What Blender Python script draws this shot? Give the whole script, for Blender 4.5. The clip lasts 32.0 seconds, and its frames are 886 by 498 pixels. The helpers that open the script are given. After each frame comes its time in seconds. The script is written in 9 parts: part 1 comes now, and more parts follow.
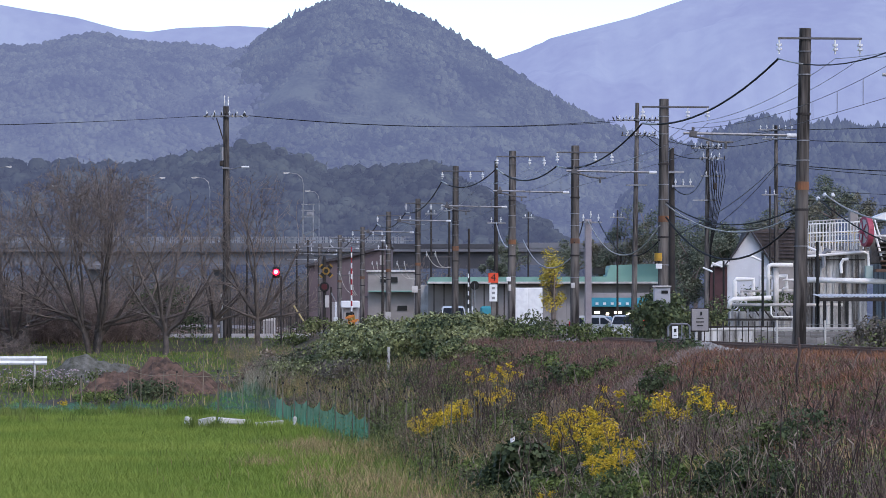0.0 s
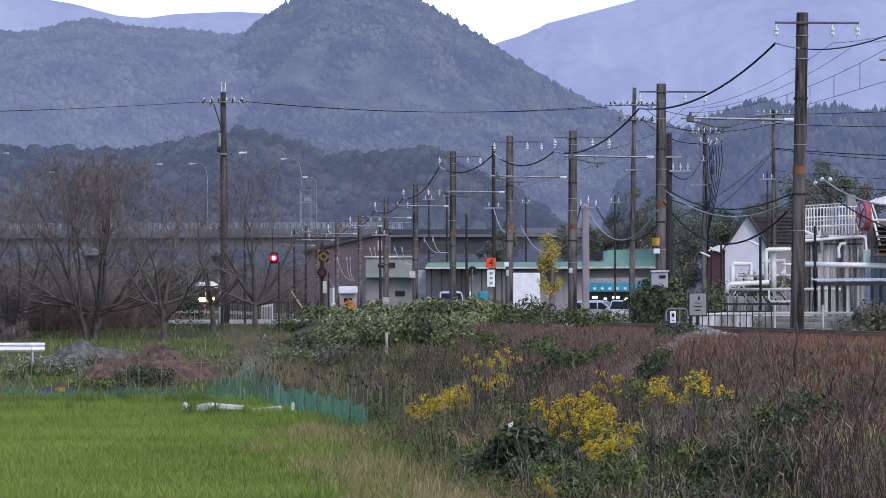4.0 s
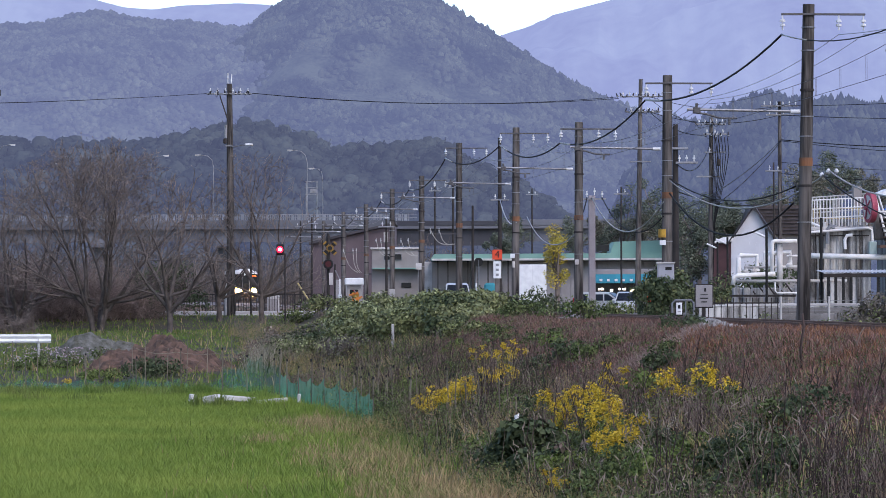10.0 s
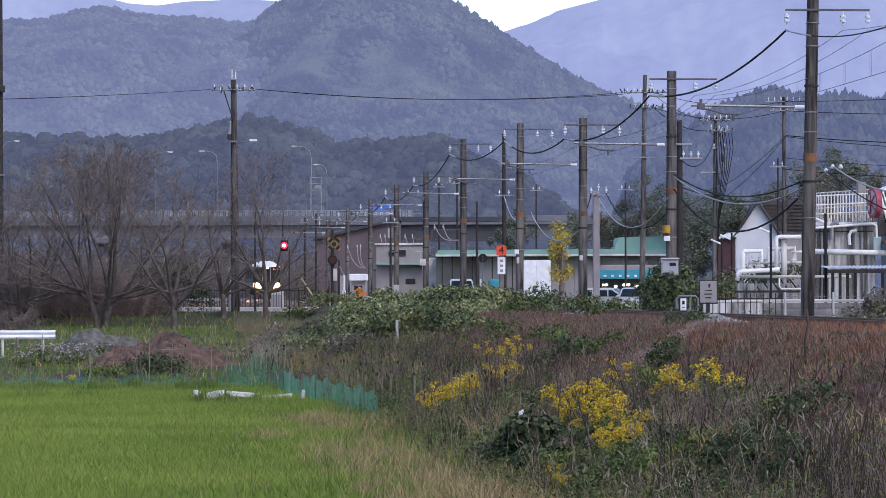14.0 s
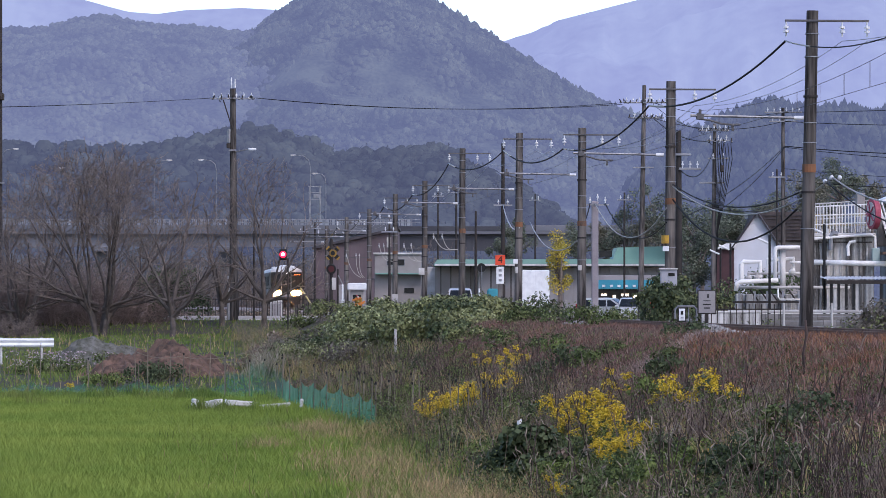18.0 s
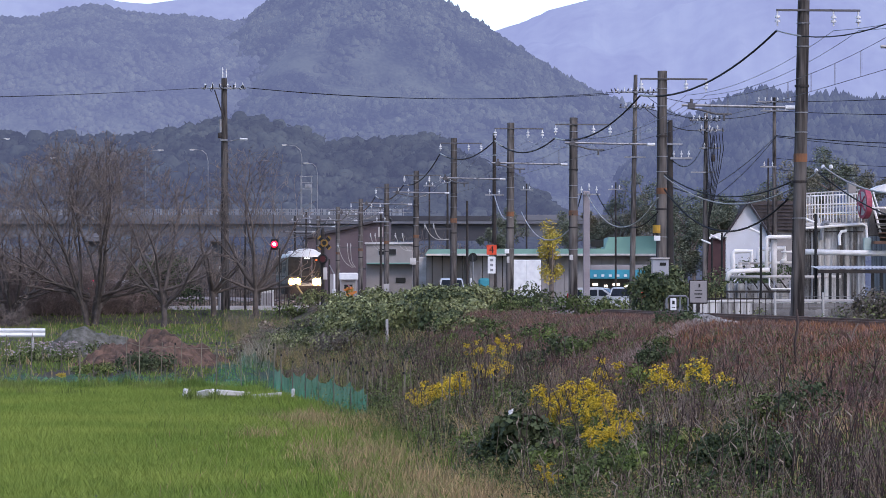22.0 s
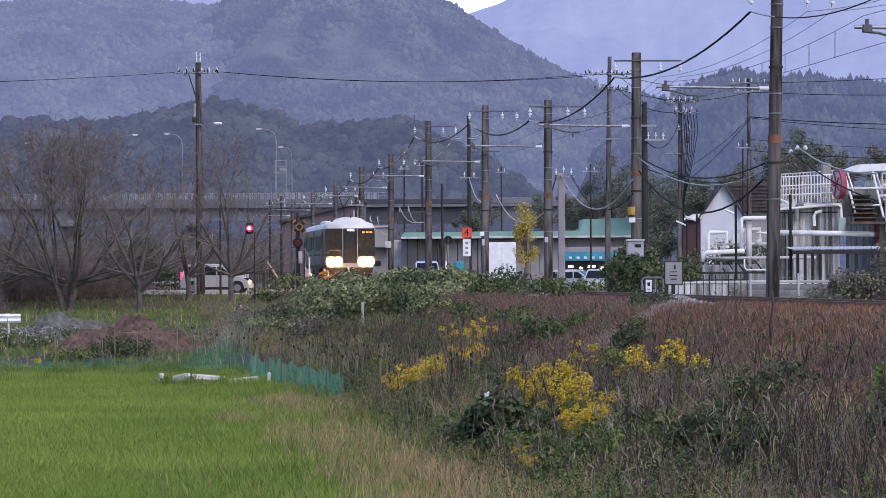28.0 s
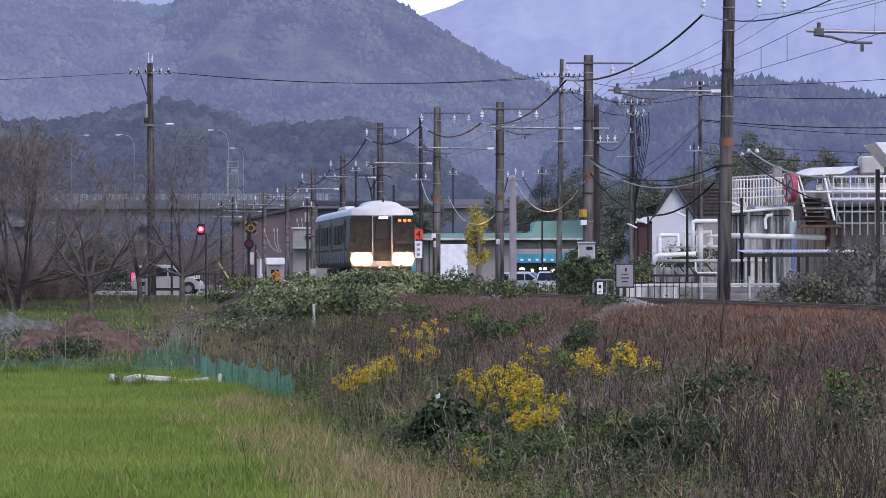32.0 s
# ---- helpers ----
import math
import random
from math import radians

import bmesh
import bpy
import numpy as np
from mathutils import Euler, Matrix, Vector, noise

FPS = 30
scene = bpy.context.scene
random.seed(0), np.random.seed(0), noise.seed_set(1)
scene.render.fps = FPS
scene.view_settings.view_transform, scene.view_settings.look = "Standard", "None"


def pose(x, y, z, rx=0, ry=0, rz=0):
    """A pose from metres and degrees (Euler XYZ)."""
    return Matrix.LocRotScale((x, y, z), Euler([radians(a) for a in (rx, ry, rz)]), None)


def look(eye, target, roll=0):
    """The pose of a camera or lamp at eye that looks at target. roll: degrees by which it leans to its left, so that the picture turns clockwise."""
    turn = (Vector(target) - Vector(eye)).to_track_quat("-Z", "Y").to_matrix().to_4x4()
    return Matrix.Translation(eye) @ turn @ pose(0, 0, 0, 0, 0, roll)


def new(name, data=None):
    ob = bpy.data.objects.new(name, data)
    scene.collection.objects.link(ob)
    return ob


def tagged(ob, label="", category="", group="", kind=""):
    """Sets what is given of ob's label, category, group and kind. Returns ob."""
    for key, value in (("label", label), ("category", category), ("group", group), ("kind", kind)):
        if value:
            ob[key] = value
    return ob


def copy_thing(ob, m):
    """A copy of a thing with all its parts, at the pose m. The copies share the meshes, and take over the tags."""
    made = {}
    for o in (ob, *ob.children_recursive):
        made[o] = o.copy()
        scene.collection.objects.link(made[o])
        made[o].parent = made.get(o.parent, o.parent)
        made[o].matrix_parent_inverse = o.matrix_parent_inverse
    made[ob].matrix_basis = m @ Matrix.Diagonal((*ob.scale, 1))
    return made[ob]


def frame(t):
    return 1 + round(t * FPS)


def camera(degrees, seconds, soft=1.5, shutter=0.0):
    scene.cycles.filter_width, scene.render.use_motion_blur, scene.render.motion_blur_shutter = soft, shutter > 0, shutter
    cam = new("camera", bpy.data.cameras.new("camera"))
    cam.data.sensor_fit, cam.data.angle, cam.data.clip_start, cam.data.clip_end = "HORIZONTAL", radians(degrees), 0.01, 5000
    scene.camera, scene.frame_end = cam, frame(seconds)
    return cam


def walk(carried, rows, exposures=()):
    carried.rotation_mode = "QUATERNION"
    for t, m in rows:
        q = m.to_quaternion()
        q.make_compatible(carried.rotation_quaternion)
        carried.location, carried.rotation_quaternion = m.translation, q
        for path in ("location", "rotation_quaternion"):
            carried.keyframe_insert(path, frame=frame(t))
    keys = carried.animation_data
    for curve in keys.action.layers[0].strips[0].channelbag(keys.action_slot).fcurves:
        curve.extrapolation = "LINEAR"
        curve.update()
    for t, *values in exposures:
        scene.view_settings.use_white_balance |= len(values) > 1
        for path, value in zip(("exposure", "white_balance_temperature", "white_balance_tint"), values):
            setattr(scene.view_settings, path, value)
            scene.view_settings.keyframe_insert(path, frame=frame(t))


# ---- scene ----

# ---- camera: one standpoint, a slow hand-held pan; rows are seconds, bearing, pitch, roll ----
EYE = (0.0, 0.0, 3.0)
cam = camera(13.76, 32.0, soft=0.72)
PATH = [
    (0.0, -0.000, 1.093, 0.00), (0.5, -0.020, 1.059, -0.01), (1.0, -0.045, 0.996, -0.19), (1.5, -0.017, 0.915, -0.40), (2.0, 0.023, 0.891, -0.26),
    (2.5, 0.031, 0.883, -0.24), (3.0, 0.028, 0.878, -0.21), (3.5, 0.039, 0.855, -0.15), (5.5, 0.003, 0.916, -0.18), (6.0, -0.006, 0.905, -0.22),
    (6.5, -0.012, 0.898, -0.23), (7.0, -0.004, 0.887, -0.15), (7.5, -0.027, 0.875, 0.01), (8.0, 0.003, 0.832, -0.17), (8.5, -0.009, 0.815, -0.12),
    (9.0, -0.031, 0.774, -0.11), (9.5, -0.049, 0.750, -0.03), (10.0, -0.060, 0.734, -0.15), (10.5, -0.130, 0.688, -0.16), (11.0, -0.151, 0.654, -0.26),
    (11.5, -0.120, 0.685, -0.16), (12.0, -0.119, 0.675, -0.09), (12.5, -0.104, 0.658, -0.16), (13.0, -0.126, 0.647, -0.36), (13.5, -0.166, 0.645, -0.33),
    (14.0, -0.126, 0.670, -0.17), (14.5, -0.085, 0.689, -0.10), (16.5, -0.052, 0.779, 0.12), (17.0, -0.079, 0.806, 0.09), (17.5, -0.116, 0.805, -0.01),
    (18.0, -0.107, 0.817, 0.03), (18.5, -0.114, 0.829, -0.02), (19.0, -0.143, 0.792, -0.01), (19.5, -0.112, 0.771, -0.09), (20.0, -0.098, 0.737, -0.23),
    (20.5, -0.040, 0.695, -0.27), (21.0, -0.018, 0.697, -0.17), (21.5, -0.008, 0.687, -0.09), (22.0, 0.027, 0.657, -0.01), (22.5, 0.014, 0.584, -0.12),
    (23.0, 0.062, 0.534, -0.24), (23.5, 0.089, 0.508, -0.16), (24.0, 0.119, 0.506, -0.26), (24.5, 0.146, 0.450, -0.26), (25.0, 0.171, 0.404, -0.36),
    (25.5, 0.252, 0.404, -0.36), (27.5, 0.414, 0.406, -0.36), (28.0, 0.414, 0.390, -0.36), (28.5, 0.375, 0.302, -0.49), (29.0, 0.414, 0.309, -0.36),
    (29.5, 0.485, 0.312, -0.11), (30.0, 0.628, 0.338, -0.06), (30.5, 0.767, 0.352, 0.07), (31.0, 0.886, 0.381, -0.04), (31.5, 1.017, 0.421, -0.07),
    (32.0, 1.171, 0.415, -0.15),
]


def aim(bearing, pitch):
    return (100 * math.tan(radians(bearing)), 100.0, EYE[2] + 100 * math.tan(radians(pitch)))


walk(cam, [(t, look(EYE, aim(b, p), r)) for t, b, p, r in PATH],
     exposures=[(0.0, 0.9, 6500, 17), (20.0, 0.95, 6500, 21), (32.0, 0.95, 6500, 22)])

# ---- light: an overcast late afternoon ----
world = bpy.data.worlds.new("world")
scene.world = world
world.use_nodes = True
wn = world.node_tree.nodes
sky = wn.new("ShaderNodeTexSky")
sky.sky_type = "NISHITA"
sky.sun_disc = False
sky.sun_elevation, sky.sun_rotation = radians(38), radians(150)
sky.dust_density, sky.air_density, sky.ozone_density = 1.0, 1.0, 4.0
wn["Background"].inputs["Strength"].default_value = 0.13
world.node_tree.links.new(sky.outputs["Color"], wn["Background"].inputs["Color"])
sun_data = bpy.data.lights.new("sun", "SUN")
sun_data.energy, sun_data.angle, sun_data.color = 0.8, radians(20), (1.0, 0.96, 0.9)
sun = new("sun", sun_data)
sun.matrix_world = look((40, -60, 70), (0, 0, 0))

# ---- materials ----


def mat(name, a, b=None, scale=3.0, rough=0.8, metal=0.0, bump=0.0, fine=40.0, glow=None, glow_strength=0.0, island=0.0, rand=0.0, spec=0.3, thin=0.0):
    """Two colours mixed by coarse and fine noise, with relief; island and rand vary the value by piece and by object; thin lets light through leaves."""
    m = bpy.data.materials.new(name)
    m.use_nodes = True
    nt = m.node_tree
    n, link = nt.nodes, nt.links.new
    p = n["Principled BSDF"]
    p.inputs["Roughness"].default_value, p.inputs["Metallic"].default_value = rough, metal
    p.inputs["Specular IOR Level"].default_value = spec
    b = b or tuple(c * 0.7 for c in a)
    co = n.new("ShaderNodeTexCoord")
    n1, n2 = n.new("ShaderNodeTexNoise"), n.new("ShaderNodeTexNoise")
    n1.inputs["Scale"].default_value, n2.inputs["Scale"].default_value = scale, fine
    n1.inputs["Detail"].default_value, n2.inputs["Detail"].default_value = 4, 3
    link(co.outputs["Object"], n1.inputs["Vector"])
    link(co.outputs["Object"], n2.inputs["Vector"])
    ramp = n.new("ShaderNodeMapRange")
    ramp.inputs["From Min"].default_value, ramp.inputs["From Max"].default_value = 0.35, 0.65
    add = n.new("ShaderNodeMath")
    add.operation = "MULTIPLY_ADD"
    add.inputs[1].default_value = 0.35
    link(n2.outputs["Fac"], add.inputs[0])
    link(n1.outputs["Fac"], add.inputs[2])
    sub = n.new("ShaderNodeMath")
    sub.operation = "SUBTRACT"
    sub.inputs[1].default_value = 0.175
    link(add.outputs[0], sub.inputs[0])
    link(sub.outputs[0], ramp.inputs["Value"])
    mix = n.new("ShaderNodeMix")
    mix.data_type = "RGBA"
    mix.inputs[6].default_value, mix.inputs[7].default_value = (*a, 1), (*b, 1)
    link(ramp.outputs[0], mix.inputs[0])
    col = mix.outputs[2]
    if island or rand:
        src = n.new("ShaderNodeNewGeometry").outputs["Random Per Island"] if island else n.new("ShaderNodeObjectInfo").outputs["Random"]
        amt = island or rand
        mr = n.new("ShaderNodeMapRange")
        mr.inputs["To Min"].default_value, mr.inputs["To Max"].default_value = 1 - amt, 1 + amt
        link(src, mr.inputs["Value"])
        hs = n.new("ShaderNodeHueSaturation")
        link(mr.outputs[0], hs.inputs["Value"])
        link(col, hs.inputs["Color"])
        col = hs.outputs["Color"]
    link(col, p.inputs["Base Color"])
    if bump:
        bp = n.new("ShaderNodeBump")
        bp.inputs["Strength"].default_value = bump
        bp.inputs["Distance"].default_value = 0.02
        link(n2.outputs["Fac"], bp.inputs["Height"])
        link(bp.outputs["Normal"], p.inputs["Normal"])
    if thin:
        tl, ms = n.new("ShaderNodeBsdfTranslucent"), n.new("ShaderNodeMixShader")
        ms.inputs[0].default_value = thin
        link(col, tl.inputs["Color"])
        link(p.outputs[0], ms.inputs[1])
        link(tl.outputs[0], ms.inputs[2])
        link(ms.outputs[0], n["Material Output"].inputs["Surface"])
    if glow:
        p.inputs["Emission Color"].default_value = (*glow, 1)
        p.inputs["Emission Strength"].default_value = glow_strength
    return m


CONCRETE = mat("weathered_concrete", (0.15, 0.135, 0.125), (0.06, 0.053, 0.05), 0.9, 0.9, bump=0.3, rand=0.2)
CONCRETE_LIGHT = mat("light_concrete", (0.48, 0.46, 0.44), (0.33, 0.31, 0.3), 0.7, 0.9, bump=0.3)
STEEL = mat("galvanised_steel", (0.3, 0.3, 0.32), (0.2, 0.2, 0.21), 2.0, 0.5, 0.6)
STEEL_DARK = mat("dark_painted_steel", (0.032, 0.029, 0.028), (0.05, 0.042, 0.038), 2.0, 0.7, spec=0.12)
PORCELAIN = mat("white_porcelain", (0.66, 0.66, 0.67), (0.52, 0.52, 0.54), 5.0, 0.15)
CABLE_BLACK = mat("black_cable_sheath", (0.012, 0.012, 0.013), (0.02, 0.02, 0.02), 5.0, 0.7, spec=0.1)
CABLE_GREY = mat("grey_weathered_cable", (0.42, 0.42, 0.43), (0.3, 0.3, 0.32), 5.0, 0.55)
ORANGE_BAND = mat("faded_orange_paint", (0.22, 0.095, 0.045), (0.1, 0.065, 0.05), 3.0, 0.8)
YELLOW = mat("yellow_paint", (0.55, 0.32, 0.04), (0.4, 0.22, 0.04), 6.0, 0.6)
WHITE = mat("white_paint", (0.8, 0.8, 0.8), (0.68, 0.68, 0.69), 3.0, 0.5)
OFFWHITE = mat("grimy_white_paint", (0.62, 0.6, 0.58), (0.4, 0.37, 0.35), 1.2, 0.6, bump=0.1)
RED = mat("red_paint", (0.4, 0.02, 0.035), (0.3, 0.02, 0.03), 4.0, 0.5)
BLACK = mat("black_paint", (0.02, 0.02, 0.02), (0.03, 0.03, 0.03), 4.0, 0.7, spec=0.1)
RUST = mat("rusty_steel", (0.2, 0.12, 0.085), (0.12, 0.07, 0.052), 5.0, 0.85, 0.1)
BALLAST = mat("ballast_stone", (0.3, 0.26, 0.24), (0.17, 0.13, 0.12), 3.0, 0.95, bump=0.6, island=0.4)
EARTH = mat("brown_earth", (0.17, 0.104, 0.076), (0.06, 0.042, 0.033), 2.2, 0.95, bump=1.0, fine=12)
GRAVEL = mat("grey_gravel", (0.17, 0.162, 0.148), (0.07, 0.072, 0.052), 3.5, 0.95, bump=1.0, fine=22)
ASPHALT = mat("grey_asphalt", (0.2, 0.195, 0.19), (0.15, 0.145, 0.14), 0.6, 0.9, bump=0.2)
GLASS_DARK = mat("dark_window_glass", (0.012, 0.014, 0.016), (0.02, 0.021, 0.023), 2.0, 0.2, spec=0.25)
TYRE = mat("black_rubber", (0.015, 0.015, 0.015), (0.025, 0.025, 0.025), 5.0, 0.8)



def streaked(m, across, down):
    """Stretch a material's pattern along the height, as rain streaks it."""
    nt = m.node_tree
    mp = nt.nodes.new("ShaderNodeMapping")
    mp.inputs["Scale"].default_value = (across, across, down)
    nt.links.new(next(n for n in nt.nodes if n.type == "TEX_COORD").outputs["Object"], mp.inputs["Vector"])
    for nd in [n for n in nt.nodes if n.type == "TEX_NOISE"]:
        nt.links.new(mp.outputs[0], nd.inputs["Vector"])
    return m


POLE = streaked(mat("rain_streaked_pole_concrete", (0.165, 0.146, 0.134), (0.028, 0.025, 0.024), 2.2, 0.95, bump=0.2, fine=9, rand=0.25, spec=0.08), 1.6, 0.16)
# ---- builders ----


class Shape:
    """Collects the corners and faces of one mesh."""

    def __init__(self):
        self.v, self.f = [], []

    def add(self, verts, faces):
        k = len(self.v)
        self.v += [tuple(p) for p in verts]
        self.f += [tuple(i + k for i in q) for q in faces]
        return self

    def box(self, c, s, b=0.0, rz=0.0, ry=0.0):
        """A box of size s round c, with chamfered edges b, turned by rz (and ry) degrees."""
        hx, hy, hz = s[0] / 2, s[1] / 2, s[2] / 2
        b = min(b, 0.45 * min(s))
        m = Euler((0, radians(ry), radians(rz))).to_matrix()
        cc = Vector(c)
        if b <= 0:
            vs = [(x, y, z) for x in (-hx, hx) for y in (-hy, hy) for z in (-hz, hz)]
            fs = [(0, 1, 3, 2), (4, 6, 7, 5), (0, 4, 5, 1), (2, 3, 7, 6), (0, 2, 6, 4), (1, 5, 7, 3)]
        else:
            bm = bmesh.new()
            bmesh.ops.create_cube(bm, size=1.0, matrix=Matrix.Diagonal((*s, 1)))
            bmesh.ops.bevel(bm, geom=bm.edges[:], offset=b, segments=1, affect="EDGES")
            bm.verts.index_update()
            vs = [tuple(q.co) for q in bm.verts]
            fs = [[q.index for q in f.verts] for f in bm.faces]
            bm.free()
        return self.add([cc + m @ Vector(p) for p in vs], fs)

    def rod(self, p, q, r0, r1=None, n=8, caps=True):
        """A tapered rod from p to q."""
        r1 = r0 if r1 is None else r1
        p, q = Vector(p), Vector(q)
        d = (q - p).normalized()
        u = d.orthogonal().normalized()
        w = d.cross(u)
        vs = []
        for c, r in ((p, r0), (q, r1)):
            for i in range(n):
                a = math.tau * i / n
                vs.append(c + (u * math.cos(a) + w * math.sin(a)) * r)
        fs = [(i, (i + 1) % n, n + (i + 1) % n, n + i) for i in range(n)]
        if caps:
            fs += [tuple(range(n))[::-1], tuple(range(n, 2 * n))]
        return self.add(vs, fs)

    def tube(self, pts, r, n=6):
        """One round bar swept along the points."""
        pts = [Vector(p) for p in pts]
        vs, u = [], None
        for i, p in enumerate(pts):
            d = (pts[min(i + 1, len(pts) - 1)] - pts[max(i - 1, 0)]).normalized()
            u = d.orthogonal() if u is None else u - d * u.dot(d)
            u = u.normalized() if u.length > 1e-6 else d.orthogonal().normalized()
            w = d.cross(u)
            vs += [p + (u * math.cos(math.tau * k / n) + w * math.sin(math.tau * k / n)) * r for k in range(n)]
        m = len(pts)
        fs = [(j * n + k, j * n + (k + 1) % n, (j + 1) * n + (k + 1) % n, (j + 1) * n + k) for j in range(m - 1) for k in range(n)]
        fs += [tuple(range(n))[::-1], tuple(range((m - 1) * n, m * n))]
        return self.add(vs, fs)

    def lathe(self, c, prof, n=12):
        """A turned body on the vertical axis through c; prof: (radius, height) from below."""
        vs, fs = [], []
        for r, z in prof:
            vs += [(c[0] + r * math.cos(math.tau * i / n), c[1] + r * math.sin(math.tau * i / n), c[2] + z) for i in range(n)]
        for k in range(len(prof) - 1):
            fs += [(k * n + i, k * n + (i + 1) % n, (k + 1) * n + (i + 1) % n, (k + 1) * n + i) for i in range(n)]
        fs += [tuple(range(n))[::-1], tuple(range((len(prof) - 1) * n, len(prof) * n))]
        return self.add(vs, fs)

    def prism(self, outline, y0, y1):
        """An outline of (x, z) pulled from y0 to y1."""
        n = len(outline)
        vs = [(x, y0, z) for x, z in outline] + [(x, y1, z) for x, z in outline]
        fs = [tuple(range(n))[::-1], tuple(range(n, 2 * n))]
        fs += [(i, (i + 1) % n, n + (i + 1) % n, n + i) for i in range(n)]
        return self.add(vs, fs)

    def mesh(self, name, material, smooth=False):
        me = bpy.data.meshes.new(name)
        me.from_pydata(self.v, [], self.f)
        me.materials.append(material)
        bm = bmesh.new()
        bm.from_mesh(me)
        if len(bm.faces) < 20000:
            bmesh.ops.recalc_face_normals(bm, faces=bm.faces[:])
        bm.to_mesh(me)
        bm.free()
        if smooth:
            me.shade_smooth()
        return me


def array_mesh(name, verts, faces, material, smooth=False):
    """A mesh from numpy arrays: all faces have the same number of corners."""
    me = bpy.data.meshes.new(name)
    verts, faces = np.asarray(verts, dtype=np.float32), np.asarray(faces, dtype=np.int32)
    k = faces.shape[1]
    me.vertices.add(len(verts))
    me.vertices.foreach_set("co", verts.ravel())
    me.loops.add(faces.size)
    me.loops.foreach_set("vertex_index", faces.ravel())
    me.polygons.add(len(faces))
    me.polygons.foreach_set("loop_start", np.arange(0, faces.size, k, dtype=np.int32))
    me.update(calc_edges=True)
    me.validate()
    me.materials.append(material)
    if smooth:
        me.shade_smooth()
    return me


def thing(name, at=(0, 0, 0), rz=0.0, label="", category="", group="", kind=""):
    ob = new(name)
    ob.empty_display_size = 0.2
    ob.matrix_world = pose(*at, 0, 0, rz)
    return tagged(ob, label, category, group, kind)


def part(name, shape, material, parent, label="", smooth=False):
    ob = new(name, shape.mesh(name, material, smooth) if isinstance(shape, Shape) else shape)
    ob.parent = parent
    return tagged(ob, label)


def solid(name, shape, material, label="", category="", group="", kind="", at=(0, 0, 0), rz=0.0, smooth=False):
    """A thing of one mesh."""
    ob = new(name, shape.mesh(name, material, smooth) if isinstance(shape, Shape) else shape)
    ob.matrix_world = pose(*at, 0, 0, rz)
    return tagged(ob, label, category, group, kind)


# ---- the lie of the land ----
SLOPE = -0.0895          # the track runs straight, bearing away to the west
RAIL_Z, ROAD_Z = 2.43, 1.98
TRACK_TURN = math.degrees(math.atan(-SLOPE))


def track_x(y):
    return 0.62 + SLOPE * (y - 160) - 0.0004 * np.maximum(0, y - 440) ** 2


def ease(a, b, v):
    t = np.clip((v - a) / (b - a), 0, 1)
    return t * t * (3 - 2 * t)


def ground_z(x, y):
    """Height of the ground: paddy at 0, railway bank, the road's level and flat land behind."""
    x, y = np.asarray(x, dtype=float), np.asarray(y, dtype=float)
    u = x - track_x(y)
    far = 0.45 * ease(112, 128, y) + 0.75 * ease(150, 196, y) + 0.74 * ease(193, 203.5, y)
    bank = 2.27 * ease(-9.4, -2.7, u) - 0.24 * ease(-1.05, -0.9, u)
    z = np.maximum(far, bank)
    right = 2.03 - 0.35 * ease(2.8, 4.5, u)
    z = np.where(u > 0, np.where(u < 2.8, 2.03, right), z)
    land = np.where(y > 200, np.maximum(1.75, np.where(np.abs(u) < 6, 2.03 - 0.28 * ease(2.8, 6, np.abs(u)), 1.75)), z)
    w = ease(206, 220, y)
    return z * (1 - w) + land * w


def gz(x, y):
    return float(ground_z(x, y))

# ---- ground, road and track ----
GRASS_SOIL = mat("grassy_soil", (0.05, 0.056, 0.024), (0.062, 0.046, 0.032), 0.35, 0.95, bump=0.5, fine=9)


def ground_sheet():
    xs = np.concatenate([-np.geomspace(3500, 36, 40), np.linspace(-35, 45, 81), np.geomspace(46, 3500, 40)])
    ys = np.concatenate([-np.geomspace(1500, 20, 14), np.linspace(0, 30, 11), np.linspace(31, 240, 150), np.geomspace(243, 4900, 50)])
    gx, gy = np.meshgrid(xs, ys)
    z = ground_z(gx, gy)
    bump = np.array([noise.noise((a * 0.35, b * 0.35, 0.3)) + 0.5 * noise.noise((a * 1.3, b * 1.3, 4.0)) for a, b in zip(gx.ravel(), gy.ravel())]).reshape(z.shape)
    soft = np.where((gy > 30) & (gy < 210) & (gx - track_x(gy) < -2.9), 0.04, 0.0)
    z = z + bump * soft - np.where(gy > 600, (gy - 600) * 0.002, 0)
    nx, ny = len(xs), len(ys)
    i = np.arange(nx * ny).reshape(ny, nx)
    faces = np.stack([i[:-1, :-1].ravel(), i[:-1, 1:].ravel(), i[1:, 1:].ravel(), i[1:, :-1].ravel()], 1)
    me = array_mesh("ground", np.stack([gx.ravel(), gy.ravel(), z.ravel()], 1), faces, GRASS_SOIL, True)
    return tagged(new("ground", me), "grassy soil rising from paddy to railway bank", "ground", kind="structure")


ground_sheet()

road = Shape().box((-60, 208, ROAD_Z - 0.04), (220, 5.6, 0.1))
solid("road", road, ASPHALT, "narrow grey asphalt road crossing the railway", "road", kind="structure")
kerb = thing("kerb", label="low concrete kerb along the road", category="kerb", kind="structure")
for k in range(30):
    part("kerb_stone", Shape().box((-48 + k * 1.5, 211.1, ROAD_Z + 0.06), (1.46, 0.25, 0.24), 0.03), CONCRETE_LIGHT, kerb)

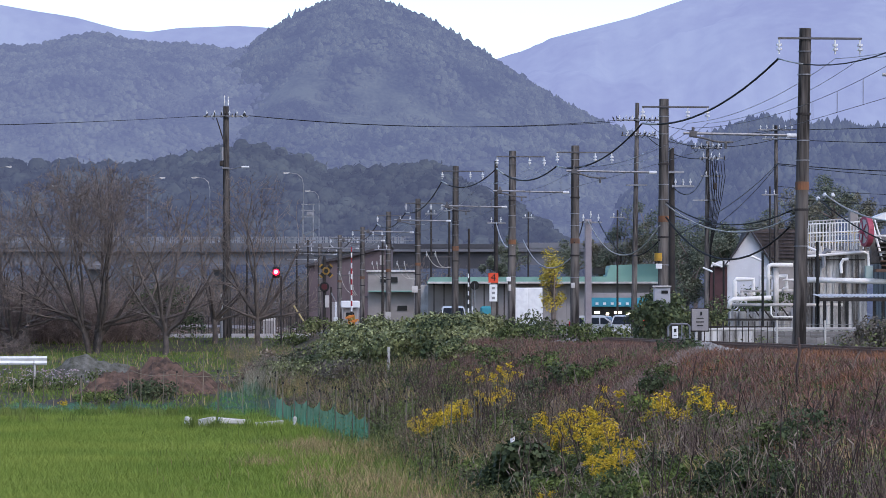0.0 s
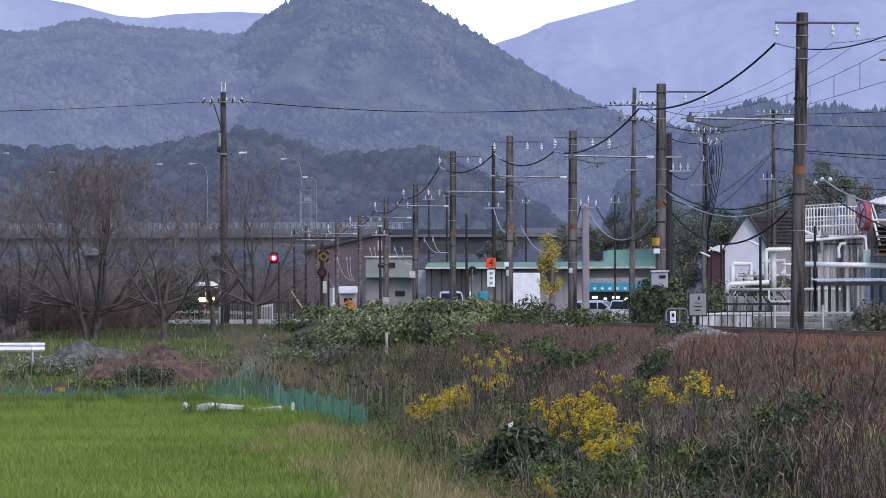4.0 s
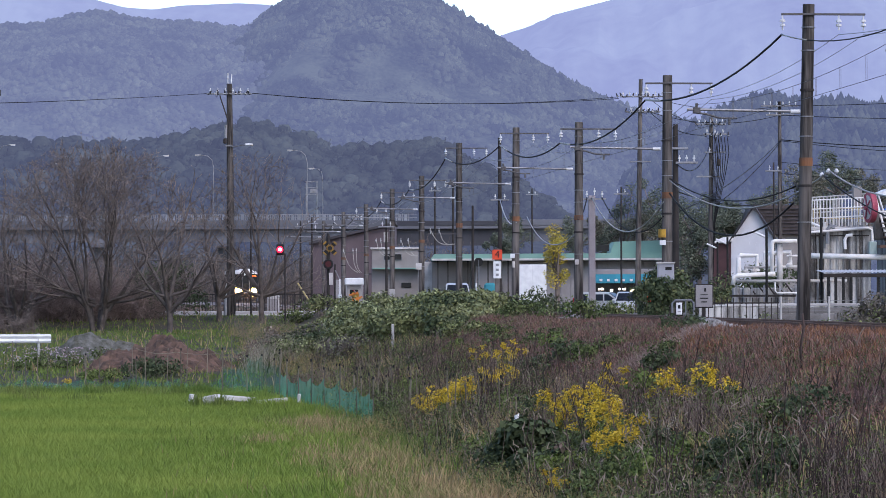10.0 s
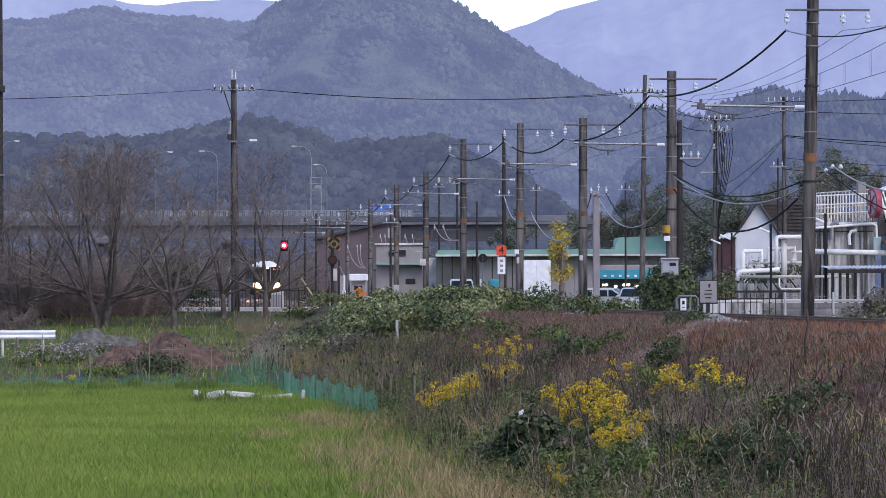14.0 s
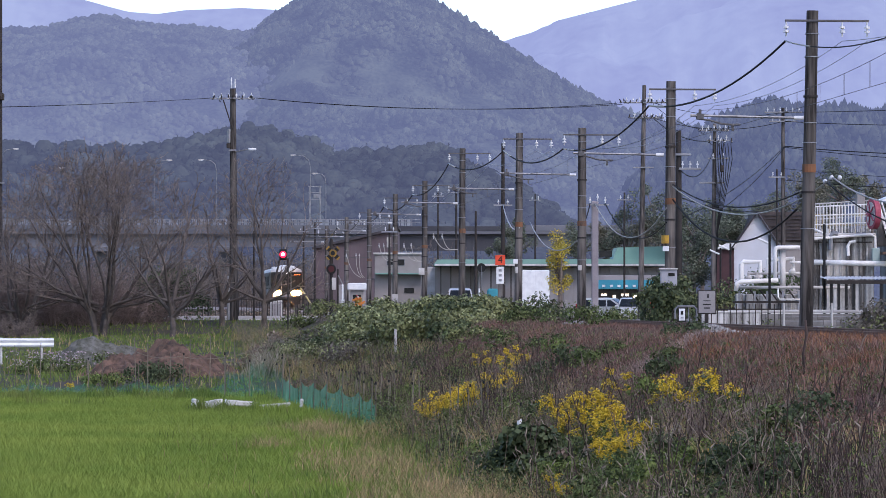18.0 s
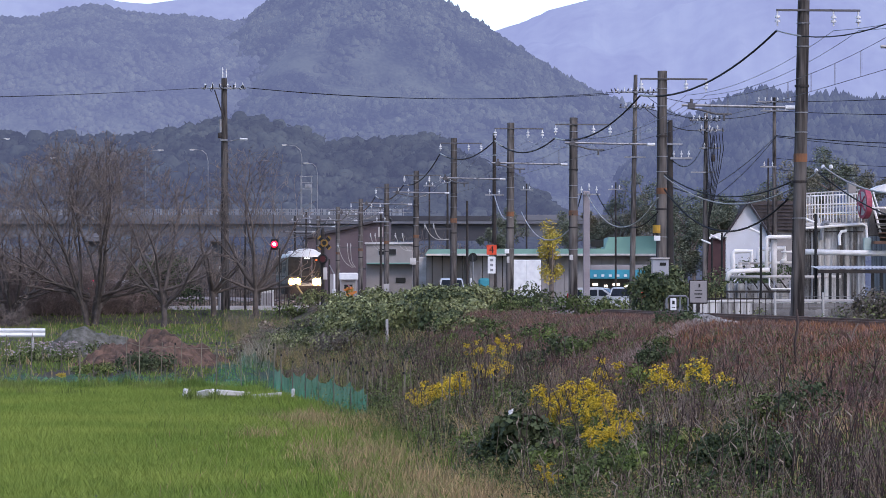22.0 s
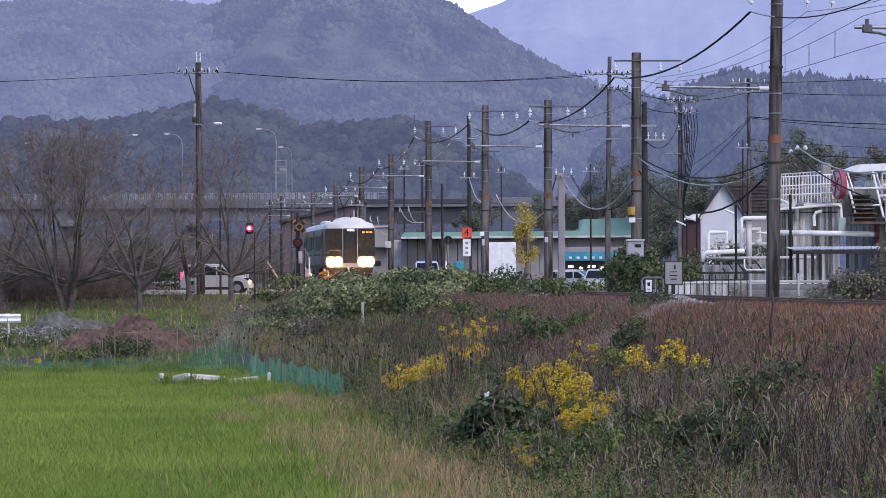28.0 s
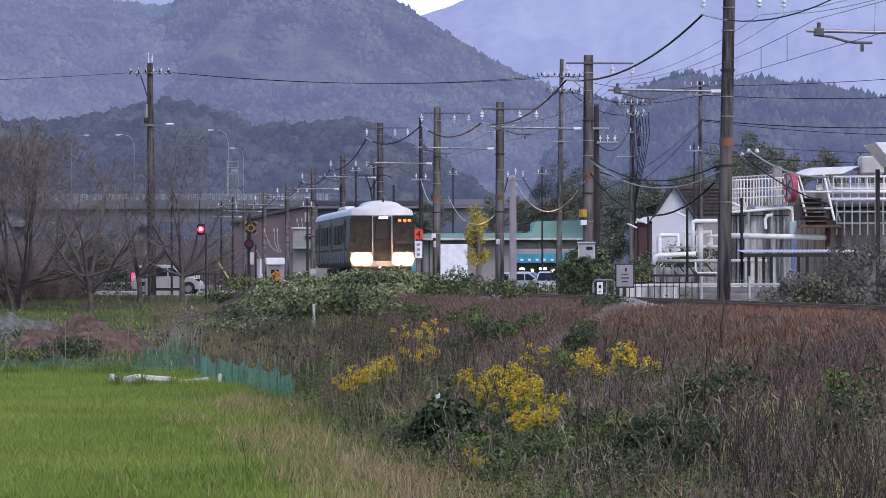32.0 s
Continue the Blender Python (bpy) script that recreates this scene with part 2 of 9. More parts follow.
track = thing("railway_track", (track_x(150), 150, 0), TRACK_TURN, "single railway track on ballast with rusty rails", "railway track", kind="structure")
bed = Shape()
bed.prism([(-2.3, 1.98), (-1.55, 2.25), (1.55, 2.25), (2.3, 1.98)], -130, 285)
part("ballast_bed", bed, BALLAST, track)
for s in (-1, 1):
    rail = Shape()
    c = s * 0.5685
    rail.prism([(c - 0.062, 2.28), (c + 0.062, 2.28), (c + 0.062, 2.295), (c + 0.012, 2.315), (c + 0.012, 2.39), (c + 0.033, 2.4), (c + 0.033, 2.425),
                (c + 0.026, 2.43), (c - 0.026, 2.43), (c - 0.033, 2.425), (c - 0.033, 2.4), (c - 0.012, 2.39), (c - 0.012, 2.315), (c - 0.062, 2.295)], -130, 285)
    part("rail", rail, RUST, track)
tie = Shape().box((0, 0, 2.2), (2.0, 0.22, 0.16), 0.015).mesh("sleeper", CONCRETE)
for k in range(220):
    o = new("sleeper", tie)
    o.parent = track
    o.location = (0, -110 + k * 0.65, 0.0)

far_track = thing("far_track", (track_x(434.5), 434.5, 0), math.degrees(math.atan((track_x(434.5) - track_x(560)) / 125.5)), "far stretch of the railway track bearing away", "railway track", kind="structure")
part("ballast_bed", Shape().prism([(-2.9, 1.98), (-1.9, 2.25), (1.9, 2.25), (2.9, 1.98)], 0, 126), BALLAST, far_track)
for s in (-1, 1):
    part("rail", Shape().box((s * 0.5685, 63, 2.35), (0.065, 126, 0.16)), RUST, far_track)
edge = Shape().box((-30, 205.05, 1.86), (60, 0.22, 0.3), 0.03)
solid("road_edge", edge, CONCRETE_LIGHT, "pale concrete edge of the road above the slope", "kerb", kind="structure")

# ---- hills ----


def smooth_curve(knots, x):
    kx, kz = [k[0] for k in knots], [k[1] for k in knots]
    fine = np.linspace(kx[0], kx[-1], 801)
    w = np.exp(-np.linspace(-2, 2, 25) ** 2)
    z = np.convolve(np.pad(np.interp(fine, kx, kz), 12, mode="edge"), w / w.sum(), mode="valid")
    return np.interp(x, fine, z)


def crowns(count, points, size, spiky, seed, fine=1):
    """Many small rough tree crowns in one mesh: points (n, 3), size (n)."""
    rng = np.random.default_rng(seed)
    bm = bmesh.new()
    bmesh.ops.create_icosphere(bm, subdivisions=fine, radius=1.0)
    base = np.array([v.co[:] for v in bm.verts])
    bm.verts.index_update()
    tri = np.array([[v.index for v in f.verts] for f in bm.faces])
    bm.free()
    mid = base[tri].mean(1)
    tri = tri[(mid[:, 1] < 0.4) & (mid[:, 2] > -0.5)] if fine < 2 else tri[(mid[:, 1] < 0.3) & (mid[:, 2] > -0.25)]
    nv = len(base)
    n = len(points)
    rough = 0.13 if fine < 2 else 0.2
    jit = 1 + rng.uniform(-rough, rough, (n, nv, 1))
    ang = rng.uniform(-0.5, 0.5, n)
    c, s = np.cos(ang)[:, None], np.sin(ang)[:, None]
    v = base[None] * jit
    x, y, z = v[..., 0] * c - v[..., 1] * s, v[..., 0] * s + v[..., 1] * c, v[..., 2]
    spike = (rng.random(n) < spiky)[:, None]
    taper = np.where(spike, np.clip(0.75 - 0.45 * z, 0.15, 1), 1.0)
    tall = np.where(spike, 1.5, 0.95)
    out = np.stack([x * taper, y * taper, z * tall + np.where(spike, 0.6, 0.25)], -1) * size[:, None, None] + points[:, None, :]
    faces = (tri[None] + (np.arange(n) * nv)[:, None, None]).reshape(-1, 3)
    return out.reshape(-1, 3), faces


def hill(name, knots, y, depth, ground, forest, crown, count, spiky, seed, label, rough=0.003, cut=0.0, fine=1, tufts=0):
    """A wooded hill whose crest runs along x at distance y; knots are (x, height)."""
    rng = np.random.default_rng(seed)
    x0, x1 = knots[0][0], knots[-1][0]
    nx, nt = 220, 26
    xs, ts = np.linspace(x0, x1, nx), np.linspace(-1, 1, nt)

    def surf(x, t):
        top = smooth_curve(knots, x) - crown * 0.9
        fold = np.array([noise.fractal((a / depth * 3.0, b * 2.2, seed), 1.0, 2.0, 4) for a, b in zip(np.ravel(x), np.ravel(t))]).reshape(np.shape(x))
        side = np.cos(np.clip(np.abs(t), 0, 1) * math.pi / 2) ** 1.15
        z = (top - 1.0) * side * (1 + 0.4 * fold * np.abs(t) * (1 - np.abs(t)) * 4) + 1.0 + top * rough * fold * (1 - np.abs(t))
        z = np.minimum(z, (top - 1.0) * (1 - 0.5 * np.abs(t)) + 1.0 + top * rough * fold)
        return np.stack([x + fold * depth * 0.08 * np.abs(t), y + t * depth, z], -1)

    gx, gt = np.meshgrid(xs, ts)
    v = surf(gx, gt).reshape(-1, 3)
    v[:, 2] -= crown * 0.5
    i = np.arange(nx * nt).reshape(nt, nx)
    f = np.stack([i[:-1, :-1].ravel(), i[:-1, 1:].ravel(), i[1:, 1:].ravel(), i[1:, :-1].ravel()], 1)
    top = thing(name, label=label, category="hill", kind="structure")
    part("hillside", array_mesh("hillside", v, f, ground, True), ground, top)
    if not count:
        return top
    px, pt = rng.uniform(x0, x1, count), -np.abs(rng.uniform(-1, 1, count)) ** 1.25 * (1 - cut) + 0.04
    size = crown * (rng.uniform(0.55, 1.25, count) if fine < 2 else rng.uniform(0.4, 1.15, count) ** 1.3)
    pts = surf(px, pt)
    pts[:, 2] += crown * (rng.normal(0, 0.3, count) - 0.45)
    cv, cf = crowns(count, pts, size, spiky, seed, fine)
    if tufts:
        pick = rng.integers(0, len(cv), tufts)
        at = cv[pick] + rng.normal(0, crown * 0.12, (tufts, 3))
        d = rng.normal(size=(2, tufts, 3)) * crown * (0.2 if fine < 2 else 0.17)
        quad = np.stack([at - d[0], at - d[1] * 0.7, at + d[0], at + d[1] * 0.7], 1).reshape(-1, 3)
        k = np.arange(tufts)[:, None] * 4 + len(cv)
        cv, cf = np.concatenate([cv, quad]), np.concatenate([cf, k + [[0, 1, 2]], k + [[0, 2, 3]]])
    ob = part("tree_canopy", array_mesh("tree_canopy", cv, cf, forest, True), forest, top)
    tagged(ob, kind="stuff")
    return top


# backdrop hills beyond the town; haze is painted on all woods as blue emission
def hazed_wood_mat(name, a, b, air, strength, scale, island=0.07, fine=0.8):
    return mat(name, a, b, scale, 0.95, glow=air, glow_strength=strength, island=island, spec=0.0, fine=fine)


WOOD_FAR = hazed_wood_mat("far_hazed_woods", (0.09, 0.11, 0.09), (0.03, 0.04, 0.04), (0.305, 0.365, 0.66), 0.5, 0.006, 0.0, 0.05)
WOOD_PEAK = hazed_wood_mat("peak_hazed_woods", (0.062, 0.07, 0.045), (0.01, 0.014, 0.012), (0.112, 0.142, 0.262), 0.57, 0.06, 0.22, 0.7)
WOOD_SPUR = hazed_wood_mat("spur_hazed_woods", (0.055, 0.062, 0.042), (0.012, 0.016, 0.014), (0.094, 0.122, 0.235), 0.5, 0.06, 0.2, 0.7)
WOOD_RIDGE = hazed_wood_mat("ridge_hazed_woods", (0.062, 0.07, 0.045), (0.01, 0.014, 0.012), (0.128, 0.16, 0.292), 0.6, 0.06, 0.2, 0.7)
# the near hill also has some haze painted in as glow
WOOD_NEAR = hazed_wood_mat("near_hazed_woods", (0.05, 0.058, 0.045), (0.01, 0.013, 0.012), (0.072, 0.09, 0.16), 0.5, 0.08, 0.2, 1.1)


def crest(points, y):
    return [((px - 784) * y / 6500, 3 + (565 - py) * y / 6500) for px, py in points]


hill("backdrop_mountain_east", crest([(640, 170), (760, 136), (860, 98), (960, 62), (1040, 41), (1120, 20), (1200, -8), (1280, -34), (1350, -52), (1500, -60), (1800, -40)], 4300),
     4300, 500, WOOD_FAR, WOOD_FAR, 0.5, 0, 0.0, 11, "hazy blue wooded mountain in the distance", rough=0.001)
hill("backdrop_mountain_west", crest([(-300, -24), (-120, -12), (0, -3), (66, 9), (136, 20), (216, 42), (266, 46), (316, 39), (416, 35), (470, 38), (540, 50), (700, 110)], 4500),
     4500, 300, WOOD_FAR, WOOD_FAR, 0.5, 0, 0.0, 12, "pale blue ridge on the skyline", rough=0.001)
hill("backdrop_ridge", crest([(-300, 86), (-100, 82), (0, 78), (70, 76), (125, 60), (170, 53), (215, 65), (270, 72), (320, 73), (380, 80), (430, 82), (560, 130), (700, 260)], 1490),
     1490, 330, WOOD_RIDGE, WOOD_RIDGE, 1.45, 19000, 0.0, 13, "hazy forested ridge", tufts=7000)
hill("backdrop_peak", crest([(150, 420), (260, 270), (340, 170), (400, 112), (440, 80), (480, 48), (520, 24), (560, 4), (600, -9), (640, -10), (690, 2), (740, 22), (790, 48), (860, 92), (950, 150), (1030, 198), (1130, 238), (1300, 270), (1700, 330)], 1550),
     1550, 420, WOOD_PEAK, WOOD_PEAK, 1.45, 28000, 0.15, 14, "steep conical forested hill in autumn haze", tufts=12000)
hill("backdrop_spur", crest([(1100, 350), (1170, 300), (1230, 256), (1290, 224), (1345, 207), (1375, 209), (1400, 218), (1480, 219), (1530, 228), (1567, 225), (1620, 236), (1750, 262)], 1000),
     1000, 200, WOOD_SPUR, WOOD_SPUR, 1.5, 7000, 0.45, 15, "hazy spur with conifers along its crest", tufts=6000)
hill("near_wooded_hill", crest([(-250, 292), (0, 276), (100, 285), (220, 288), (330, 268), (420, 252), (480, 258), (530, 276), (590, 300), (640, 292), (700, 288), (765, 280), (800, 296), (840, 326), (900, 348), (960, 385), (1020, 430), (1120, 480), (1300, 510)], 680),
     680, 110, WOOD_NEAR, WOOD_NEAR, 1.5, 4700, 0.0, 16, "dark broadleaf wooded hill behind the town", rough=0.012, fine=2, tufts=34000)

# ---- plants: shared generators ----
TRI3 = np.array([[0, 1, 3], [0, 3, 2], [2, 3, 4]])


def blades(p, h, w, bend, seed):
    """Bent grass blades: foot points p (n, 3), heights, widths, and how far the tips lean over."""
    rng = np.random.default_rng(seed)
    n = len(p)
    a, b = rng.uniform(0, math.tau, n), rng.uniform(0, math.tau, n)
    side = np.stack([np.cos(a), np.sin(a), np.zeros(n)], 1) * (w / 2)[:, None]
    lean = np.stack([np.cos(b), np.sin(b), np.zeros(n)], 1) * (h * bend * rng.uniform(0.2, 1.0, n))[:, None]
    up = np.zeros((n, 3))
    up[:, 2] = h
    mid = p + up * 0.55 + lean * 0.3
    tip = p + up * (1 - 0.25 * bend * rng.random(n))[:, None] + lean
    v = np.stack([p - side, p + side, mid - side * 0.8, mid + side * 0.8, tip], 1)
    f = (TRI3[None] + (np.arange(n) * 5)[:, None, None]).reshape(-1, 3)
    return v.reshape(-1, 3), f


def spears(p, h, w, bend, seed):
    """Slim one-piece blades: foot points p (n, 3), heights, widths, and how far the tips lean over."""
    rng = np.random.default_rng(seed)
    n = len(p)
    a, b = rng.uniform(0, math.tau, n), rng.uniform(0, math.tau, n)
    side = np.stack([np.cos(a), np.sin(a), np.zeros(n)], 1) * (w / 2)[:, None]
    tip = p + np.stack([np.cos(b) * bend * h, np.sin(b) * bend * h, h], 1) * rng.uniform(0.5, 1.0, (n, 1))
    return np.stack([p - side, p + side, tip], 1).reshape(-1, 3), np.arange(3 * n).reshape(n, 3)


def leaf_cloud(p, size, seed, droop=0.3, narrow=0.6):
    """Small folded leaves at points p, turned at random."""
    rng = np.random.default_rng(seed)
    n = len(p)
    a = rng.uniform(0, math.tau, n)
    el = rng.uniform(-0.9, 0.9, n) - droop
    d = np.stack([np.cos(a) * np.cos(el), np.sin(a) * np.cos(el), np.sin(el)], 1)
    r = rng.normal(size=(n, 3))
    s = np.cross(d, r)
    s /= np.linalg.norm(s, axis=1)[:, None] + 1e-9
    s[:, 2] *= 0.6
    size = size[:, None]
    base, tip = p, p + d * size
    mid = p + d * size * 0.45
    v = np.stack([base, mid + s * size * narrow / 2, tip, mid - s * size * narrow / 2], 1)
    f = np.array([[0, 1, 2], [0, 2, 3]])
    f = (f[None] + (np.arange(n) * 4)[:, None, None]).reshape(-1, 3)
    return v.reshape(-1, 3), f


def leaf_shell(p, normal, size, seed, wide=0.85, tilt=0.45):
    """Broad pointed leaves that lie on a surface with the given normals, tilted and drooping at random."""
    rng = np.random.default_rng(seed)
    n = len(p)
    nn = normal + rng.normal(0, tilt, (n, 3))
    nn /= np.linalg.norm(nn, axis=1)[:, None] + 1e-9
    d = np.cross(nn, rng.normal(size=(n, 3)))
    d /= np.linalg.norm(d, axis=1)[:, None] + 1e-9
    d[:, 2] -= 0.25
    s = np.cross(nn, d)
    size = size[:, None]
    mid = p + d * size * 0.4 + nn * size * 0.08
    v = np.stack([p, mid + s * size * wide / 2, p + d * size, mid - s * size * wide / 2], 1)
    f = np.array([[0, 1, 2], [0, 2, 3]])
    f = (f[None] + (np.arange(n) * 4)[:, None, None]).reshape(-1, 3)
    return v.reshape(-1, 3), f


def sticks(p, q, r0, r1):
    """Thin three-sided stems from p to q."""
    n = len(p)
    d = q - p
    d = d / (np.linalg.norm(d, axis=1)[:, None] + 1e-9)
    ref = np.where(np.abs(d[:, 2:3]) > 0.9, np.array([[1.0, 0, 0]]), np.array([[0, 0, 1.0]]))
    u = np.cross(d, ref)
    u /= np.linalg.norm(u, axis=1)[:, None] + 1e-9
    w = np.cross(d, u)
    r0, r1 = np.broadcast_to(r0, n), np.broadcast_to(r1, n)
    ring = []
    for c, r in ((p, r0), (q, r1)):
        for k in range(3):
            t = math.tau * k / 3
            ring.append(c + (u * math.cos(t) + w * math.sin(t)) * r[:, None])
    v = np.stack(ring, 1)
    f = np.array([[0, 1, 4], [0, 4, 3], [1, 2, 5], [1, 5, 4], [2, 0, 3], [2, 3, 5]])
    f = (f[None] + (np.arange(n) * 6)[:, None, None]).reshape(-1, 3)
    return v.reshape(-1, 3), f


def joined(*pairs):
    vs, fs, k = [], [], 0
    for v, f in pairs:
        vs.append(v)
        fs.append(f + k)
        k += len(v)
    return np.concatenate(vs), np.concatenate(fs)


def stuff(name, vf, material, label, category):
    return tagged(new(name, array_mesh(name, vf[0], vf[1], material)), label, category, kind="stuff")


def scatter(n, x0, x1, y0, y1, seed, keep=None, near=1.0):
    """Random ground points; near > 1 gathers them towards small y."""
    rng = np.random.default_rng(seed)
    y = y0 + (y1 - y0) * rng.random(n) ** near
    t = rng.random(n)
    a, b = x0(y), x1(y)
    x = a + (b - a) * t
    ok = b > a
    if keep is not None:
        ok &= keep(x, y, rng)
    x, y = x[ok], y[ok]
    return np.stack([x, y, ground_z(x, y)], 1)


def patchy(x, y, scale, seed):
    return np.array([noise.noise((a * scale, b * scale, seed)) for a, b in zip(x, y)])


RICE = mat("young_rice_leaf", (0.178, 0.255, 0.049), (0.26, 0.325, 0.068), 0.16, 0.8, island=0.16, spec=0.06, fine=2.5, thin=0.15)
GRASS = mat("green_grass_blade", (0.125, 0.19, 0.042), (0.2, 0.235, 0.068), 0.5, 0.8, island=0.25, spec=0.06, thin=0.15)
STRAW = mat("dry_straw_grass", (0.43, 0.295, 0.162), (0.305, 0.255, 0.117), 0.6, 0.85, island=0.3, spec=0.06, thin=0.15)
RED_GRASS = mat("reddish_dry_grass", (0.24, 0.13, 0.096), (0.162, 0.106, 0.096), 0.3, 0.9, island=0.45, spec=0.06, fine=2.0, thin=0.15)
STALK = mat("dead_brown_stalk", (0.138, 0.102, 0.083), (0.204, 0.152, 0.119), 1.0, 0.9, island=0.55, spec=0.06)
STALK_PALE = mat("pale_dead_stalk", (0.22, 0.175, 0.142), (0.15, 0.115, 0.098), 1.0, 0.85, island=0.3)
WEED = mat("dull_green_weed_leaf", (0.08, 0.116, 0.042), (0.126, 0.14, 0.058), 0.8, 0.75, island=0.65, spec=0.12, thin=0.15)
WEED_BROWN = mat("withered_brown_leaf", (0.162, 0.116, 0.094), (0.24, 0.182, 0.142), 0.8, 0.9, island=0.55, spec=0.06, thin=0.15)
PLUME = mat("pale_seed_plume", (0.29, 0.235, 0.18), (0.2, 0.16, 0.125), 1.0, 0.85, island=0.25)
GOLD = mat("goldenrod_yellow", (0.66, 0.46, 0.03), (0.5, 0.38, 0.05), 1.5, 0.7, island=0.3, thin=0.15)
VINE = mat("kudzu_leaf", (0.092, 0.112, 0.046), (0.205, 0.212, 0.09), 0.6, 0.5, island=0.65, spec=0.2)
VINE_PALE = mat("pale_turned_highlight_leaf", (0.29, 0.31, 0.15), (0.19, 0.21, 0.1), 0.6, 0.5, island=0.5, spec=0.2)
BUSH_DARK = mat("dark_evergreen_and_shaded_leaf", (0.048, 0.067, 0.032), (0.086, 0.106, 0.053), 0.8, 0.6, island=0.4, spec=0.12)
TWIG = mat("bare_grey_brown_bark", (0.21, 0.168, 0.145), (0.12, 0.097, 0.085), 2.0, 0.9, bump=0.4, island=0.3)
# both tree leaf colours are lightened to paint in distance haze
TREE_GREEN = mat("hazed_evergreen_leaf", (0.176, 0.195, 0.137), (0.111, 0.13, 0.094), 0.4, 0.7, island=0.45, spec=0.15, thin=0.15)
TREE_OLIVE = mat("hazed_olive_brown_leaf", (0.215, 0.202, 0.15), (0.137, 0.137, 0.101), 0.4, 0.7, island=0.45, spec=0.15, thin=0.15)
SCRUB = mat("brown_grey_scrub", (0.156, 0.13, 0.111), (0.104, 0.101, 0.078), 0.2, 0.9, island=0.25, thin=0.15)
GINKGO = mat("yellow_green_foliage", (0.58, 0.42, 0.06), (0.42, 0.36, 0.07), 0.8, 0.6, island=0.35, thin=0.15)

FOOT = -9.5   # offset of the bank's foot from the track


def view_left(y):
    return -0.125 * y - 1.5


def view_right(y):
    return 0.148 * y + 0.5


# rice field
def in_field(x, y, rng):
    u = x - track_x(y)
    edge = FOOT - 0.6 - np.clip((78 - y) / 26, 0, 1) * 0.9 + 0.5 * np.sin(y * 0.9) + rng.normal(0, 0.35, len(x))
    return u < edge


rows_y = np.arange(48.0, 115.5, 0.27)
pts = []
for y in rows_y:
    xs = np.arange(view_left(y), track_x(y) + FOOT + 0.5, 0.19)
    pts.append(np.stack([xs, np.full(len(xs), y)], 1))
pts = np.concatenate(pts)
rng = np.random.default_rng(5)
pts += rng.normal(0, 0.035, pts.shape)
pts = pts[in_field(pts[:, 0], pts[:, 1], rng)]
thin = patchy(pts[:, 0], pts[:, 1], 0.45, 2.0)
rep = 24
p = np.repeat(pts, rep, 0) + rng.normal(0, 0.085, (len(pts) * rep, 2))
track_line = np.exp(-((pts[:, 1] - 52.5) / 0.7) ** 2) + 0.7 * np.exp(-((pts[:, 1] - 67 - 0.1 * pts[:, 0]) / 1.0) ** 2)
hh = np.repeat((0.17 + 0.05 * thin) * (1 - 0.45 * track_line), rep) * rng.uniform(0.6, 1.25, len(p))
stuff("rice_shoots", spears(np.column_stack([p, ground_z(p[:, 0], p[:, 1])]), hh, np.full(len(p), 0.02), 0.7, 6), RICE,
      "bright green rice regrowth in a harvested paddy", "rice")

# field margin: straw and green grass
g = scatter(26000, lambda y: track_x(y) + FOOT - 4.8, lambda y: track_x(y) + FOOT + 1.2, 46, 112, 21,
            lambda x, y, r: ~(in_field(x, y, r) & (r.random(len(x)) < 0.93)), 1.3)
h = np.random.default_rng(22).uniform(0.1, 0.36, len(g)) * (1 + 0.5 * patchy(g[:, 0], g[:, 1] * 0.5, 0.9, 3.0))
pick = np.random.default_rng(23).random(len(g)) < np.clip(1.25 - (g[:, 1] - 50) / 24 + 0.5 * patchy(g[:, 0], g[:, 1] * 0.5, 0.6, 8.0), 0.08, 0.88) * np.where(g[:, 0] - track_x(g[:, 1]) < FOOT - 2.2, 0.4, 1)
stuff("straw_grass", blades(g[pick], h[pick], np.full(pick.sum(), 0.014), 0.7, 24), STRAW, "dry straw-coloured grass along the field edge", "grass")
stuff("edge_grass", blades(g[~pick], h[~pick], np.full((~pick).sum(), 0.017), 0.7, 25), GRASS, "long green grass along the field edge", "grass")

# taller tussocks at the paddy's far edge, round the slabs and along the margin
def tussocks(name, spots, count, lo, hi, width, material, label, seed, bend=0.55):
    """Clumps of long arching blades at spots (x, y, spread)."""
    rng = np.random.default_rng(seed)
    p, h = [], []
    for x, y, spread in spots:
        a = np.column_stack([x + rng.normal(0, spread, count), y + rng.normal(0, spread * 1.2, count)])
        p.append(np.column_stack([a, ground_z(a[:, 0], a[:, 1])]))
        h.append(rng.uniform(lo, hi, count) * rng.uniform(0.7, 1.15) * np.exp(-((a[:, 0] - x) ** 2 + (a[:, 1] - y) ** 2) / (5 * spread ** 2)))
    p, h = np.concatenate(p), np.concatenate(h)
    return stuff(name, blades(p, h, np.full(len(p), width), bend, seed + 1), material, label, "grass")


trng = np.random.default_rng(26)
back = [(x, 111.3 + trng.normal(0, 0.7), trng.uniform(0.15, 0.45)) for x in trng.uniform(-14.5, -7.0, 26)]
tussocks("paddy_edge_tufts", back + [(-10.5, 104.5, 0.4), (-11.9, 105.0, 0.35), (-6.7, 98.6, 0.2), (-6.05, 98.4, 0.2), (-5.2, 98.8, 0.2)], 150, 0.3, 0.6, 0.02, GRASS, "tall green grass tufts at the paddy's edge", 27)
lush = [(-4.9 + 0.118 * (102 - y) + trng.normal(0, 0.3), y, trng.uniform(0.2, 0.4)) for y in trng.uniform(86, 101, 20)]
tussocks("lush_margin_grass", lush, 150, 0.25, 0.5, 0.02, RICE, "lush light green grass below the net", 29)
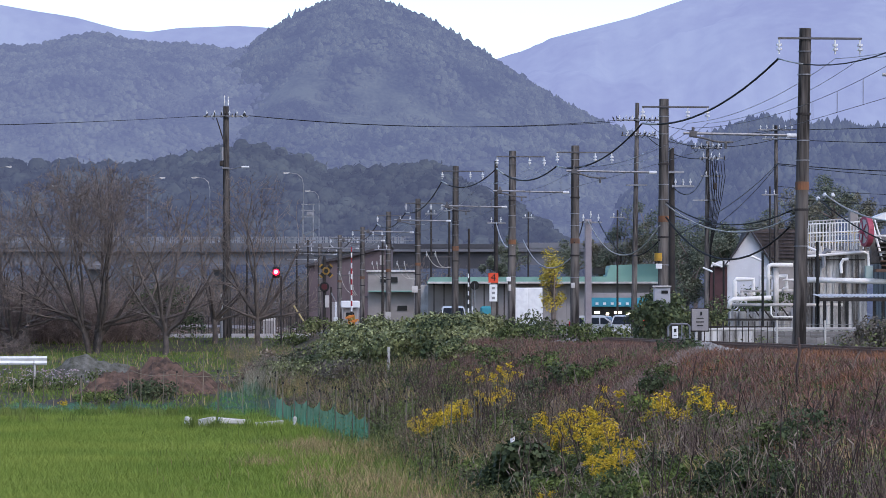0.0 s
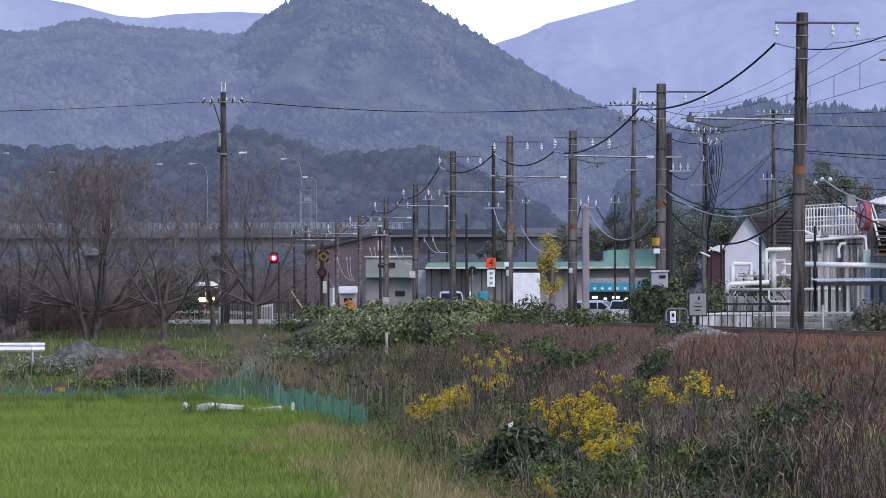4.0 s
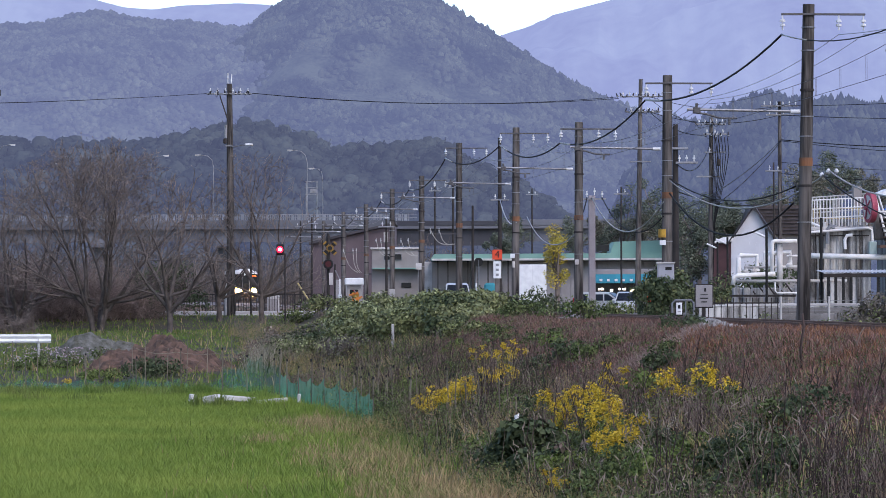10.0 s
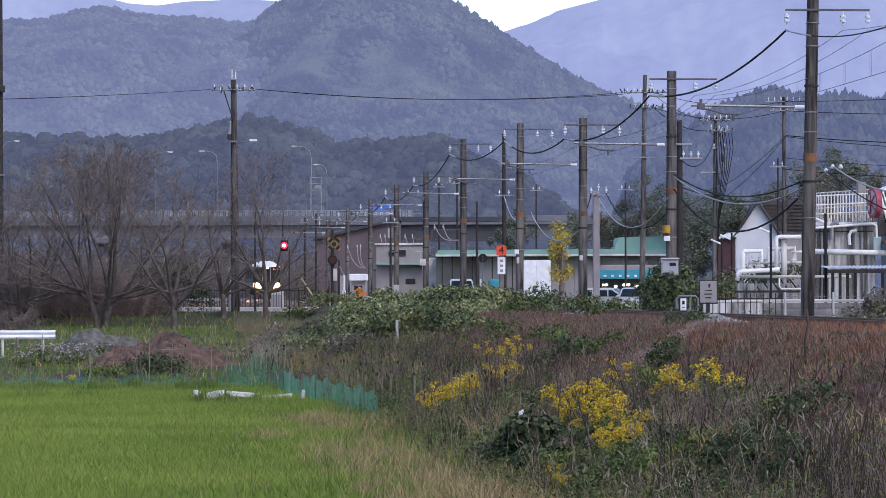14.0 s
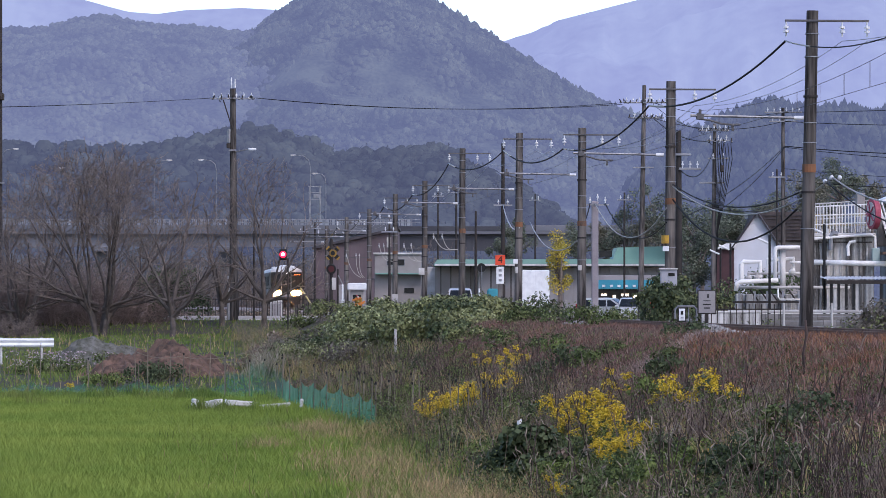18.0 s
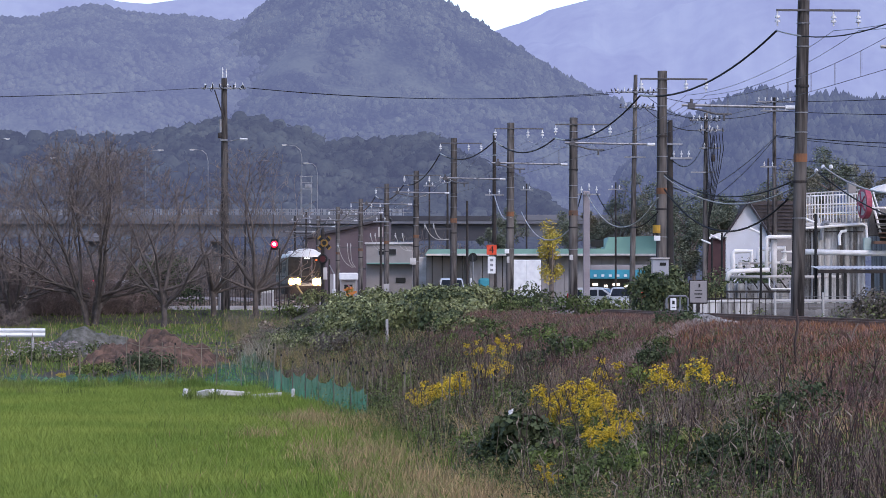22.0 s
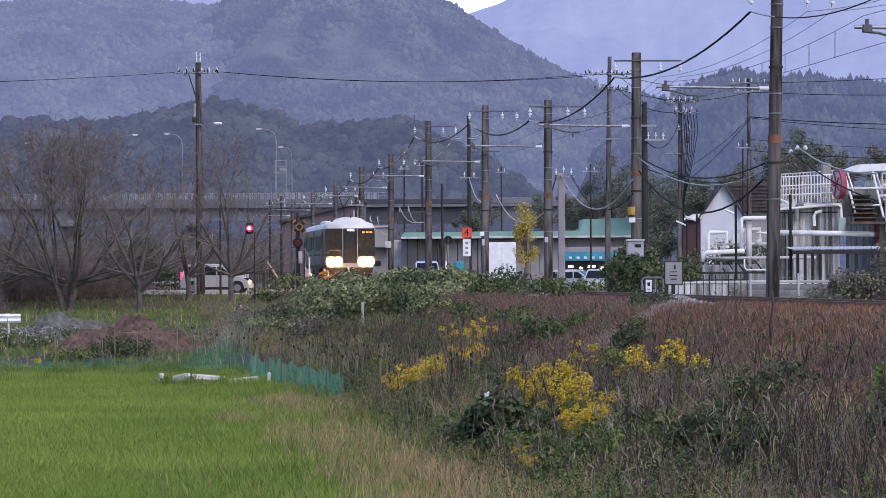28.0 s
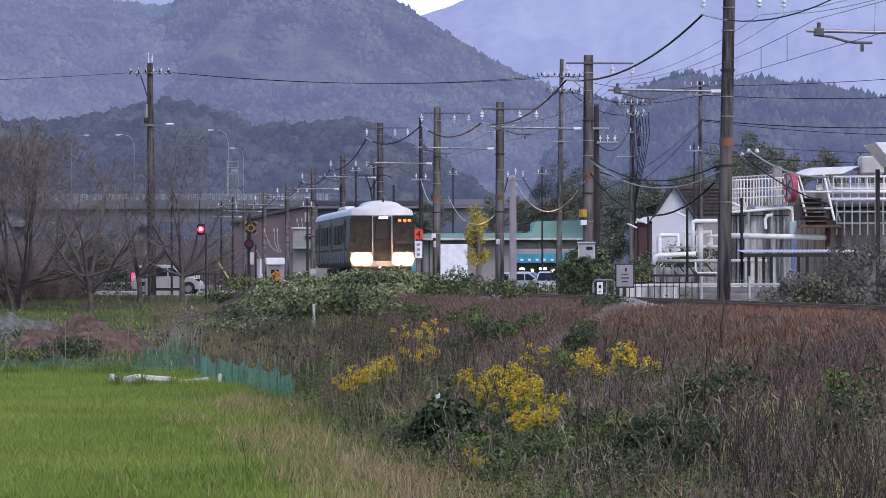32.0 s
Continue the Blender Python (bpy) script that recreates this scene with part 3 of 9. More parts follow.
rough = [(track_x(y) + FOOT - 0.9 + trng.normal(0, 0.6), y, trng.uniform(0.2, 0.5)) for y in 50 + 36 * trng.random(60) ** 1.3]
tussocks("margin_hay", rough, 130, 0.2, 0.5, 0.012, STRAW, "pale brown hay-like grass at the field margin", 30, 0.9)
tussocks("margin_grass", [(x - 0.4 + trng.normal(0, 0.4), y + trng.normal(0, 1.0), w) for x, y, w in rough[::2]], 110, 0.2, 0.45, 0.014, GRASS, "green grass mixed with the margin hay", 37, 0.8)

# the green slope below the road and the rough ground before it
g = scatter(42000, view_left, lambda y: track_x(y) - 5.5, 114, 204, 31,
            lambda x, y, r: patchy(x, y, 0.3, 5.0) + 0.25 * (y > 165) > -0.12)
h = np.random.default_rng(32).uniform(0.04, 0.15, len(g)) * (1 + 0.9 * (patchy(g[:, 0], g[:, 1], 0.7, 9.0) > 0.15))
stuff("slope_grass", blades(g, h, np.full(len(g), 0.03), 0.9, 33), GRASS, "green grass on the slope below the road", "grass")
g = scatter(1300, view_left, lambda y: track_x(y) - 5.5, 114, 204, 34)
h = np.random.default_rng(35).uniform(0.15, 0.55, len(g))
stuff("slope_straw", blades(g, h, np.full(len(g), 0.03), 0.7, 36), STRAW, "scattered dry grass on the slope", "grass")


# railway bank: withered weeds
def bank_pts(n, u0, u1, y0, y1, seed, near=1.0, keep=None):
    return scatter(n, lambda y: track_x(y) + u0, lambda y: np.minimum(track_x(y) + u1, view_right(y)), y0, y1, seed, keep, near)


def stalks(p, h, seed, twigs=5, thick=0.009):
    """Upright dead stems with short side twigs and ragged heads."""
    rng = np.random.default_rng(seed)
    n = len(p)
    lean = rng.normal(0, 0.19, (n, 2)) * h[:, None]
    top = p + np.column_stack([lean, h])
    parts = [sticks(p, top, thick, thick * 0.5)]
    for k in range(twigs):
        t = rng.uniform(0.45, 1.0, n)[:, None]
        a = p + (top - p) * t
        ang = rng.uniform(0, math.tau, n)
        ln = (0.06 + 0.09 * rng.random(n)) * (1.25 - t[:, 0] * 0.6)
        b = a + np.column_stack([np.cos(ang) * ln, np.sin(ang) * ln, ln * rng.uniform(0.9, 2.2, n)])
        parts.append(sticks(a, b, thick * 0.65, thick * 0.4))
    return joined(*parts), top


STALK_DARK = mat("blackened_stalk", (0.04, 0.028, 0.025), (0.065, 0.044, 0.038), 1.0, 0.85, island=0.4)
WEED_LIGHT = mat("fresh_weed_leaf", (0.12, 0.174, 0.048), (0.168, 0.192, 0.062), 0.8, 0.75, island=0.55, spec=0.12, thin=0.15)


def on_strip(x, y, wide):
    """Whether a point lies on the trodden strip that climbs the bank."""
    t = np.clip((x - 3.2) / 2.1, 0, 1)
    return (np.abs(y - (70.3 + 1.2 * t + 4.6 * t ** 3)) < wide) & (x > 3.0) & (x < 5.5)


# the bank is a patchwork of clumps, each of one plant
CLUMPS = {name: [] for name in ("brown", "dark", "pale", "green", "fresh", "straw", "rust")}
crng = np.random.default_rng(41)
# green spots, stems before them shortened for the camera's view: x, y, half width
VIEW_GAPS = ((2.41, 51.3, 0.7), (2.99, 50.5, 0.7), (2.1, 51.8, 0.6), (3.73, 46.2, 0.5), (3.62, 48.2, 0.45), (4.18, 45.0, 0.4), (4.6, 49.4, 0.55), (3.2, 48.2, 0.5), (1.45, 57.4, 0.6), (1.98, 57.6, 0.6), (1.35, 60.0, 0.7), (2.64, 79.9, 0.6))
n = 2700
cy = 32 + 155 * crng.random(n) ** 1.4
cu = crng.uniform(-9.2, -3.0, n)
cx = track_x(cy) + cu
ok = cx < view_right(cy) + 0.5
for x, y, u in zip(cx[ok], cy[ok], cu[ok]):
    up = float(ease(-8.8, -4.5, u))
    field = noise.noise((x * 0.3, y * 0.16, 4.0))
    r = crng.random() + 0.55 * field
    if up < 0.35:
        kind = "green" if r < 0.48 else "fresh" if r < 0.62 else "straw" if r < 0.7 else "brown" if r < 0.86 else "dark" if r < 0.98 else "pale"
    elif up < 0.66:
        kind = "green" if r < 0.22 else "brown" if r < 0.5 else "dark" if r < 0.68 else "straw" if r < 0.76 else "pale" if r < 0.92 else "fresh"
    else:
        kind = "rust" if r < 0.45 else "brown" if r < 0.62 else "green" if r < 0.88 else "fresh" if r < 1.0 else "straw"
    if (y > 138 or (y > 110 and u < -4.8)) and kind in ("rust", "brown", "dark"):
        kind = "green" if r < 0.34 else "fresh" if r < 0.5 else "straw" if r < 0.8 else "pale"
    # low weeds on the trodden strip; those before it shortened for the camera's view
    low = 0.15 if on_strip(x, y, 1.3) else 0.3 if u > -7.0 and 58 < y < 70 and 0.042 < x / y < 0.072 else 1.0
    if any(abs(x * b / y - a) < w and -5.0 < y - b < 0.8 for a, b, w in VIEW_GAPS):
        low *= 0.4
        kind = "green" if kind in ("brown", "dark", "pale") and r < 0.75 else kind
    m = int(crng.integers(8, 26))
    spread = crng.uniform(0.12, 0.4)
    pts = np.column_stack([x + crng.normal(0, spread, m), y + crng.normal(0, spread * 1.5, m)])
    tall = low * crng.uniform(0.3, 1.15) * (1 - 0.86 * float(ease(-7.3, -4.9, u)))
    CLUMPS[kind].append(np.column_stack([pts, ground_z(pts[:, 0], pts[:, 1]), tall * crng.uniform(0.55, 1.1, m)]))
CLUMPS = {k: np.concatenate(v) for k, v in CLUMPS.items()}


def leaves_on(c, rep, wide, lo, hi, seed, narrow, droop=0.3, low=0.0):
    r = np.random.default_rng(seed)
    m = len(c) * rep
    q = np.repeat(c[:, :3], rep, 0) + np.column_stack([r.normal(0, wide, (m, 2)), (low + (1 - low) * r.random(m)) * np.repeat(c[:, 3], rep)])
    return leaf_cloud(q, r.uniform(lo, hi, m), seed + 1, droop, narrow)


for kind, wood, name, text in (("brown", STALK, "dead_weed_stalks", "dead brown weed stalks on the railway bank"), ("dark", STALK_DARK, "dark_weed_stalks", "tall blackened weed stalks on the bank"),
                               ("pale", STALK_PALE, "pale_weed_stalks", "bleached dead stems among the weeds")):
    c = CLUMPS[kind]
    vf, _ = stalks(c[:, :3], c[:, 3] * (1.25 if kind == "dark" else 1.0), 43, 1 if kind == "dark" else 3, 0.0085 if kind == "dark" else 0.0052)
    stuff(name, vf, wood, text, "weeds")
c = np.concatenate([CLUMPS["brown"], CLUMPS["pale"]])
stuff("withered_leaves", leaves_on(c, 4, 0.07, 0.03, 0.075, 45, 0.4), WEED_BROWN, "withered brown leaves on dead weeds", "weeds")
c = CLUMPS["green"]
stuff("green_weeds", leaves_on(c, 10, 0.08, 0.04, 0.09, 47, 0.32), WEED, "dull green leafy weeds on the bank", "weeds")
c = CLUMPS["fresh"]
stuff("fresh_weeds", leaves_on(c, 10, 0.08, 0.04, 0.09, 49, 0.32), WEED_LIGHT, "fresher green weed leaves on the bank", "weeds")
c = CLUMPS["rust"]
stuff("rusty_weeds", leaves_on(c, 6, 0.1, 0.035, 0.08, 59, 0.4), RED_GRASS, "rust-red withered weeds near the rails", "weeds")
c = np.repeat(CLUMPS["straw"], 5, 0)
c[:, :2] += np.random.default_rng(53).normal(0, 0.06, (len(c), 2))
stuff("bank_straw", blades(c[:, :3], c[:, 3] * 0.85, np.full(len(c), 0.013), 0.9, 56), STRAW, "dry grass between the weeds", "grass")
g = bank_pts(42000, -9.4, -3.0, 31, 190, 60, 1.25)
h = np.random.default_rng(64).uniform(0.06, 0.2, len(g))
third = np.random.default_rng(65).random(len(g))
stuff("short_grass", blades(g[third < 0.5], h[third < 0.5], np.full((third < 0.5).sum(), 0.02), 0.8, 66), WEED, "short dull green grass under the weeds", "grass")
stuff("short_dry_grass", blades(g[third >= 0.5], h[third >= 0.5], np.full((third >= 0.5).sum(), 0.018), 0.8, 67), WEED_BROWN, "short withered grass under the weeds", "grass")
g = bank_pts(58000, -6.9, -0.68, 40, 142, 51, 1.1, lambda x, y, r: (r.random(len(x)) < 0.2 + 0.8 * ease(-6.9, -5.2, x - track_x(y))) & ~on_strip(x, y, 0.9))
u = g[:, 0] - track_x(g[:, 1])
g[:, 2] = np.where(u > -2.3, 1.98 + 0.27 * np.clip((u + 2.3) / 0.75, 0, 1), g[:, 2])
clear = (np.abs(g[:, 1] - 79.5) > 3.2) | (u < -2.9)
g, u = g[clear], u[clear]
h = np.random.default_rng(52).uniform(0.08, 0.26, len(g)) * (1 - 0.55 * ease(-3.6, -1.9, u))
stuff("red_grass", blades(g, h, np.full(len(g), 0.018), 0.8, 53), RED_GRASS, "reddish-brown dry grass beside the ballast", "grass")
g = bank_pts(9000, -4.4, -1.0, 50, 74, 69, 1.0, lambda x, y, r: r.random(len(x)) < 0.3 + 1.3 * patchy(x, y, 0.5, 3.0))
g[:, 2] = np.maximum(g[:, 2], np.where(g[:, 0] - track_x(g[:, 1]) > -2.3, 2.1, 0))
stuff("orange_grass", blades(g, np.random.default_rng(68).uniform(0.1, 0.24, len(g)), np.full(len(g), 0.014), 0.7, 68),
      mat("rust_orange_grass", (0.3, 0.14, 0.072), (0.2, 0.1, 0.062), 0.8, 0.9, island=0.35, spec=0.06), "rust-orange dry grass near the rail", "grass")
g = bank_pts(12000, -1.3, -0.64, 50, 150, 54, 1.2, lambda x, y, r: (np.abs(y - 82) > 2.0) & (r.random(len(x)) < 0.65 + 0.6 * patchy(x, y, 0.25, 7.0)))
g[:, 2] = 2.25
stuff("rail_side_grass", blades(g, np.random.default_rng(55).uniform(0.08, 0.2, len(g)), np.full(len(g), 0.024), 0.7, 55), RED_GRASS, "short rusty grass standing against the rail", "grass")
rng = np.random.default_rng(58)
at = ((3.18, 53.7), (2.98, 52.4), (3.81, 54.5), (4.05, 49.2), (4.18, 49.4), (4.43, 43.3), (4.51, 42.2), (3.55, 53.1), (0.79, 79.0), (1.3, 80.7), (3.9, 46.2), (2.6, 50.8))
spots = np.repeat(np.array(at), 12, 0) + rng.normal(0, 1, (len(at) * 12, 2)) * np.array([0.2, 0.4])
spots = np.column_stack([spots, ground_z(spots[:, 0], spots[:, 1])])
g = np.concatenate([bank_pts(170, -9.0, -6.6, 40, 75, 57, 1.2), spots])
h = rng.uniform(0.4, 0.75, len(g))
tip = g + np.column_stack([rng.normal(0, 0.17, (len(g), 2)), h])
stuff("foxtail_heads", joined(sticks(g, tip, 0.005, 0.004), sticks(tip, tip + np.column_stack([rng.normal(0, 0.06, (len(g), 2)), rng.uniform(0.04, 0.12, len(g))]), 0.013, 0.005)),
      PLUME, "pale foxtail heads among the weeds", "weeds")


g = bank_pts(170, -9.0, -5.0, 40, 120, 71, 1.3)
h = np.random.default_rng(72).uniform(0.8, 1.5, len(g)) * (1 - 0.4 * ease(-7.0, -5.0, g[:, 0] - track_x(g[:, 1])))
stuff("tall_dead_stems", stalks(g, h * 0.85, 73, 2, 0.011)[0], STALK_DARK, "single tall dark dead stems on the bank", "weeds")
q = np.random.default_rng(74).random((2400, 2))
x, y = 3.2 + 2.1 * q[:, 0], 70.3 + 1.2 * q[:, 0] + 4.6 * q[:, 0] ** 3 + 2.0 * (q[:, 1] - 0.5) + np.random.default_rng(75).normal(0, 0.35, 2400)
stuff("trampled_grass", blades(np.column_stack([x, y, ground_z(x, y)]), np.random.default_rng(76).uniform(0.08, 0.22, 2400), np.full(2400, 0.016), 1.2, 77),
      mat("bleached_pinkish_grass", (0.33, 0.24, 0.205), (0.24, 0.165, 0.14), 0.8, 0.85, island=0.25, thin=0.15), "bleached trampled grass on the bank's brow", "grass")


# goldenrod
def goldenrod(seed):
    rng = np.random.default_rng(seed)
    t = thing("goldenrod", label="flowering goldenrod with drooping yellow plumes", category="wild flower", group="goldenrod on the bank")
    n = 9
    foot = np.column_stack([rng.normal(0, 0.2, (n, 2)), np.zeros(n) - 0.05])
    h = rng.uniform(0.75, 1.2, n)
    top = foot + np.column_stack([rng.normal(0, 0.14, (n, 2)), h])
    v, f = sticks(foot, top, 0.008, 0.004)
    tagged(part("stem_cluster", array_mesh("stem_cluster", v, f, WEED), WEED, t), kind="stuff")
    k = 52
    s = rng.random((n, k, 1)) * 0.8
    q = (foot[:, None] + (top - foot)[:, None] * s).reshape(-1, 3)
    v, f = leaf_cloud(q, rng.uniform(0.08, 0.15, len(q)), seed + 1, 0.15, 0.18)
    part("foliage", array_mesh("foliage", v, f, WEED_LIGHT), WEED_LIGHT, t)["kind"] = "stuff"
    fl = []
    for i in range(n):
        for j in range(6):
            a, ln = rng.uniform(0, math.tau), rng.uniform(0.08, 0.2)
            z0 = top[i] - np.array([0, 0, 0.03 * j])
            for s in np.linspace(0.1, 1, 15):
                fl.append(z0 + np.array([math.cos(a) * ln * s, math.sin(a) * ln * s, 0.09 * math.sin(s * 2.2) - 0.05 * s]) + rng.normal(0, 0.012, 3))
    fl = np.array(fl)
    v, f = leaf_cloud(fl, rng.uniform(0.035, 0.062, len(fl)), seed + 2, 0.0, 0.8)
    part("flower_plume", array_mesh("flower_plume", v, f, GOLD), GOLD, t, "bright yellow flower plumes")["kind"] = "stuff"
    return t


kinds = [goldenrod(900 + 10 * k) for k in range(4)]
SPOTS = [(-0.47, 77.8), (-0.17, 79.0), (0.07, 76.0), (-0.28, 75.5), (0.31, 77.2), (0.58, 79.0), (1.25, 80.8), (0.93, 89.0), (0.76, 81.0), (2.83, 65.5), (2.26, 62.2), (2.28, 58.0), (2.55, 57.0),
         (2.23, 53.5), (2.65, 54.5), (2.76, 55.0), (1.94, 62.8), (1.77, 65.5), (3.46, 56.8), (3.7, 54.5), (1.54, 52.5), (1.13, 76.2), (2.21, 65.0), (3.58, 50.5), (1.42, 83.2),
         (2.54, 59.8), (2.1, 55.5), (2.48, 53.5), (-11.9, 116.0)]
rng = random.Random(8)
first = list(kinds)
for n, (sx, sy) in enumerate(SPOTS):
    for k in range(1 + (n % 4 == 0)):
        x, y = sx + rng.gauss(0, 0.06), sy - 0.4 + rng.gauss(0, 0.25)
        m = pose(x, y, gz(x, y) + 0.02, rng.uniform(-6, 6), rng.uniform(-6, 6), rng.uniform(0, 360)) @ Matrix.Scale(rng.uniform(0.5, 0.85) * (0.5 if (sx, sy) in ((-11.9, 116.0), (1.54, 52.5), (3.58, 50.5)) else 1), 4)
        if first:
            first.pop().matrix_world = m
        else:
            c = copy_thing(kinds[rng.randrange(4)], Matrix.Identity(4))
            c.matrix_world = m


# bushes of many leaves
def leafy(name, at, size, leaves, leaf, material, label, seed, category="bush", pale=None, lumps=14, stems=True, group="", broad=0.75):
    """A shrub: bent stems and leaf clumps heaped in an uneven mound of size (x, y, z)."""
    rng = np.random.default_rng(seed)
    t = thing(name, at, 0, label, category, group)
    sx, sy, sz = size
    c = np.column_stack([rng.uniform(-0.42, 0.42, lumps) * sx, rng.uniform(-0.42, 0.42, lumps) * sy, rng.uniform(0.2, 0.72, lumps) * sz])
    r = rng.uniform(0.16, 0.3, lumps) * min(max(sx, sy), 2.2 * sz)
    c[:, 2] = np.minimum(c[:, 2] * (1 - 0.55 * (2 * np.abs(c[:, 0]) / sx) ** 2), sz - r * 0.75)
    which = rng.integers(0, lumps, leaves)
    d = rng.normal(size=(leaves, 3))
    d[:, 2] = np.abs(d[:, 2]) * np.where(rng.random(leaves) < 0.8, 1, -0.6)
    d /= np.linalg.norm(d, axis=1)[:, None]
    hollow = rng.uniform(0.45, 1.0, leaves) ** 0.5
    q = c[which] + d * (r[which] * hollow * (1 + 0.12 * rng.normal(size=leaves)))[:, None] * np.array([1, 1, 0.85])
    keep = q[:, 2] > 0.0
    q, d = q[keep], d[keep]
    s = leaf * rng.uniform(0.6, 1.3, len(q))
    # highlights painted by leaf colour: paler leaves only on the clumps' upward sides
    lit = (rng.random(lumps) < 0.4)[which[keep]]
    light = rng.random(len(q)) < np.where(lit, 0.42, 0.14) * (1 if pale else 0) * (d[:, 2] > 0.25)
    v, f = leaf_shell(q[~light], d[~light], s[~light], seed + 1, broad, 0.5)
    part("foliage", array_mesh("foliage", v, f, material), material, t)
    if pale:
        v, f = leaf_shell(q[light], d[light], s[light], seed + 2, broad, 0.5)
        part("turned_leaves", array_mesh("turned_leaves", v, f, pale), pale, t, "paler leaves set as highlights on upward sides")
    if stems:
        foot = np.column_stack([rng.uniform(-0.35, 0.35, lumps) * sx, rng.uniform(-0.35, 0.35, lumps) * sy, np.full(lumps, -0.15)])
        v, f = sticks(foot, c, 0.02, 0.008)
        tagged(part("stem_cluster", array_mesh("stem_cluster", v, f, TWIG), TWIG, t), kind="stuff")
    return t


KUDZU = [(-4.9, 146, 3.0, 3.4, 1.35), (-2.9, 144, 3.4, 3.6, 1.35), (-0.9, 141, 3.2, 3.4, 0.85), (0.5, 138, 2.4, 2.8, 0.62), (-3.8, 139, 3.2, 2.6, 1.2), (-1.6, 136, 3.0, 2.4, 0.85), (-5.7, 150, 2.2, 3.0, 1.1),
         (-3.0, 127, 2.4, 2.4, 1.3), (-1.4, 125, 2.4, 2.4, 1.2), (-4.4, 132, 2.6, 2.6, 1.3), (-2.2, 131, 3.0, 2.6, 1.5), (-0.2, 131, 2.4, 2.6, 0.95), (0.2, 121, 2.2, 2.2, 0.95), (-0.9, 120, 2.2, 2.2, 1.1), (1.0, 124, 2.0, 2.2, 0.9), (0.9, 132, 1.8, 2.2, 0.65), (-0.7, 126, 2.2, 2.0, 0.8), (0.2, 118, 1.8, 1.8, 0.65), (0.1, 114, 1.6, 1.6, 0.6), (0.8, 120, 1.6, 1.6, 0.55)]
for k, (x, y, sx, sy, sz) in enumerate(KUDZU):
    # every third mound gets dark leaves, painting in the shade of the hollows
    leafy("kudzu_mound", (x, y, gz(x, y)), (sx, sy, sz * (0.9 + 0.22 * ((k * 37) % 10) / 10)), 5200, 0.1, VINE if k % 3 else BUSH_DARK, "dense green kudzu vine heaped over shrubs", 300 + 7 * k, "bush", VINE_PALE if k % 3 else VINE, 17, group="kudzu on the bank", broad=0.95)
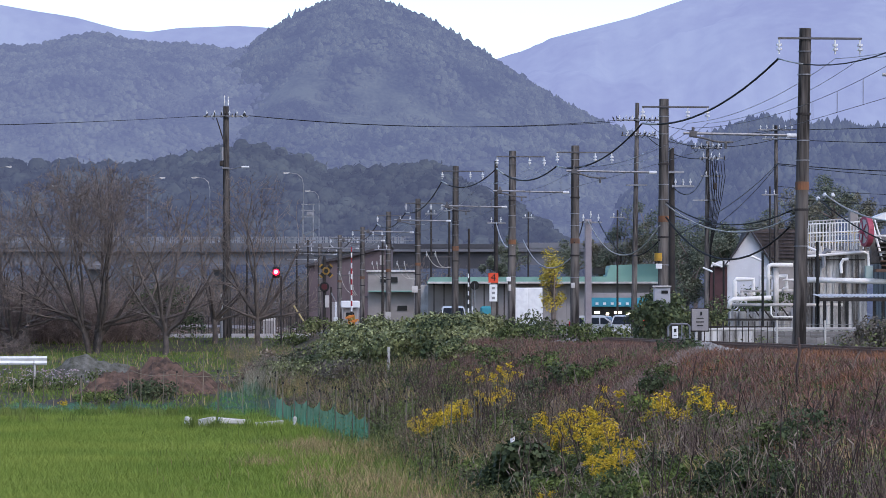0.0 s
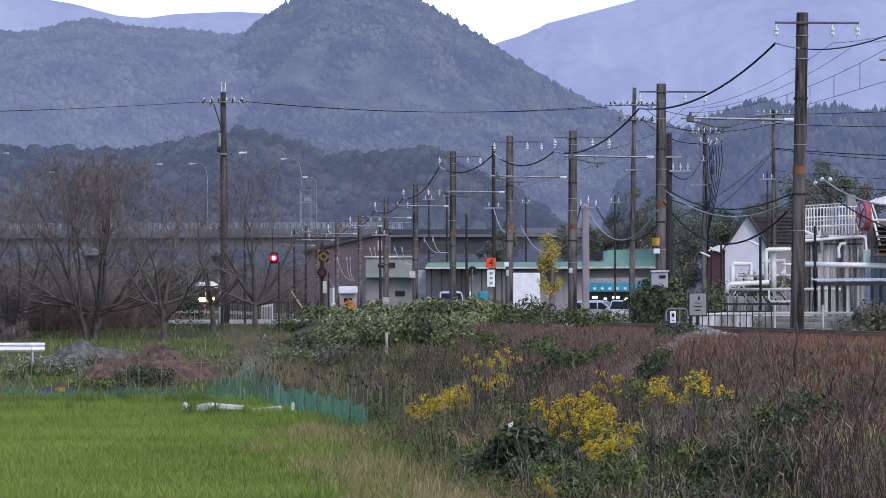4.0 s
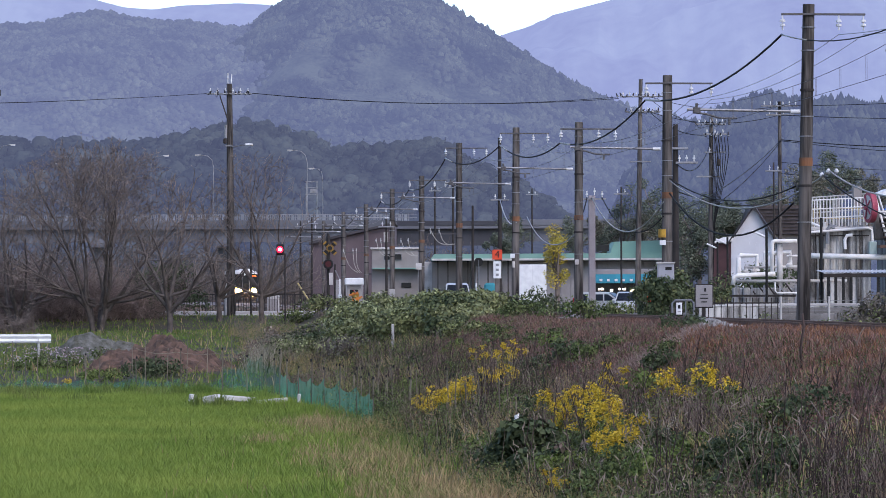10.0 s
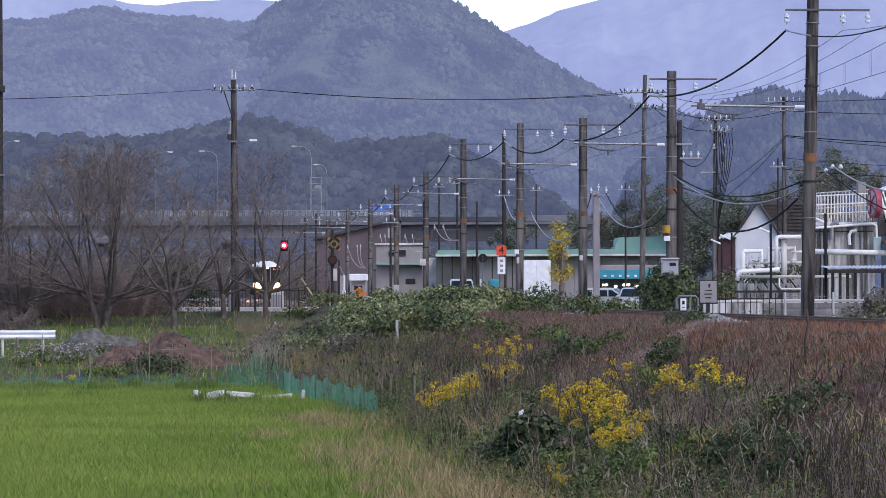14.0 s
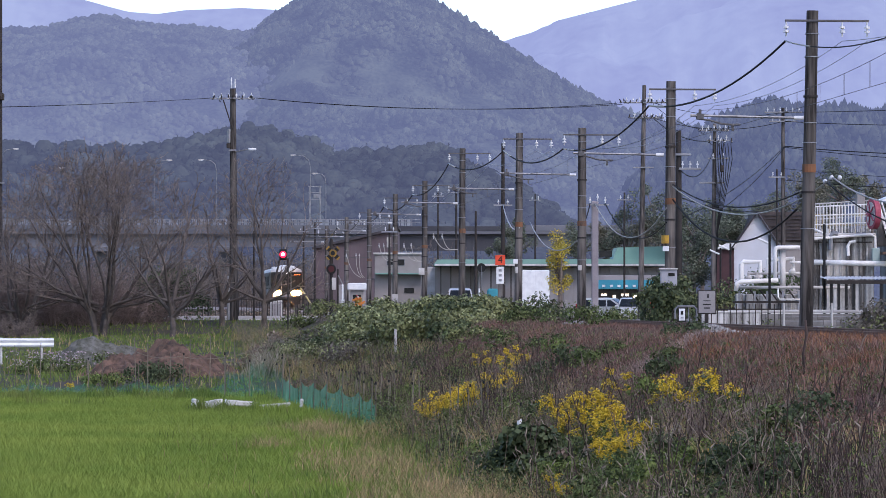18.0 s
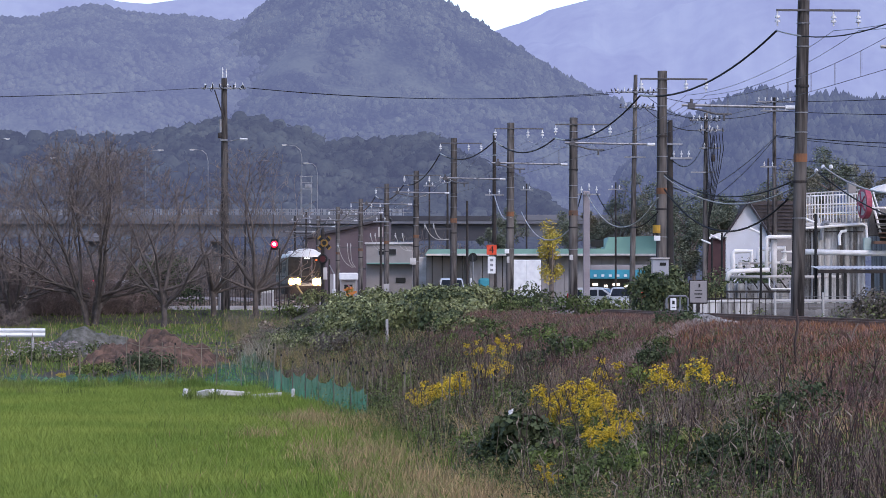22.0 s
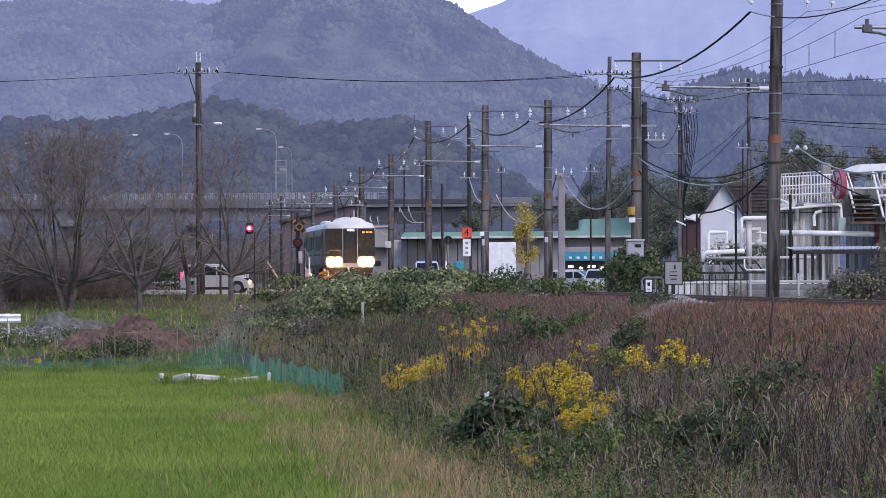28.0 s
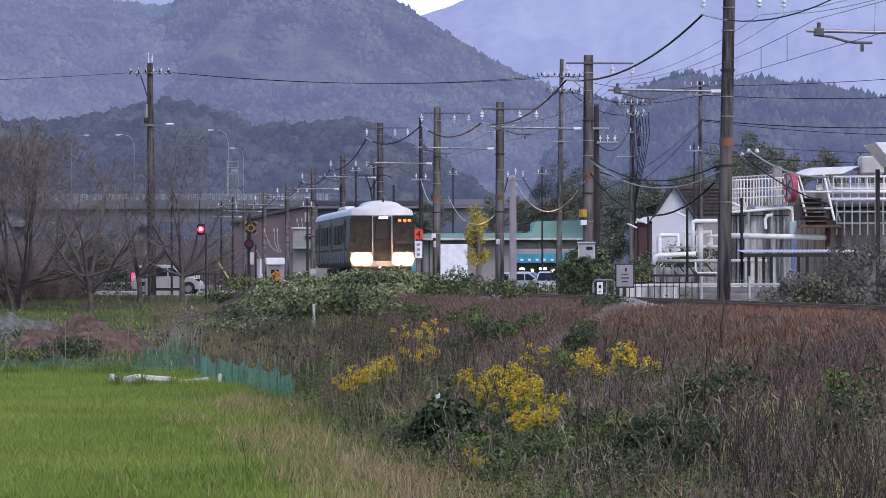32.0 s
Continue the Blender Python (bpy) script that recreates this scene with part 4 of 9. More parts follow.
OTHERS = [((1.35, 60.0), (1.2, 1.0, 1.0), 1300, 0.125, BUSH_DARK, None, "dark broad-leaved shrub among weeds"), ((2.24, 58.0), (0.8, 0.8, 0.6), 700, 0.06, WEED, None, "low green weed clump"),
          ((4.07, 44.0), (0.75, 0.7, 0.7), 1500, 0.055, BUSH_DARK, None, "green weed clump on the bank"), ((3.23, 45.0), (0.8, 0.7, 0.6), 1300, 0.055, BUSH_DARK, WEED, "dark leafy weed clump low on the bank"), ((2.93, 52.0), (1.3, 0.8, 0.6), 1500, 0.055, WEED, None, "leafy green weeds at the bank's foot"),
          ((5.12, 39.0), (0.62, 0.6, 0.95), 1900, 0.05, BUSH_DARK, None, "tall leafy weed on the bank"), ((4.93, 77.0), (0.9, 0.8, 0.45), 600, 0.07, BUSH_DARK, None, "dark green vine patch on the bank"),
          ((3.89, 105.0), (1.3, 0.9, 0.75), 700, 0.09, WEED, None, "dark green weed clump near the ballast"), ((-2.84, 128.0), (2.2, 1.5, 0.9), 1200, 0.09, VINE, VINE_PALE, "green shrub below the vines"),
          ((-6.12, 140.0), (2.0, 1.6, 1.0), 1300, 0.09, VINE, VINE_PALE, "grey-green brush below the slope"), ((-9.80, 122.0), (2.1, 0.9, 0.75), 1500, 0.09, BUSH_DARK, None, "dark green bush in front of the earth heap"),
          ((-14.06, 128.0), (2.4, 1.0, 0.6), 900, 0.09, WEED, None, "green weeds beside the gravel heap"), ((-13.0, 136.0), (2.8, 0.9, 0.7), 1300, 0.08, WEED, WEED_BROWN, "weeds growing over the gravel heap"), ((-11.3, 120.0), (1.8, 0.9, 0.5), 900, 0.08, WEED_LIGHT, WEED, "leafy weeds before the earth heap"), ((-3.79, 110.0), (1.6, 1.2, 0.8), 900, 0.08, STALK, None, "withered brush by the net"),
          ((-15.2, 202.0), (3.4, 2.0, 3.6), 3400, 0.15, BUSH_DARK, None, "dark evergreen bush behind the bare trees"), ((-16.9, 203.0), (2.2, 1.8, 3.0), 2200, 0.15, BUSH_DARK, SCRUB, "dark evergreen bush behind the bare trees"), ((-21.5, 204.0), (4.5, 1.8, 2.2), 1800, 0.15, SCRUB, WEED_BROWN, "dark brown undergrowth behind the bare trees"), 
          ((-6.45, 196.0), (3.0, 1.4, 1.1), 1300, 0.13, VINE, WEED, "low green brush below the crossing"), ((-8.19, 198.0), (2.0, 1.2, 0.8), 800, 0.12, WEED, None, "low weeds below the road edge"), ((6.44, 112.0), (1.5, 1.0, 2.0), 2200, 0.11, BUSH_DARK, VINE, "dark vine mound below the relay cabinet"), ((7.21, 123.0), (1.7, 1.3, 2.9), 3000, 0.12, BUSH_DARK, VINE, "dark vine climbing round the pole's foot"), ((10.64, 150.0), (2.4, 1.6, 2.5), 2400, 0.12, VINE, BUSH_DARK, "green shrub behind the fence"), ((12.49, 152.0), (2.6, 1.6, 3.7), 3200, 0.12, BUSH_DARK, VINE, "dark shrub between shed and pipework"), ((13.57, 150.0), (2.0, 1.6, 3.6), 2400, 0.12, BUSH_DARK, None, "dark shrub behind the pipework"),
          ((3.72, 150.0), (2.4, 1.4, 1.5), 1700, 0.11, BUSH_DARK, VINE, "dark green shrub beside the track"), ((1.75, 150.0), (1.6, 1.2, 1.0), 900, 0.1, WEED, None, "weeds beside the track"),
          ((6.21, 132.0), (2.2, 1.0, 0.8), 1200, 0.1, WEED, VINE, "low weeds behind the rail"), ((11.61, 96.0), (2.3, 1.5, 1.7), 5600, 0.085, SCRUB, VINE, "brownish half-bare bush beyond the rail"),
          ((13.25, 97.0), (2.8, 1.7, 2.5), 7600, 0.085, SCRUB, VINE, "tall brownish bush hung with vines beyond the rail"), ((-7.04, 148.0), (1.1, 0.9, 1.6), 1500, 0.11, PLUME, WEED_BROWN, "pale dry pampas tuft"), ((-5.77, 142.0), (2.6, 1.8, 1.7), 2600, 0.1, SCRUB, VINE, "grey-brown brush beside the vines"), ((-6.88, 136.0), (1.8, 1.4, 1.1), 1700, 0.09, WEED_BROWN, VINE_PALE, "grey pampas brush at the slope's foot"), ((-3.51, 124.0), (2.2, 1.6, 1.3), 2000, 0.085, SCRUB, VINE_PALE, "grey-green brush below the vines"), ((-4.96, 127.0), (2.4, 1.6, 1.3), 2200, 0.085, VINE, VINE_PALE, "olive brush below the vines"), ((-4.10, 134.0), (2.2, 1.6, 1.2), 1800, 0.09, SCRUB, WEED, "tangled grey-green brush on the slope")]
OTHERS += [((3.96, 66.5), (0.75, 0.7, 0.5), 900, 0.06, BUSH_DARK, WEED, "dark green vine patch on the bank"), ((3.96, 47.5), (0.9, 0.8, 0.8), 1800, 0.045, BUSH_DARK, WEED, "dark fine-leaved weed clump on the bank"),
           ((3.6, 50.2), (1.0, 0.9, 0.5), 1500, 0.045, WEED_LIGHT, WEED, "fresh green weed clump low on the bank"), ((2.8, 76.8), (0.6, 0.6, 0.75), 800, 0.06, WEED, WEED_LIGHT, "tall leafy weed below the rails"),
           ((2.41, 89.5), (1.1, 1.0, 0.45), 480, 0.07, WEED, BUSH_DARK, "green weed clump below the rails"), ((1.47, 100.0), (1.3, 1.2, 0.45), 600, 0.07, WEED, WEED_LIGHT, "green weed clump below the rails"),
           ((0.6, 108.0), (1.6, 1.4, 0.7), 1300, 0.08, VINE, WEED, "low green vines spreading from the mound"), ((2.3, 112.0), (1.8, 1.4, 0.6), 1300, 0.08, WEED, VINE, "green weeds beside the rails"),
           ((1.75, 57.6), (0.7, 0.6, 0.5), 900, 0.05, BUSH_DARK, WEED, "dark weed clump at the bank's foot"),
           ((2.64, 79.9), (1.0, 0.8, 0.6), 520, 0.075, BUSH_DARK, WEED, "tall dark-leaved weed below the rails"), ((2.53, 86.0), (0.6, 0.6, 0.5), 300, 0.065, WEED_LIGHT, WEED, "fresh green weed below the rails"),
           ((2.41, 51.3), (1.1, 0.9, 0.45), 1900, 0.05, WEED, WEED_LIGHT, "sprawling green weeds at the bank's foot"), ((2.99, 50.5), (1.0, 0.8, 0.5), 1700, 0.05, WEED_LIGHT, WEED, "sprawling green weeds at the bank's foot"),
           ((2.1, 51.8), (0.9, 0.8, 0.4), 1400, 0.05, WEED, VINE, "olive weeds at the bank's foot"), ((3.73, 46.2), (0.7, 0.7, 0.75), 1700, 0.055, BUSH_DARK, WEED, "tall dark weed clump low on the bank"),
           ((3.62, 48.2), (0.6, 0.6, 0.6), 1200, 0.055, BUSH_DARK, None, "dark weed clump low on the bank"), ((4.18, 45.0), (0.5, 0.5, 0.7), 1000, 0.05, WEED, BUSH_DARK, "upright green weed clump on the bank"),
           ((4.6, 49.4), (0.9, 0.7, 0.55), 1300, 0.05, WEED, WEED_BROWN, "dull green weeds on the bank"), ((3.2, 48.2), (0.8, 0.7, 0.4), 1200, 0.05, WEED, STRAW, "low green weeds low on the bank"),
           ((1.45, 57.4), (0.9, 0.8, 0.6), 1300, 0.1, BUSH_DARK, WEED, "dark broad-leaved weeds at the bank's foot"), ((1.98, 57.6), (0.8, 0.7, 0.6), 1100, 0.09, BUSH_DARK, WEED_BROWN, "dark broad-leaved weeds at the bank's foot"),
           ((3.51, 77.6), (0.7, 0.7, 0.35), 700, 0.06, WEED, None, "low green weeds beside the trodden strip"), ((4.3, 70.0), (0.9, 0.7, 0.3), 800, 0.055, WEED, WEED_BROWN, "low green weeds beside the trodden strip"),
           ((1.5, 96.0), (1.2, 1.0, 0.4), 480, 0.07, WEED, VINE, "green weeds below the rails")]
for k, ((x, y), size, n, leaf, m, pale, text) in enumerate(OTHERS):
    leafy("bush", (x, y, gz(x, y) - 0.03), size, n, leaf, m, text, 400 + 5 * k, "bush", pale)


DRY_GREY = mat("grey_withered_grass", (0.33, 0.297, 0.225), (0.207, 0.193, 0.138), 0.7, 0.9, island=0.35, spec=0.06, thin=0.15)
prng = np.random.default_rng(91)
grey = [(x, y, prng.uniform(0.3, 0.6)) for x, y in zip(prng.uniform(-7.2, -3.6, 30), prng.uniform(124, 150, 30))]
tussocks("pampas_brush", grey, 170, 0.7, 1.5, 0.026, DRY_GREY, "grey withered pampas grass beside the vines", 92, 0.8)
tan = [(x, y, prng.uniform(0.25, 0.5)) for x, y in zip(prng.uniform(-3.9, -1.0, 22), prng.uniform(100, 121, 22))]
tussocks("tan_brush", tan, 150, 0.4, 0.95, 0.02, STRAW, "tan dry grass below the vines", 94, 0.8)
tussocks("olive_brush", [(x + prng.normal(0, 0.5), y + prng.normal(0, 2), w) for x, y, w in grey[::2] + tan[::2]], 140, 0.5, 1.1, 0.022, WEED, "dull green grass below the vines", 96, 0.8)

rng = random.Random(15)
for k in range(60):
    y = 40 + 75 * rng.random() ** 1.5
    x = track_x(y) + rng.uniform(-9.0, -5.2)
    if x < view_right(y):
        s = rng.uniform(0.6, 1.3)
        leafy("weed_clump", (x, y, gz(x, y) - 0.03), (0.8 * s, 0.65 * s, 0.6 * s), 520, 0.06, (WEED, WEED_LIGHT, BUSH_DARK)[k % 3], ("dull green weed clump", "fresh green weed clump", "dark green weed clump")[k % 3] + " on the railway bank", 700 + 3 * k, "weeds", None, 9, group="weed clumps")

# single things among the weeds
def bent_stick(name, pts, r, material, label, category):
    return solid(name, Shape().tube(pts, r, 6), material, label, category, smooth=True)


bent_stick("fallen_branch", [(3.62, 53.9, 1.2), (3.66, 52.0, 1.05), (3.72, 50.0, 0.92), (3.74, 48.3, 0.78)], 0.022, STALK_DARK, "dark fallen branch leaning among the weeds", "branch")
bent_stick("dead_thistle", [(5.39, 55.8, 1.8), (5.37, 55.8, 2.2), (5.42, 55.8, 2.5), (5.4, 55.8, 2.72)], 0.02, STALK_DARK, "single thick dark dead stem on the bank", "stem")
fork = thing("forked_stick", (6.17, 55.1, gz(6.17, 55.1)), 0, "pale forked dead stick on the bank", "stick")
part("stick", Shape().tube([(-0.03, 0, -0.05), (-0.02, 0, 0.18), (0.03, 0, 0.33), (0.09, 0, 0.42)], 0.009, 5), STALK_PALE, fork)
part("side_twig", Shape().tube([(-0.02, 0, 0.18), (-0.06, 0, 0.24), (-0.08, 0, 0.27)], 0.006, 5), STALK_PALE, fork)
scrap = Shape().add([(-0.06, 0, 0), (0.0, -0.03, 0.02), (0.07, 0.0, 0.05), (-0.03, 0.02, 0.16), (0.03, -0.04, 0.2), (0.1, 0.02, 0.24), (0.02, 0, 0.36), (0.06, -0.03, 0.37), (0.1, 0, 0.4)],
                    [(0, 1, 4, 3), (1, 2, 5, 4), (3, 4, 7, 6), (4, 5, 8, 7)])
solid("plastic_scrap", scrap, WHITE, "torn scrap of white plastic caught in weeds", "litter", at=(1.12, 62.2, 0.62))


def pampas_plume(x, y, h, lean, seed):
    """Arching stems that end in drooping pale plumes."""
    rng = np.random.default_rng(seed)
    t = thing("pampas_plume", (x, y, gz(x, y)), 0, "pale drooping pampas plume among the weeds", "grass plume", "pampas plumes")
    stem = Shape().tube([(0, 0, 0), (lean * 0.1, 0, h * 0.6), (lean * 0.35, 0, h * 0.92), (lean * 0.6, 0, h)], 0.006, 5)
    part("stem", stem, STALK_PALE, t)
    q = []
    for k in range(7):
        d = lean * rng.uniform(0.5, 1.0)
        for s_ in np.linspace(0, 1, 26):
            q.append((lean * 0.5 + d * s_, rng.normal(0, 0.015), h + 0.06 * math.sin(s_ * 3) * rng.uniform(0.5, 1.2) - 0.14 * s_ * s_ - 0.02 * k))
    v, f = leaf_cloud(np.array(q), rng.uniform(0.02, 0.04, len(q)), seed, 0.3, 0.3)
    part("plume", array_mesh("plume", v, f, PLUME_PALE), PLUME_PALE, t)


PLUME_PALE = mat("silvery_seed_plume", (0.5, 0.46, 0.38), (0.38, 0.33, 0.26), 1.0, 0.85, island=0.2)
for k, (x, y, h, lean) in enumerate(((1.93, 57.2, 0.42, 0.32), (1.85, 56.6, 0.3, 0.28), (3.35, 52.0, 0.55, -0.2), (2.2, 54.5, 0.3, 0.22))):
    pampas_plume(x, y, h, lean, 640 + k)

# bare trees
def bare_tree(at, height, width, stems, seed, label, clear=1.2, low=2):
    """Stems from one foot part into arching limbs, which carry branches, side branches and fine upward twigs.
    width: of the crown; clear: height of the fork; low: long limbs that reach out sideways."""
    rng = random.Random(seed)
    t = thing("bare_tree", at, 0, label, "tree", "bare trees by the road")
    wood = [[], [], []]
    half, top = width / 2, height

    def room(p, d):
        """How far a limb from p may reach before it leaves the crown."""
        q, n = Vector(p), 0.0
        while n < 9 and (math.hypot(q.x, q.y) / half) ** 2.6 + (max(0.0, q.z - 0.38 * top) / (0.62 * top)) ** 2.6 < 1:
            q, n = q + d * 0.25, n + 0.25
        return max(n, 0.3)

    def grow(p, d, length, r, level, lift):
        n = max(3, min(9, int(length / (0.55, 0.5, 0.32, 0.24)[level])))
        q = p
        for k in range(n):
            wob = (0.1, 0.13, 0.17, 0.2)[level]
            d = (d + Vector((rng.gauss(0, wob), rng.gauss(0, wob), rng.gauss(lift, wob * 0.7)))).normalized()
            e = q + d * length / n
            ra, rb = r * (1 - 0.8 * k / n), r * (1 - 0.8 * (k + 1) / n)
            wood[0 if level == 0 else 1 if level == 1 else 2].append((q, e, ra, rb))
            q = e
            if level < 3 and k >= (2 if level == 0 else 1):
                for _ in range(2 if level < 2 and rng.random() < 0.3 else 1):
                    side = d.orthogonal().normalized()
                    side.rotate(Matrix.Rotation(rng.uniform(0, math.tau), 3, d))
                    nd = (d + side * rng.uniform(0.6, 1.25)).normalized()
                    if level < 2 and nd.z < -0.1:
                        nd.z *= -0.5
                    ln = min(room(q, nd), length * (0.55, 0.5, 0.45)[level] * rng.uniform(0.55, 1.15))
                    grow(q, nd.normalized(), ln, max(0.011, rb * (0.62, 0.6, 0.55)[level]), level + 1, (0.05, 0.045, 0.03)[level])

    for k in range(stems):
        a = math.tau * (k + rng.uniform(0.0, 0.6)) / stems
        out = rng.uniform(0.12, 0.3) if stems > 1 else 0.04
        foot = Vector((0.16 * math.cos(a), 0.12 * math.sin(a), -0.3)) * (1 if stems > 1 else 0.2)
        foot.z = -0.3
        fork = foot + Vector((math.cos(a) * out, math.sin(a) * out, 1)).normalized() * (clear * rng.uniform(0.85, 1.25) + 0.3)
        base = 0.15 if stems > 1 else 0.17
        mid = foot.lerp(fork, 0.5) + Vector((rng.gauss(0, 0.05), 0, 0))
        wood[0] += [(foot, mid, base, base * 0.86), (mid, fork, base * 0.86, base * 0.8)]
        m = 3 if stems > 1 else 7
        for j in range(m):
            b = a + (rng.uniform(-1.1, 1.1) if stems > 1 else math.tau * (j + rng.uniform(-0.3, 0.3)) / m)
            lean = rng.uniform(0.3, 1.1) if j else 0.2
            d = Vector((math.cos(b) * lean, math.sin(b) * lean * 0.8, 0.8)).normalized()
            grow(fork - Vector((0, 0, 0.1 * j)), d, room(fork, d) * rng.uniform(0.85, 1.05), base * rng.uniform(0.5, 0.72), 0, 0.035)
    for k in range(low):
        s = (-1) ** k
        d = Vector((s * rng.uniform(0.8, 1.0), rng.uniform(-0.5, 0.3), rng.uniform(0.15, 0.45))).normalized()
        grow(Vector((s * 0.12, 0, clear * rng.uniform(0.9, 1.4))), d, half * rng.uniform(0.75, 1.05), 0.085, 0, 0.02)
    s = Shape()
    for a, b, r0, r1 in wood[0]:
        s.rod(a, b, r0, r1, 7, False)
    part("trunk", s, BARK, t, smooth=True)
    for lv, name in ((1, "branchwork"), (2, "twig_spray")):
        segs = wood[lv]
        v, f = sticks(np.array([q[0][:] for q in segs]), np.array([q[1][:] for q in segs]), np.maximum([q[2] for q in segs], 0.014), np.maximum([q[3] for q in segs], 0.009))
        tagged(part(name, array_mesh(name, v, f, TWIG), TWIG, t), kind="stuff")
    return t


BARK = mat("dark_rough_bark", (0.075, 0.061, 0.053), (0.13, 0.107, 0.094), 3.0, 0.9, bump=0.6)
for x, y, h, wd, n, clear, low, seed, text in ((-18.09, 190.0, 9.5, 10.8, 5, 1.3, 8, 3, "spreading leafless tree with several stems"), (-14.15, 187.0, 8.8, 5.6, 1, 1.4, 2, 9, "slender leafless tree on the grass slope"),
                                               (-9.99, 198.0, 9.0, 6.4, 1, 1.6, 3, 12, "leafless tree beside the road"), (-22.6, 194.0, 8.4, 6.0, 3, 1.0, 3, 17, "leafless tree in dense undergrowth"),
                                               (-25.6, 191.0, 8.0, 5.6, 3, 0.9, 2, 19, "leafless tree in dense undergrowth"), (-12.3, 199.0, 7.2, 4.2, 1, 1.2, 1, 23, "thin leafless tree by the road rail")):
    bare_tree((x, y, gz(x, y)), h, wd, n, seed, text, clear, low)


def thicket(at, size, count, material, label, seed):
    """A tangle of leafless arching stems with side twigs."""
    rng = np.random.default_rng(seed)
    t = thing("thicket", at, 0, label, "thicket", "leafless thickets below the trees")
    sx, sy, sz = size
    p = np.column_stack([rng.uniform(-0.5, 0.5, count) * sx, rng.uniform(-0.5, 0.5, count) * sy, np.full(count, -0.1)])
    d = np.column_stack([rng.normal(0, 0.45, count), rng.normal(0, 0.3, count), np.ones(count)])
    ln = sz * rng.uniform(0.35, 1.0, count) ** 1.2
    runs, r = [], rng.uniform(0.012, 0.03, count)
    for k in range(4):
        d = d + rng.normal(0, 0.22, d.shape) - np.array([0, 0, 0.12 * k])
        q = p + d / np.linalg.norm(d, axis=1)[:, None] * (ln / 4)[:, None]
        q[:, 2] = np.maximum(q[:, 2], 0.02)
        runs.append(sticks(p, q, r * (1 - 0.2 * k), r * (0.8 - 0.2 * k)))
        for _ in range(4):
            e = q + rng.normal(0, 1, q.shape) * np.array([0.34, 0.3, 0.26])
            e[:, 2] = np.maximum(e[:, 2], 0.05)
            runs.append(sticks(q, e, 0.0125, 0.008))
        p = q
    v, f = joined(*runs)
    tagged(part("twig_tangle", array_mesh("twig_tangle", v, f, material), material, t), kind="stuff")
    return t


TWIG_DARK = mat("dark_red_brown_twig", (0.24, 0.18, 0.158), (0.156, 0.12, 0.108), 1.5, 0.9, island=0.35)
for k, (x, y, sx, sy, sz, n) in enumerate(((-25.0, 199, 5.0, 3.0, 5.2, 330), (-20.9, 200, 4.6, 3.0, 4.6, 300), (-17.2, 200.5, 3.4, 2.0, 3.4, 170), (-23.2, 187, 4.6, 2.0, 1.8, 110))):
    thicket((x, y, gz(x, y)), (sx, sy, sz), n, TWIG_DARK if k < 3 else TWIG, "dense tangle of leafless brown stems", 820 + k)


reed = [(x, 201 + 0.5 * math.sin(x * 3), 0.3) for x in np.arange(-27, -19.5, 0.5)]
tussocks("dry_reeds", reed, 90, 0.7, 1.5, 0.04, STALK_PALE, "row of dry pale reeds below the road", 98, 0.35)

# heaps
def heap(name, at, size, material, label, seed, rough=0.22):
    bm = bmesh.new()
    bmesh.ops.create_grid(bm, x_segments=70, y_segments=50, size=1.0)
    for v in bm.verts:
        r = math.hypot(v.co.x, v.co.y)
        z = max(0.0, 1 - r * r) * (0.85 + 0.7 * noise.noise((v.co.x * 1.7, v.co.y * 1.7, seed)))
        z += rough * noise.fractal((v.co.x * 6, v.co.y * 5, seed), 0.8, 2.0, 5) * (r < 1)
        v.co = Vector((v.co.x * size[0] / 2, v.co.y * size[1] / 2, z * size[2] - 0.08))
    me = bpy.data.meshes.new(name)
    bm.to_mesh(me)
    bm.free()
    me.materials.append(material)
    o = new(name, me)
    o.location = at
    return tagged(o, label, "heap")


heap("dirt_mound", (-10.20, 127.0, 0.35), (5.6, 5.0, 1.2), EARTH, "reddish-brown heap of dug earth", 3.0, 0.2)
heap("gravel_mound", (-13.33, 140.0, 0.55), (4.9, 3.4, 1.1), GRAVEL, "grey gravel heap beside the earth", 8.0, 0.12)
heap("dirt_mound", (-9.15, 131.0, 0.45), (3.4, 3.0, 0.7), EARTH, "low reddish-brown spill of dug earth", 5.0)
PALE_STONE = mat("pale_ballast_stone", (0.33, 0.32, 0.31), (0.2, 0.19, 0.185), 14.0, 0.95, island=0.35)


